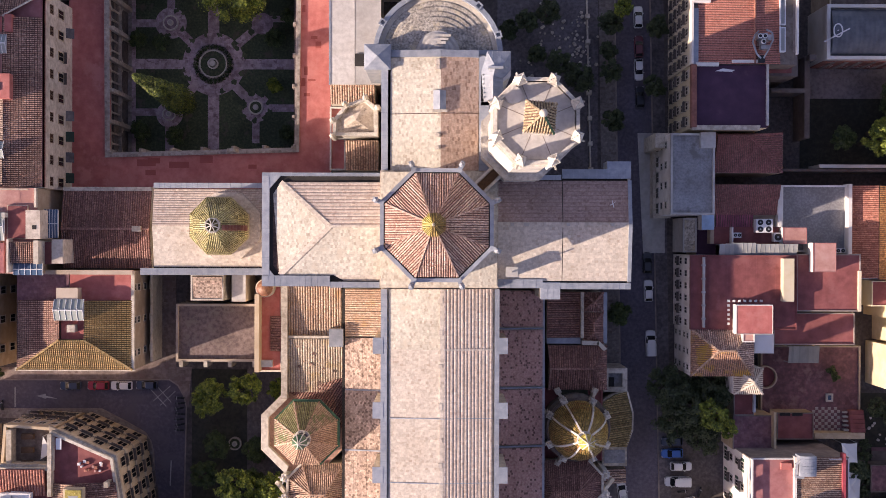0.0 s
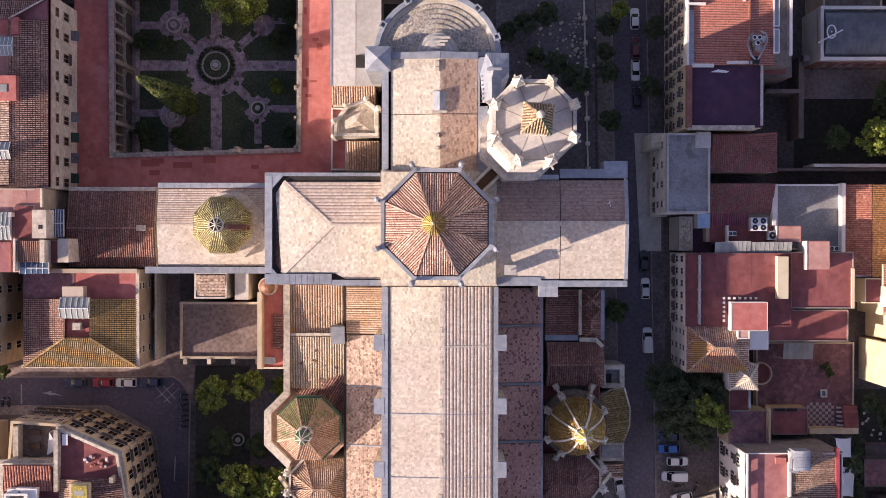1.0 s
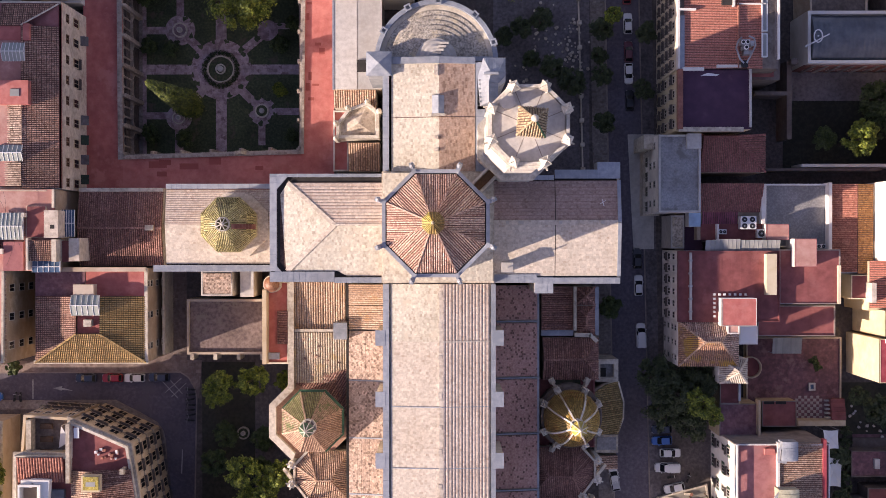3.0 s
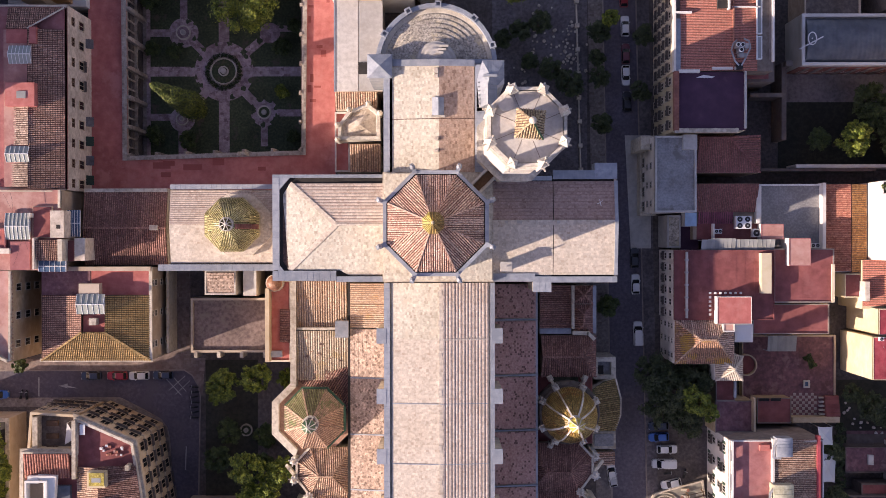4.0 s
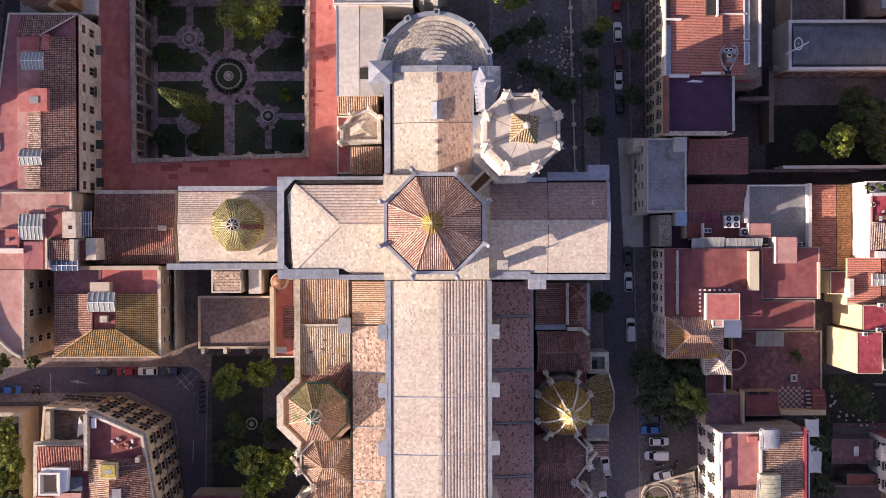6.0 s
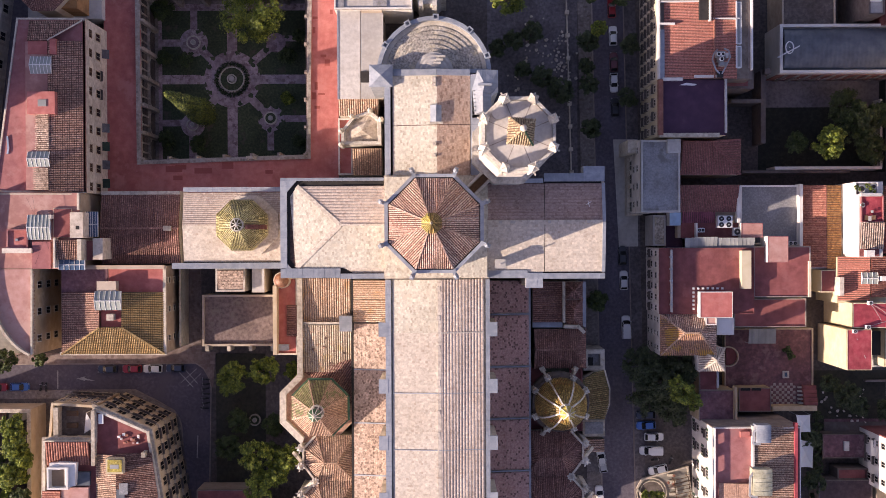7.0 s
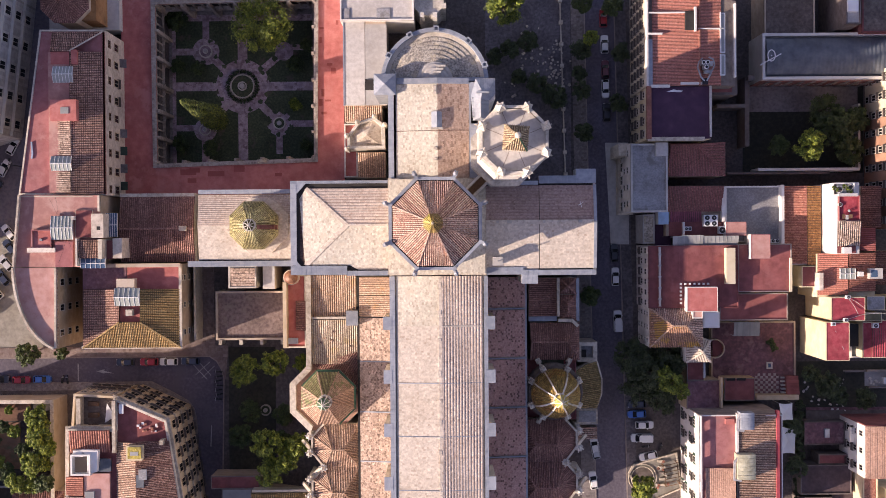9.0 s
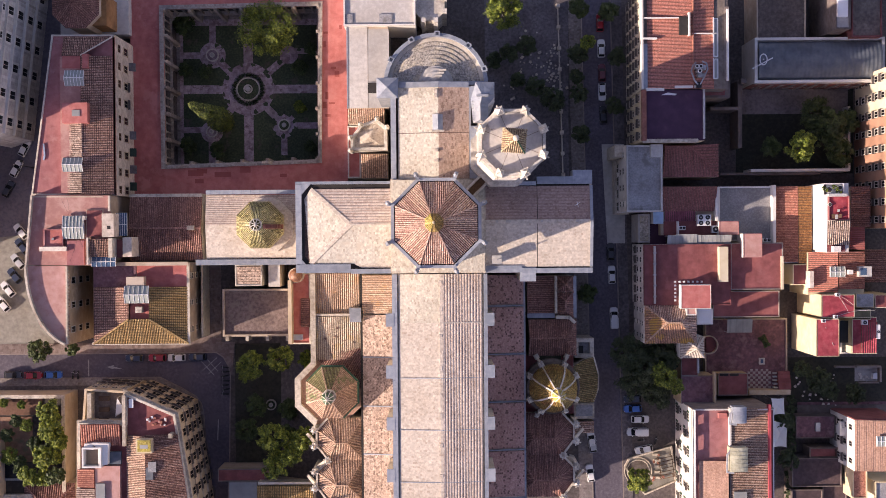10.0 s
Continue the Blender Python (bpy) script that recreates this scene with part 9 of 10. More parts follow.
sheet("pavement", [(-131.24, -33.12), (-66.88, -32.93), (-57.77, -38.02), (-56.66, -41.35), (-54.83, -74.72), (-59.06, -74.73), (-60.21, -40.25), (-69.10, -34.72), (-131.24, -34.89)], WZ + 0.15, PAVEMENT, "narrow pavement round the palace", "pavement")
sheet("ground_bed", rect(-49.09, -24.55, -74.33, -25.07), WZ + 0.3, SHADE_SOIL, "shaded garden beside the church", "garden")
# Colours split about where the shadow ends: darker in shade, paler in sun.
sheet("road", [(-150, 66), (-84, 66), (-89.6, 2.0), (-150, -4.0)], WZ + 0.024, ASPHALT, "dark asphalt street in front of the seminary", "road")
sheet("square", [(-150, -4.02), (-89.6, 1.98), (-92.08, -26.32), (-150, -26.14)], WZ + 0.02, PLAZA, "worn pale asphalt square with parked cars", "square")

sheet("paving", rect(-60.46, -52.25, -25.13, -5.15), WZ + 0.2, LANE, "reddish paved lane between the houses", "pavement")
kerb = thing("kerb", "pale stone kerbs along the streets", "kerb", kind="structure")
for line, z in (
    ([(-131.2, -27.34), (-53.57, -27.12), (-51.9, -28.2), (-50.75, -30.2), (-50.23, -32.44), (-51.06, -74.7)], WZ),
    ([(-131.2, -33.12), (-66.88, -32.93), (-62.0, -35.4), (-58.4, -37.5), (-57.2, -39.2), (-56.66, -41.35), (-54.83, -74.7)], WZ),
    ([e1, e2], 0.0), ([e0, e3], 0.0),
):
    edge_wall(kerb, line, 0.26, z, z + 0.19, GREY_PLASTER, "kerb")
WHITE_LINE = surface("worn road paint", [(0.30, 0.30, 0.30), (0.42, 0.42, 0.41)], 3.0, 0.4)
mark = thing("road_marking", "worn white painted arrow on the street", "road marking", kind="structure")
for a, b in (((-56.4, -28.0), (-53.2, -31.6)), ((-57.4, -28.9), (-54.2, -32.4)), ((-53.4, -28.4), (-56.8, -31.4)), ((-52.4, -29.4), (-55.4, -32.2))):
    part("hatching", beam(bmesh.new(), (*a, WZ + 0.035), (*b, WZ + 0.035), 0.16, 0.012), WHITE_LINE, mark)
part("stop_line", box(bmesh.new(), -84.0, -83.7, -32.6, -28.6, WZ + 0.03, WZ + 0.037), WHITE_LINE, mark)
part("arrow", beam(bmesh.new(), (-53.4, -48.0, WZ + 0.035), (-53.2, -43.0, WZ + 0.035), 0.22, 0.012), WHITE_LINE, mark)
part("arrow", prism(bmesh.new(), [(-79.75, -30.41), (-77.76, -29.96), (-77.98, -30.30), (-75.54, -30.96), (-77.98, -30.74), (-77.76, -30.96)], WZ + 0.03, WZ + 0.036), WHITE_LINE, mark)


# ---- cars ----
def paint(name, c):
    m, n, link, b = material(name, 0.3)
    b.inputs["Base Color"].default_value = (*c, 1)
    b.inputs["Coat Weight"].default_value = 0.5
    return m


PAINTS = {"white": paint("white car paint", (0.68, 0.68, 0.67)), "black": paint("black car paint", (0.02, 0.02, 0.025)), "red": paint("red car paint", (0.32, 0.015, 0.02)), "blue": paint("blue car paint", (0.03, 0.13, 0.42)), "maroon": paint("maroon car paint", (0.13, 0.02, 0.03)), "silver": paint("silver car paint", (0.42, 0.43, 0.45)), "navy": paint("dark blue car paint", (0.03, 0.04, 0.07))}
TYRE = surface("black rubber", [(0.012, 0.012, 0.012), (0.022, 0.022, 0.022)], 3.0, 0.5)
LAMP_GLASS = surface("headlamp glass", [(0.55, 0.56, 0.57), (0.65, 0.66, 0.67)], 3.0, 0.5, rough=0.2)
prototypes = {}


def hull(x0, x1, w, round_by):
    """A rounded plan outline of a car body, front towards +x."""
    r = round_by
    return [(x0 + r * 0.6, -w), (x1 - r, -w), (x1 - r * 0.3, -w * 0.86), (x1, -w * 0.5), (x1, w * 0.5), (x1 - r * 0.3, w * 0.86), (x1 - r, w), (x0 + r * 0.6, w), (x0, w * 0.8), (x0, -w * 0.8)]


def car(x, y, z, yaw, colour, van=False):
    key = (colour, van)
    kind_name = "van" if van else "car"
    if key not in prototypes:
        c = thing(kind_name, f"{colour} parked delivery van" if van else f"{colour} hatchback parked at the kerb", kind_name, x, y, z, "parked vehicles")
        c.rotation_euler = (0, 0, radians(yaw))
        L, Wd, H = (2.5, 0.97, 1.95) if van else (2.1, 0.88, 1.46)
        bm = bmesh.new()
        prism(bm, hull(-L, L, Wd * 0.97, 0.5), 0.22, 0.55, hull(-L, L, Wd, 0.5))
        prism(bm, hull(-L, L, Wd, 0.5), 0.55, 0.88, hull(-L + 0.08, L - 0.15, Wd * 0.93, 0.55))
        part("body", bm, PAINTS[colour], c)
        c0, c1 = (-L + 0.05, L - 1.0) if van else (-L + 0.15, L - 1.15)
        t0, t1 = (c0 + 0.1, c1 - 0.75) if van else (c0 + 0.55, c1 - 0.75)
        part("window_glass", prism(bmesh.new(), hull(c0, c1, Wd * 0.9, 0.25), 0.87, H - 0.05, hull(t0, t1, Wd * 0.74, 0.15)), GLASS, c, "dark tinted car windows")
        bm = bmesh.new()
        prism(bm, hull(t0 - 0.08, t1 + 0.05, Wd * 0.78, 0.2), H - 0.09, H, hull(t0, t1 - 0.1, Wd * 0.68, 0.2))
        for s in (-1, 1):
            beam(bm, (c1, s * Wd * 0.86, 0.88), (t1, s * Wd * 0.72, H - 0.05), 0.08, 0.06)
            beam(bm, (c0 + 0.02, s * Wd * 0.86, 0.88), (t0, s * Wd * 0.72, H - 0.05), 0.12, 0.08)
        if van:
            for s in (-1, 1):
                box(bm, c0 + 0.1, c1 - 1.4, *sorted((s * Wd * 0.80, s * Wd * 0.92)), 0.85, H - 0.12)
        part("roof", bm, PAINTS[colour], c)
        for s in (-1, 1):
            part("headlight", box(bmesh.new(), L - 0.3, L - 0.06, *sorted((s * Wd * 0.5, s * Wd * 0.82)), 0.6, 0.78), LAMP_GLASS, c)
            part("mirror", box(bmesh.new(), c1 - 0.4, c1 - 0.22, *sorted((s * Wd * 0.96, s * Wd * 1.14)), 0.85, 1.0), PAINTS[colour], c)
            for wx in (-L * 0.62, L * 0.64):
                bm = bmesh.new()
                bmesh.ops.create_cone(bm, cap_ends=True, segments=16, radius1=0.31, radius2=0.31, depth=0.2, matrix=pose(wx, s * (Wd - 0.1), 0.31, 90))
                wh = part("wheel", bm, TYRE, c)
                bm = bmesh.new()
                bmesh.ops.create_cone(bm, cap_ends=True, segments=12, radius1=0.19, radius2=0.19, depth=0.22, matrix=pose(wx, s * (Wd - 0.1), 0.31, 90))
                part("rim", bm, METAL, wh)
        prototypes[key] = c
        return c
    return copy_thing(prototypes[key], pose(x, y, z, 0, 0, yaw))


for x, y, yaw, colour, van in (
    (*(37.48, 43.40), 91, "white", False), (*(37.61, 37.77), 91, "maroon", False), (*(37.63, 33.32), 271, "white", False), (*(37.87, 28.01), 91, "black", False),
    (*(39.41, -3.90), 91, "black", False), (*(39.65, -9.23), 91, "white", False), (*(40.12, -19.33), 91, "white", True),
    (*(37.21, 49.35), 91, "red", False),
    (*(44.34, -40.54), 182, "blue", False), (*(46.09, -43.04), 0, "white", False), (*(45.45, -45.98), 180, "white", True), (*(46.9, -50.1), 192, "white", False), (*(44.33, -38.25), 182, "navy", False),
    (*(34.69, -47.65), 98, "white", False), (*(34.37, -55.55), 98, "white", False), (*(34.94, -48.69), 98, "silver", False),
):
    car(x, y, 0.03, yaw, colour, van)
for x, y, yaw, colour in (
    (*(-72.76, -28.27), 180, "navy"), (*(-67.35, -28.25), 180, "red"), (*(-62.82, -28.24), 180, "white"), (*(-57.85, -28.11), 180, "navy"),
    (*(-101.54, -32.02), 0, "black"), (*(-96.74, -32.19), 0, "red"), (*(-91.93, -32.09), 0, "blue"),
    (*(-98.10, 21.54), 62, "white"), (*(-100.15, 16.63), 62, "white"), (*(-102.07, 11.86), 62, "black"),
    (*(-99.04, -1.61), 130, "navy"), (*(-100.01, -5.21), 130, "silver"), (*(-100.85, -8.53), 130, "navy"), (*(-102.49, -11.72), 130, "white"), (*(-103.73, -15.18), 130, "white"), (*(-99.26, 1.85), 130, "white"),
):
    car(x, y, WZ + 0.03, yaw, colour)


def motorcycle(x, y, z, yaw):
    m = thing("motorcycle", "black motorcycle parked by the kerb", "motorcycle", x, y, z, "parked motorcycles")
    m.rotation_euler = (0, 0, radians(yaw))
    for wx in (-0.7, 0.7):
        bm = bmesh.new()
        bmesh.ops.create_cone(bm, cap_ends=True, segments=14, radius1=0.3, radius2=0.3, depth=0.14, matrix=pose(wx, 0, 0.3, 90))
        part("wheel", bm, TYRE, m)
    part("tank", prism(bmesh.new(), hull(-0.2, 0.45, 0.2, 0.2), 0.45, 0.95), IRON, m)
    part("seat", prism(bmesh.new(), hull(-0.95, -0.15, 0.16, 0.1), 0.6, 0.85), TYRE, m)
    part("handlebar", box(bmesh.new(), 0.45, 0.52, -0.38, 0.38, 0.95, 1.02), METAL, m)
    part("fork", beam(bmesh.new(), (0.48, 0, 0.95), (0.7, 0, 0.3), 0.14, 0.08), METAL, m)
    return m


bike = motorcycle(*(-51.45, -30.60), WZ + 0.03, 175)
for bx_, by_, turn in ((-87.3, -32.1, 80), (-86.2, -32.2, 95), (-49.6 + 100.6, -40.0, 85), (49.7, -48.1, 70), (46.4, -47.9, 10)):
    copy_thing(bike, pose(bx_, by_, WZ + 0.03 if bx_ < 0 else 0.03, 0, 0, turn))
for i in range(1, 7):
    copy_thing(bike, pose((-51.45, -30.60)[0] - 0.1 + 0.2 * (i % 2), (-51.45, -30.60)[1] - i * 1.05, WZ + 0.03, 0, 0, 175 + 8 * (i % 3)))


# ---- trees ----
def leaf_cloud(rng, clumps, per_clump, size):
    """Small folded leaf sprays round the given clumps (centre, radius)."""
    centre = np.repeat(np.array([c for c, _ in clumps], float), per_clump, axis=0)
    radius = np.repeat(np.array([r for _, r in clumps], float), per_clump)
    m = len(centre)

    def unit(v):
        return v / np.linalg.norm(v, axis=1)[:, None]

    out = unit(rng.normal(0, 1, (m, 3)))
    p = centre + out * (radius * rng.uniform(0.15, 1.25, m))[:, None] * (1, 1, 0.8)
    n = unit(out + rng.normal(0, 0.5, (m, 3)) + (0, 0, 0.5))
    a = unit(np.cross(n, rng.normal(0, 1, (m, 3))))
    b = np.cross(n, a)
    s = (size * rng.uniform(0.6, 1.3, m))[:, None]
    verts = np.stack([p - a * s, p + b * s * 0.55 + n * s * 0.2, p + a * s, p - b * s * 0.55 + n * s * 0.2], axis=1).reshape(-1, 3)
    k = np.arange(m) * 4
    faces = np.concatenate([np.stack([k, k + 1, k + 2], 1), np.stack([k, k + 2, k + 3], 1)])
    return verts.tolist(), faces.tolist()


def tree(x, y, z, height, radius, mat, label, seed, trunk=0.3, clumps=26, leaves=90, size=0.42, name="tree", shape="round"):
    rng = np.random.default_rng(seed)
    t = thing(name, label, name, x, y, z)
    bm = bmesh.new()
    prism(bm, ring_points(0, 0, trunk, 8), -0.2, height * 0.6, ring_points(0.1, 0.1, trunk * 0.5, 8))
    part("trunk", bm, BARK, t)
    cl = []
    for i in range(clumps):
        a, q = rng.uniform(0, math.tau), math.sqrt(rng.uniform(0.02, 1)) * rng.uniform(0.85, 1.12)
        if shape == "cypress":
            u = rng.uniform(0.04, 1)
            rr = radius * (1 - u) ** 0.6 * 0.75
            cl.append(((rr * math.cos(a), rr * math.sin(a), height * u * 0.97), max(0.4, radius * 0.42 * (1.1 - u))))
        elif shape == "palm":
            cl.append(((radius * q * math.cos(a), radius * q * math.sin(a), height - 0.6 * q * q), 0.4))
        else:
            rr = radius * q * 0.8
            cl.append(((rr * math.cos(a), rr * math.sin(a), height * (0.62 + 0.30 * rng.uniform(-0.6, 1.1) * (1.1 - q * 0.7))), radius * rng.uniform(0.09, 0.24)))
    for c, r in cl[:6]:
        if shape == "round":
            part("limb", beam(bmesh.new(), (0.05, 0.05, height * 0.4), c, trunk * 0.5, trunk * 0.5), BARK, t)
    v, f = leaf_cloud(rng, cl, leaves, size)
    crown = mesh_object("crown", v, f, mat, t)
    crown["kind"] = "stuff"
    return t


DARK_TREE = "dark green broadleaf tree with an uneven crown"
LIT_TREE = "yellow green broadleaf tree catching the low sun"
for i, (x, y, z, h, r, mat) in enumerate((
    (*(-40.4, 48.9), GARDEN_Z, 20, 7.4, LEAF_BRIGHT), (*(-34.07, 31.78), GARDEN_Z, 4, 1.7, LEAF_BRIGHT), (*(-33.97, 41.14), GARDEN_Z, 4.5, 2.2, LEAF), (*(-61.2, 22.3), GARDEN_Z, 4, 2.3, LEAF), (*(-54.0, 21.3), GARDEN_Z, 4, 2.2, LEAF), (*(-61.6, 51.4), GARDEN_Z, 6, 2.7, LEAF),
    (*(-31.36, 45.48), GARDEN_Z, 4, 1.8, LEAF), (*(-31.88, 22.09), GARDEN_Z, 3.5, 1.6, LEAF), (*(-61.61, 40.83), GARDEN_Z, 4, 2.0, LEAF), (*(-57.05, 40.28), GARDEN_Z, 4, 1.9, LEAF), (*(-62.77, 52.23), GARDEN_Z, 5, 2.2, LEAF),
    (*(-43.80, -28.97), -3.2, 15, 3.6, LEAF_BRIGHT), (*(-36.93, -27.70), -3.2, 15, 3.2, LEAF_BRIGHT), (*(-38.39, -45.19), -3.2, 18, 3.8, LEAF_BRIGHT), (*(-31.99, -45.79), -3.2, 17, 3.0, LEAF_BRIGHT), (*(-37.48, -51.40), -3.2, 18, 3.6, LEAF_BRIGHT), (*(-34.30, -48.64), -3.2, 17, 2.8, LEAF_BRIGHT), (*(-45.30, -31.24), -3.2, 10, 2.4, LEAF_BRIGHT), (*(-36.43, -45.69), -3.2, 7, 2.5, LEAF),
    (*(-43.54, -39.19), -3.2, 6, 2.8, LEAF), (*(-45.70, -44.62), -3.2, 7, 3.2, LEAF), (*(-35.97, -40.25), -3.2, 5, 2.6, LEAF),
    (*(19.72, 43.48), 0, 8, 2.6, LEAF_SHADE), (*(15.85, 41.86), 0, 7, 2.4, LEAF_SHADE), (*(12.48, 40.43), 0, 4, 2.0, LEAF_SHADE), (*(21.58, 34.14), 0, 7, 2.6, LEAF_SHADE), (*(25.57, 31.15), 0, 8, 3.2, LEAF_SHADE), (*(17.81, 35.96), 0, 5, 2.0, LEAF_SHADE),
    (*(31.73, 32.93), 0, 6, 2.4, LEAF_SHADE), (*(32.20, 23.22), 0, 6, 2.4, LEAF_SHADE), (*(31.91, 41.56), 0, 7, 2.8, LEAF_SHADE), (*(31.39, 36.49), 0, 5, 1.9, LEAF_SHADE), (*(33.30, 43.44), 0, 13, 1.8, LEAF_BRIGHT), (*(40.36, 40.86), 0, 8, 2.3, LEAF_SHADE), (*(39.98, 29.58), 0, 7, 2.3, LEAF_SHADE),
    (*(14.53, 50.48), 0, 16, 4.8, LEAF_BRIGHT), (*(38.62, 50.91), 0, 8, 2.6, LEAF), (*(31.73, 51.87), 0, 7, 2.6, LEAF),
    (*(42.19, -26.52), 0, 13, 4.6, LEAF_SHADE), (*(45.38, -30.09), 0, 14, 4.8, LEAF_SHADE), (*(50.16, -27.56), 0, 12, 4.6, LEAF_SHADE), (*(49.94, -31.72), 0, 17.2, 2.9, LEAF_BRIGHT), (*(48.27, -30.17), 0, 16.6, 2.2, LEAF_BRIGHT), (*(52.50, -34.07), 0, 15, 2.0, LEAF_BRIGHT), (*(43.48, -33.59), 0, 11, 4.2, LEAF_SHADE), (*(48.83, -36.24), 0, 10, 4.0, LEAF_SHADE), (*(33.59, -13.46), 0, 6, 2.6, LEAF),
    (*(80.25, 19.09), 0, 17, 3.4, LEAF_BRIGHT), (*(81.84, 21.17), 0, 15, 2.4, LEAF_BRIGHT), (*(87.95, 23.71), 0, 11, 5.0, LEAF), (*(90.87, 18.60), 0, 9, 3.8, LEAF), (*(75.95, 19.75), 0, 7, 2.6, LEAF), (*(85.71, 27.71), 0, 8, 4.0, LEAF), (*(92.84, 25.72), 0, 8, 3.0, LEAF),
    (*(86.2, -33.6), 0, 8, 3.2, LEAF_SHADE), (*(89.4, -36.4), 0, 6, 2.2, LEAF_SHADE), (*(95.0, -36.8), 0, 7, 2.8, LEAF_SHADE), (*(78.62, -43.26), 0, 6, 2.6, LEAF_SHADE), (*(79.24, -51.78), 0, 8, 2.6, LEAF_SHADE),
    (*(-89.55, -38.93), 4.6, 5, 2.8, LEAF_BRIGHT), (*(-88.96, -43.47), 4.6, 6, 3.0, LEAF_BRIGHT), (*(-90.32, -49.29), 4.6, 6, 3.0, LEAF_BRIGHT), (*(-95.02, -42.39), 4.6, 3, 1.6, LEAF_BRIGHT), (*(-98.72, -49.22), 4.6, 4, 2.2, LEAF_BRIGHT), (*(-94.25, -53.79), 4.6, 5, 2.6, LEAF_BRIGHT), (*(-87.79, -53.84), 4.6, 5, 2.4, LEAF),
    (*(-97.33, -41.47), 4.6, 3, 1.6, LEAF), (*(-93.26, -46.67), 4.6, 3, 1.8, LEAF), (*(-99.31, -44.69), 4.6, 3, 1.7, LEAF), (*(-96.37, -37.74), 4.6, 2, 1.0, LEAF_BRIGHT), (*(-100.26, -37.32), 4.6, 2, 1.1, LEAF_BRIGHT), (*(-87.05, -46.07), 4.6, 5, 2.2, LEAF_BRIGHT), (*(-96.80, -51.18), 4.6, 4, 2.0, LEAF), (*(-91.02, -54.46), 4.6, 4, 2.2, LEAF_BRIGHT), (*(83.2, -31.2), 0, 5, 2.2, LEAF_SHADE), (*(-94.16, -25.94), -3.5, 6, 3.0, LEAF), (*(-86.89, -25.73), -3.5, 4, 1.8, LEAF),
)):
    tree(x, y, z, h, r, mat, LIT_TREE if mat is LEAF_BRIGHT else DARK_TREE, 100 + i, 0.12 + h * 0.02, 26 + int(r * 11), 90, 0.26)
random.seed(77)
for i in range(11):
    tree(80.5 + random.uniform(-0.3, 0.3), -38.2 - 2.2 * i, 0, random.uniform(4.2, 5.4), random.uniform(1.1, 1.6), LEAF_SHADE, "dense climbing shrub over the patio wall", 500 + i, 0.08, 22, 90, 0.2, "shrub")
random.seed(91)
for i in range(16):
    x, y = (-89.63, -37.40)
    x, y = x + random.uniform(-2.4, 2.4), y - random.uniform(0, 17)
    tree(x, y, 4.6, random.uniform(2.2, 3.6), random.uniform(1.2, 1.9), random.choice((LEAF_BRIGHT, LEAF, LEAF)), "leafy garden shrub along the wall", 300 + i, 0.08, 26, 90, 0.18, "shrub")
for x, y in ((82.42, 9.64), (84.60, 9.99), (85.32, 9.14)):
    tree(x, y, 20.4, 1.6, 0.8, LEAF_BRIGHT, "potted plant on the white roof terrace", 340, 0.06, 8, 60, 0.16, "plant")
CYPRESS_LEAF = surface("cypress leaves", [(0.035, 0.06, 0.012), (0.085, 0.125, 0.018), (0.21, 0.25, 0.03)], 1.0, 0.3, rough=0.6, per_piece=0.45)
tree(*(-52.9, 28.4), GARDEN_Z, 38, 2.7, CYPRESS_LEAF, "tall dark cypress with one sunlit side", 7, 0.4, 170, 260, 0.2, "cypress", "cypress")
tree(*(74.34, -24.87), 1.6, 3.2, 1.6, LEAF, "spiky potted plant on the terrace", 9, 0.2, 14, 40, 0.35, "plant")
tree(*(-31.59, -28.46), -3.2, 5, 2.0, LEAF_BRIGHT, "small palm with arching fronds beside the church", 11, 0.2, 40, 25, 0.4, "palm", "palm")

# stone fragments in the dark garden
random.seed(21)
stone_me = [mesh_of(prism(bmesh.new(), ring_points(0, 0, 0.4, 5, 20 * k), -0.1, 0.5, ring_points(0.05, 0, 0.3, 5, 20 * k)), STONE) for k in range(3)]
for i in range(90):
    cx, cy = random.choice(((19.14, 39.19), (25.68, 40.30), (26.78, 36.49), (20.77, 40.29), (25.91, 37.58), (26.76, 42.48), (16.98, 33.74), (20.21, 44.64)))
    ob = new("stone_fragment", random.choice(stone_me))
    ob.matrix_basis = pose(cx + random.gauss(0, 1.3), cy + random.gauss(0, 1.6), 0.05, 0, 0, random.uniform(0, 360)) @ Matrix.Scale(random.uniform(0.4, 1.1), 4)
    tagged(ob, "loose pale stone fragment lying in the garden", "stone", "stone fragments in the garden")
hedge = thing("hedge", "low dark hedge round the middle fountain", "hedge", *FC, GARDEN_Z)
v, f = leaf_cloud(np.random.default_rng(77), [((3.5 * math.cos(k * math.tau / 26), 3.5 * math.sin(k * math.tau / 26), 0.5), 0.55) for k in range(26)], 70, 0.2)
tagged(mesh_object("leaves", v, f, LEAF_SHADE, hedge), kind="stuff")
fence = thing("garden_fence", "low wall with stone posts beside the street", "fence", kind="structure")
fx0, fy0_, fx1, fy1_ = *(27.42, 53.24), *(28.43, 14.13)
part("wall", beam(bmesh.new(), (fx0, fy0_, 0.4), (fx1, fy1_, 0.4), 0.25, 1.0), STONE, fence)
for i in range(9):
    u = i / 8
    x, y = fx0 + (fx1 - fx0) * u, fy0_ + (fy1_ - fy0_) * u
    part("post", box(bmesh.new(), x - 0.4, x + 0.4, y - 0.4, y + 0.4, -0.1, 1.6), STONE, fence)
fountain(*(-40.58, -39.55), -3.2, 1.3, "small round stone fountain in the shaded garden")

# small walled garden at the street corner
wg = thing("corner_garden", "small walled garden with paved beds at the street corner", "garden", kind="structure")
W = [(42.4, -54.2), (43.6, -52.1), (53.3, -49.5), (54.3, -57.5), (47.0, -60.6)]
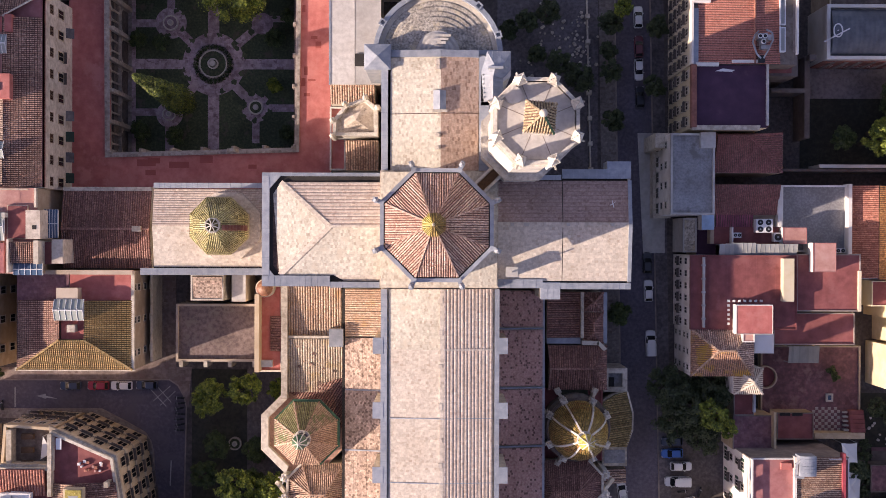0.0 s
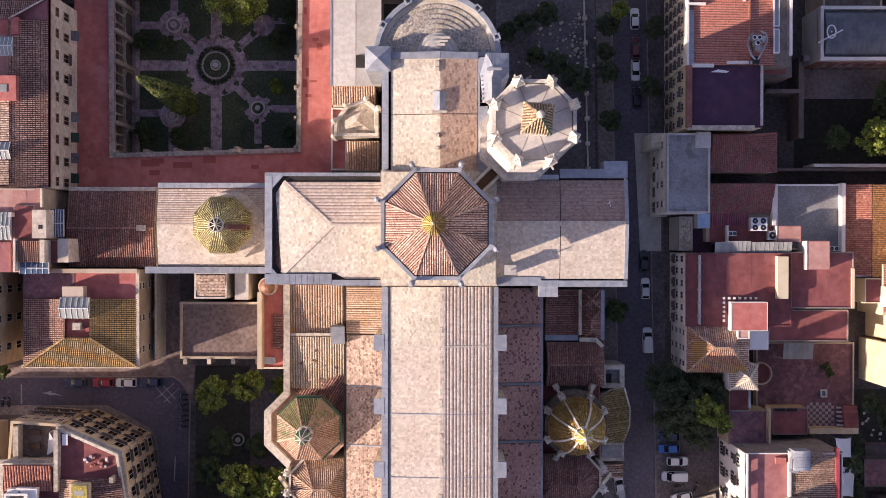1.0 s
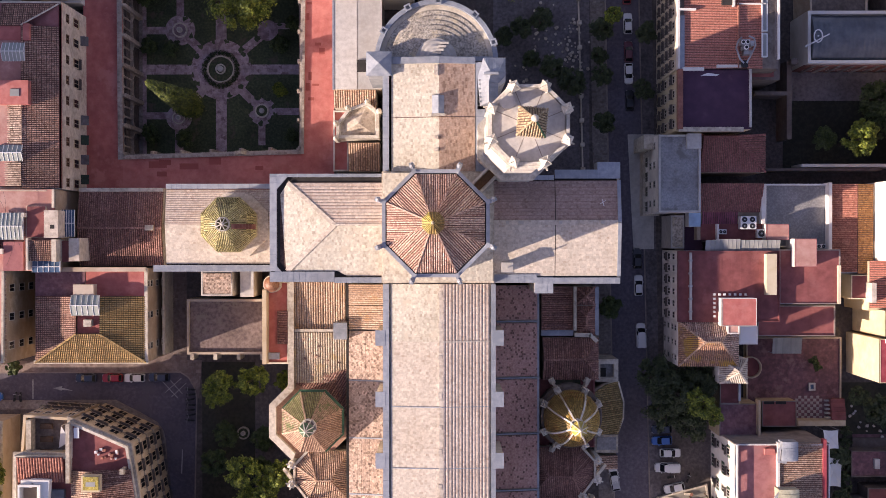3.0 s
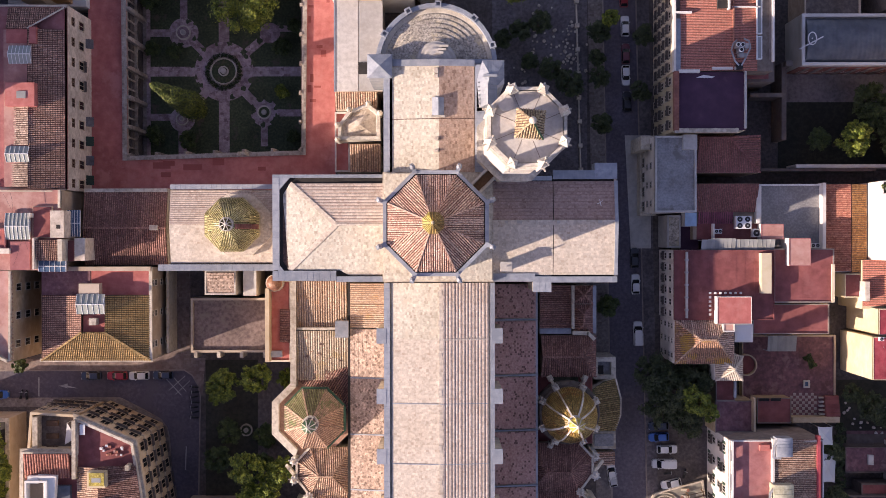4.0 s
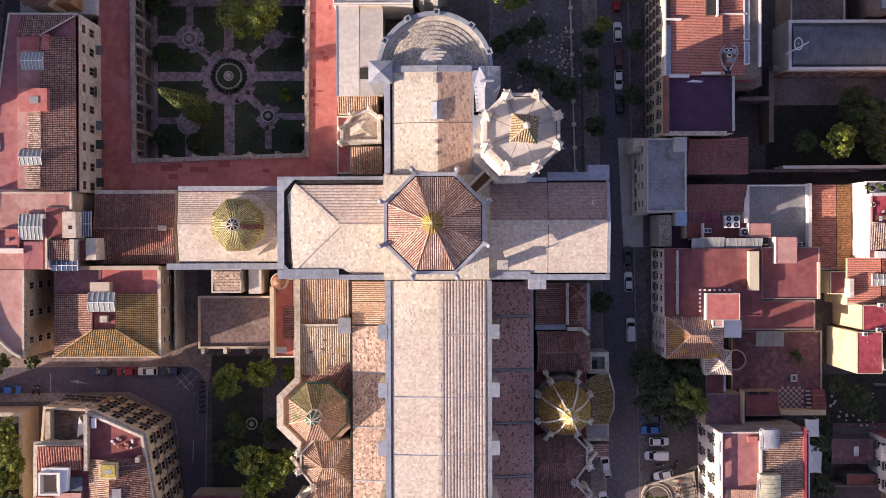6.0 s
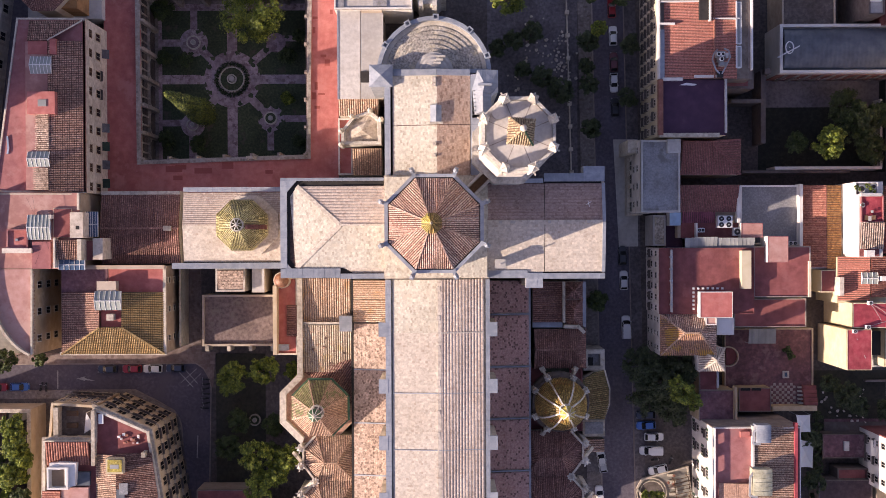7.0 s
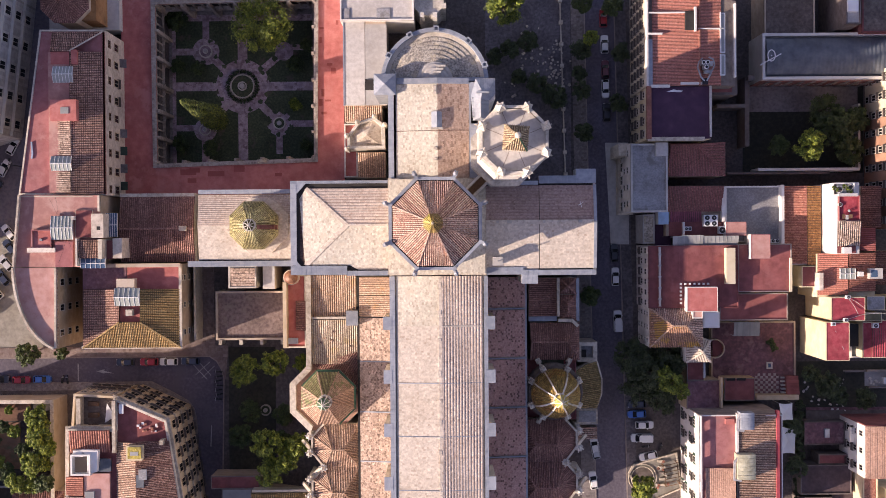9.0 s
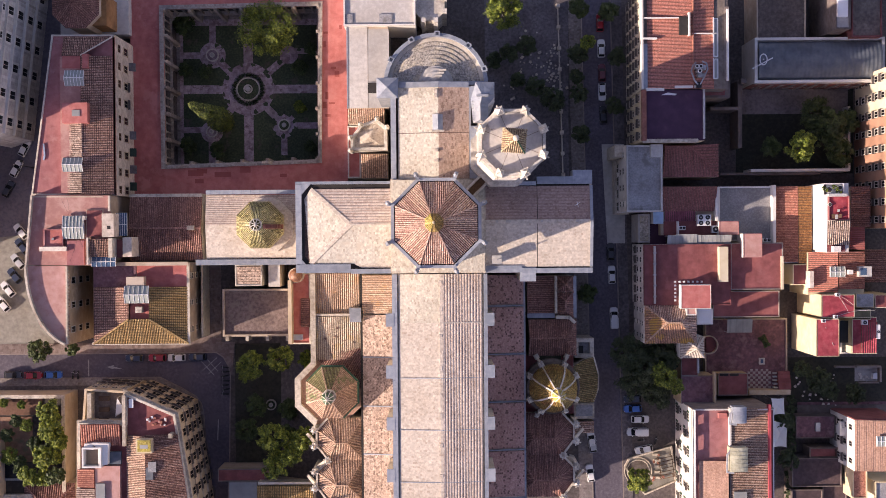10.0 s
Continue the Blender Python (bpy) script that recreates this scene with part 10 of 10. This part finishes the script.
part("soil", prism(bmesh.new(), inset(W, 0.2), -0.1, 0.35), PLAZA, wg)
edge_wall(wg, W + W[:1], 0.35, -0.1, 1.0, STONE, "wall", "pale stone garden wall")
part("bed", prism(bmesh.new(), ring_points(45.6, -55.2, 2.6, 14), 0.2, 0.5), EARTH, wg)
for r in (2.7, 3.3):
    part("kerb", rim(bmesh.new(), ring_points(45.6, -55.2, r, 18), 0.18, 0.2, 0.6), STONE, wg)
for k in range(5):
    part("bench", box(bmesh.new(), 49.0 + 0.15 * k, 50.6 + 0.15 * k, -51.6 - 1.35 * k, -51.1 - 1.35 * k, 0.3, 0.85), STONE, wg, "stone bench")
random.seed(31)
for k in range(9):
    x, y = random.uniform(48.6, 52.8), random.uniform(-57.4, -51.4)
    part("pot", prism(bmesh.new(), ring_points(x, y, 0.22, 8), 0.3, 0.9, ring_points(x, y, 0.34, 8)), ORANGE_TILE if k % 3 else WHITE_STONE, wg)
gate = thing("pergola", "small timber pergola over the garden beds", "pergola")
for x, y in ((50.0, -52.0), (53.0, -51.3), (50.6, -56.6), (53.6, -56.0)):
    part("post", box(bmesh.new(), x - 0.08, x + 0.08, y - 0.08, y + 0.08, 0.2, 2.7), WOOD, gate)
part("rail", beam(bmesh.new(), (50.0, -52.0, 2.7), (50.6, -56.6, 2.7), 0.14, 0.16), WOOD, gate)
part("rail", beam(bmesh.new(), (53.0, -51.3, 2.7), (53.6, -56.0, 2.7), 0.14, 0.16), WOOD, gate)
for k in range(7):
    u = k / 6
    part("rafter", beam(bmesh.new(), (49.6 + 0.6 * u, -52.1 - 4.6 * u, 2.85), (53.4 + 0.6 * u, -51.2 - 4.7 * u, 2.85), 0.1, 0.14), WOOD, gate)
tree(*(44.6, -55.9), 0, 10.5, 3.3, LEAF_BRIGHT, LIT_TREE, 401, 0.3, 40, 170, 0.26)

# street lamp on the square, with two lanterns
lamp_post = thing("street_lamp", "tall iron street lamp with two lanterns", "street lamp", *(-96.2, 16.9), WZ)
part("post", prism(bmesh.new(), ring_points(0, 0, 0.14, 8), 0, 8.4, ring_points(0, 0, 0.07, 8)), IRON, lamp_post)
part("base", prism(bmesh.new(), ring_points(0, 0, 0.32, 8), 0, 0.9, ring_points(0, 0, 0.2, 8)), IRON, lamp_post)
part("arm", beam(bmesh.new(), (-0.3, -1.0, 8.3), (0.3, 1.0, 8.3), 0.1, 0.12), IRON, lamp_post)
for k in (-1, 1):
    lant = part("lantern", prism(bmesh.new(), ring_points(0.3 * k, 1.0 * k, 0.2, 6), 8.0, 8.7, ring_points(0.3 * k, 1.0 * k, 0.34, 6)), SKYLIGHT, lamp_post)
    part("cap", cone(bmesh.new(), ring_points(0.3 * k, 1.0 * k, 0.4, 6), 8.7, (0.3 * k, 1.0 * k, 9.1)), IRON, lant)
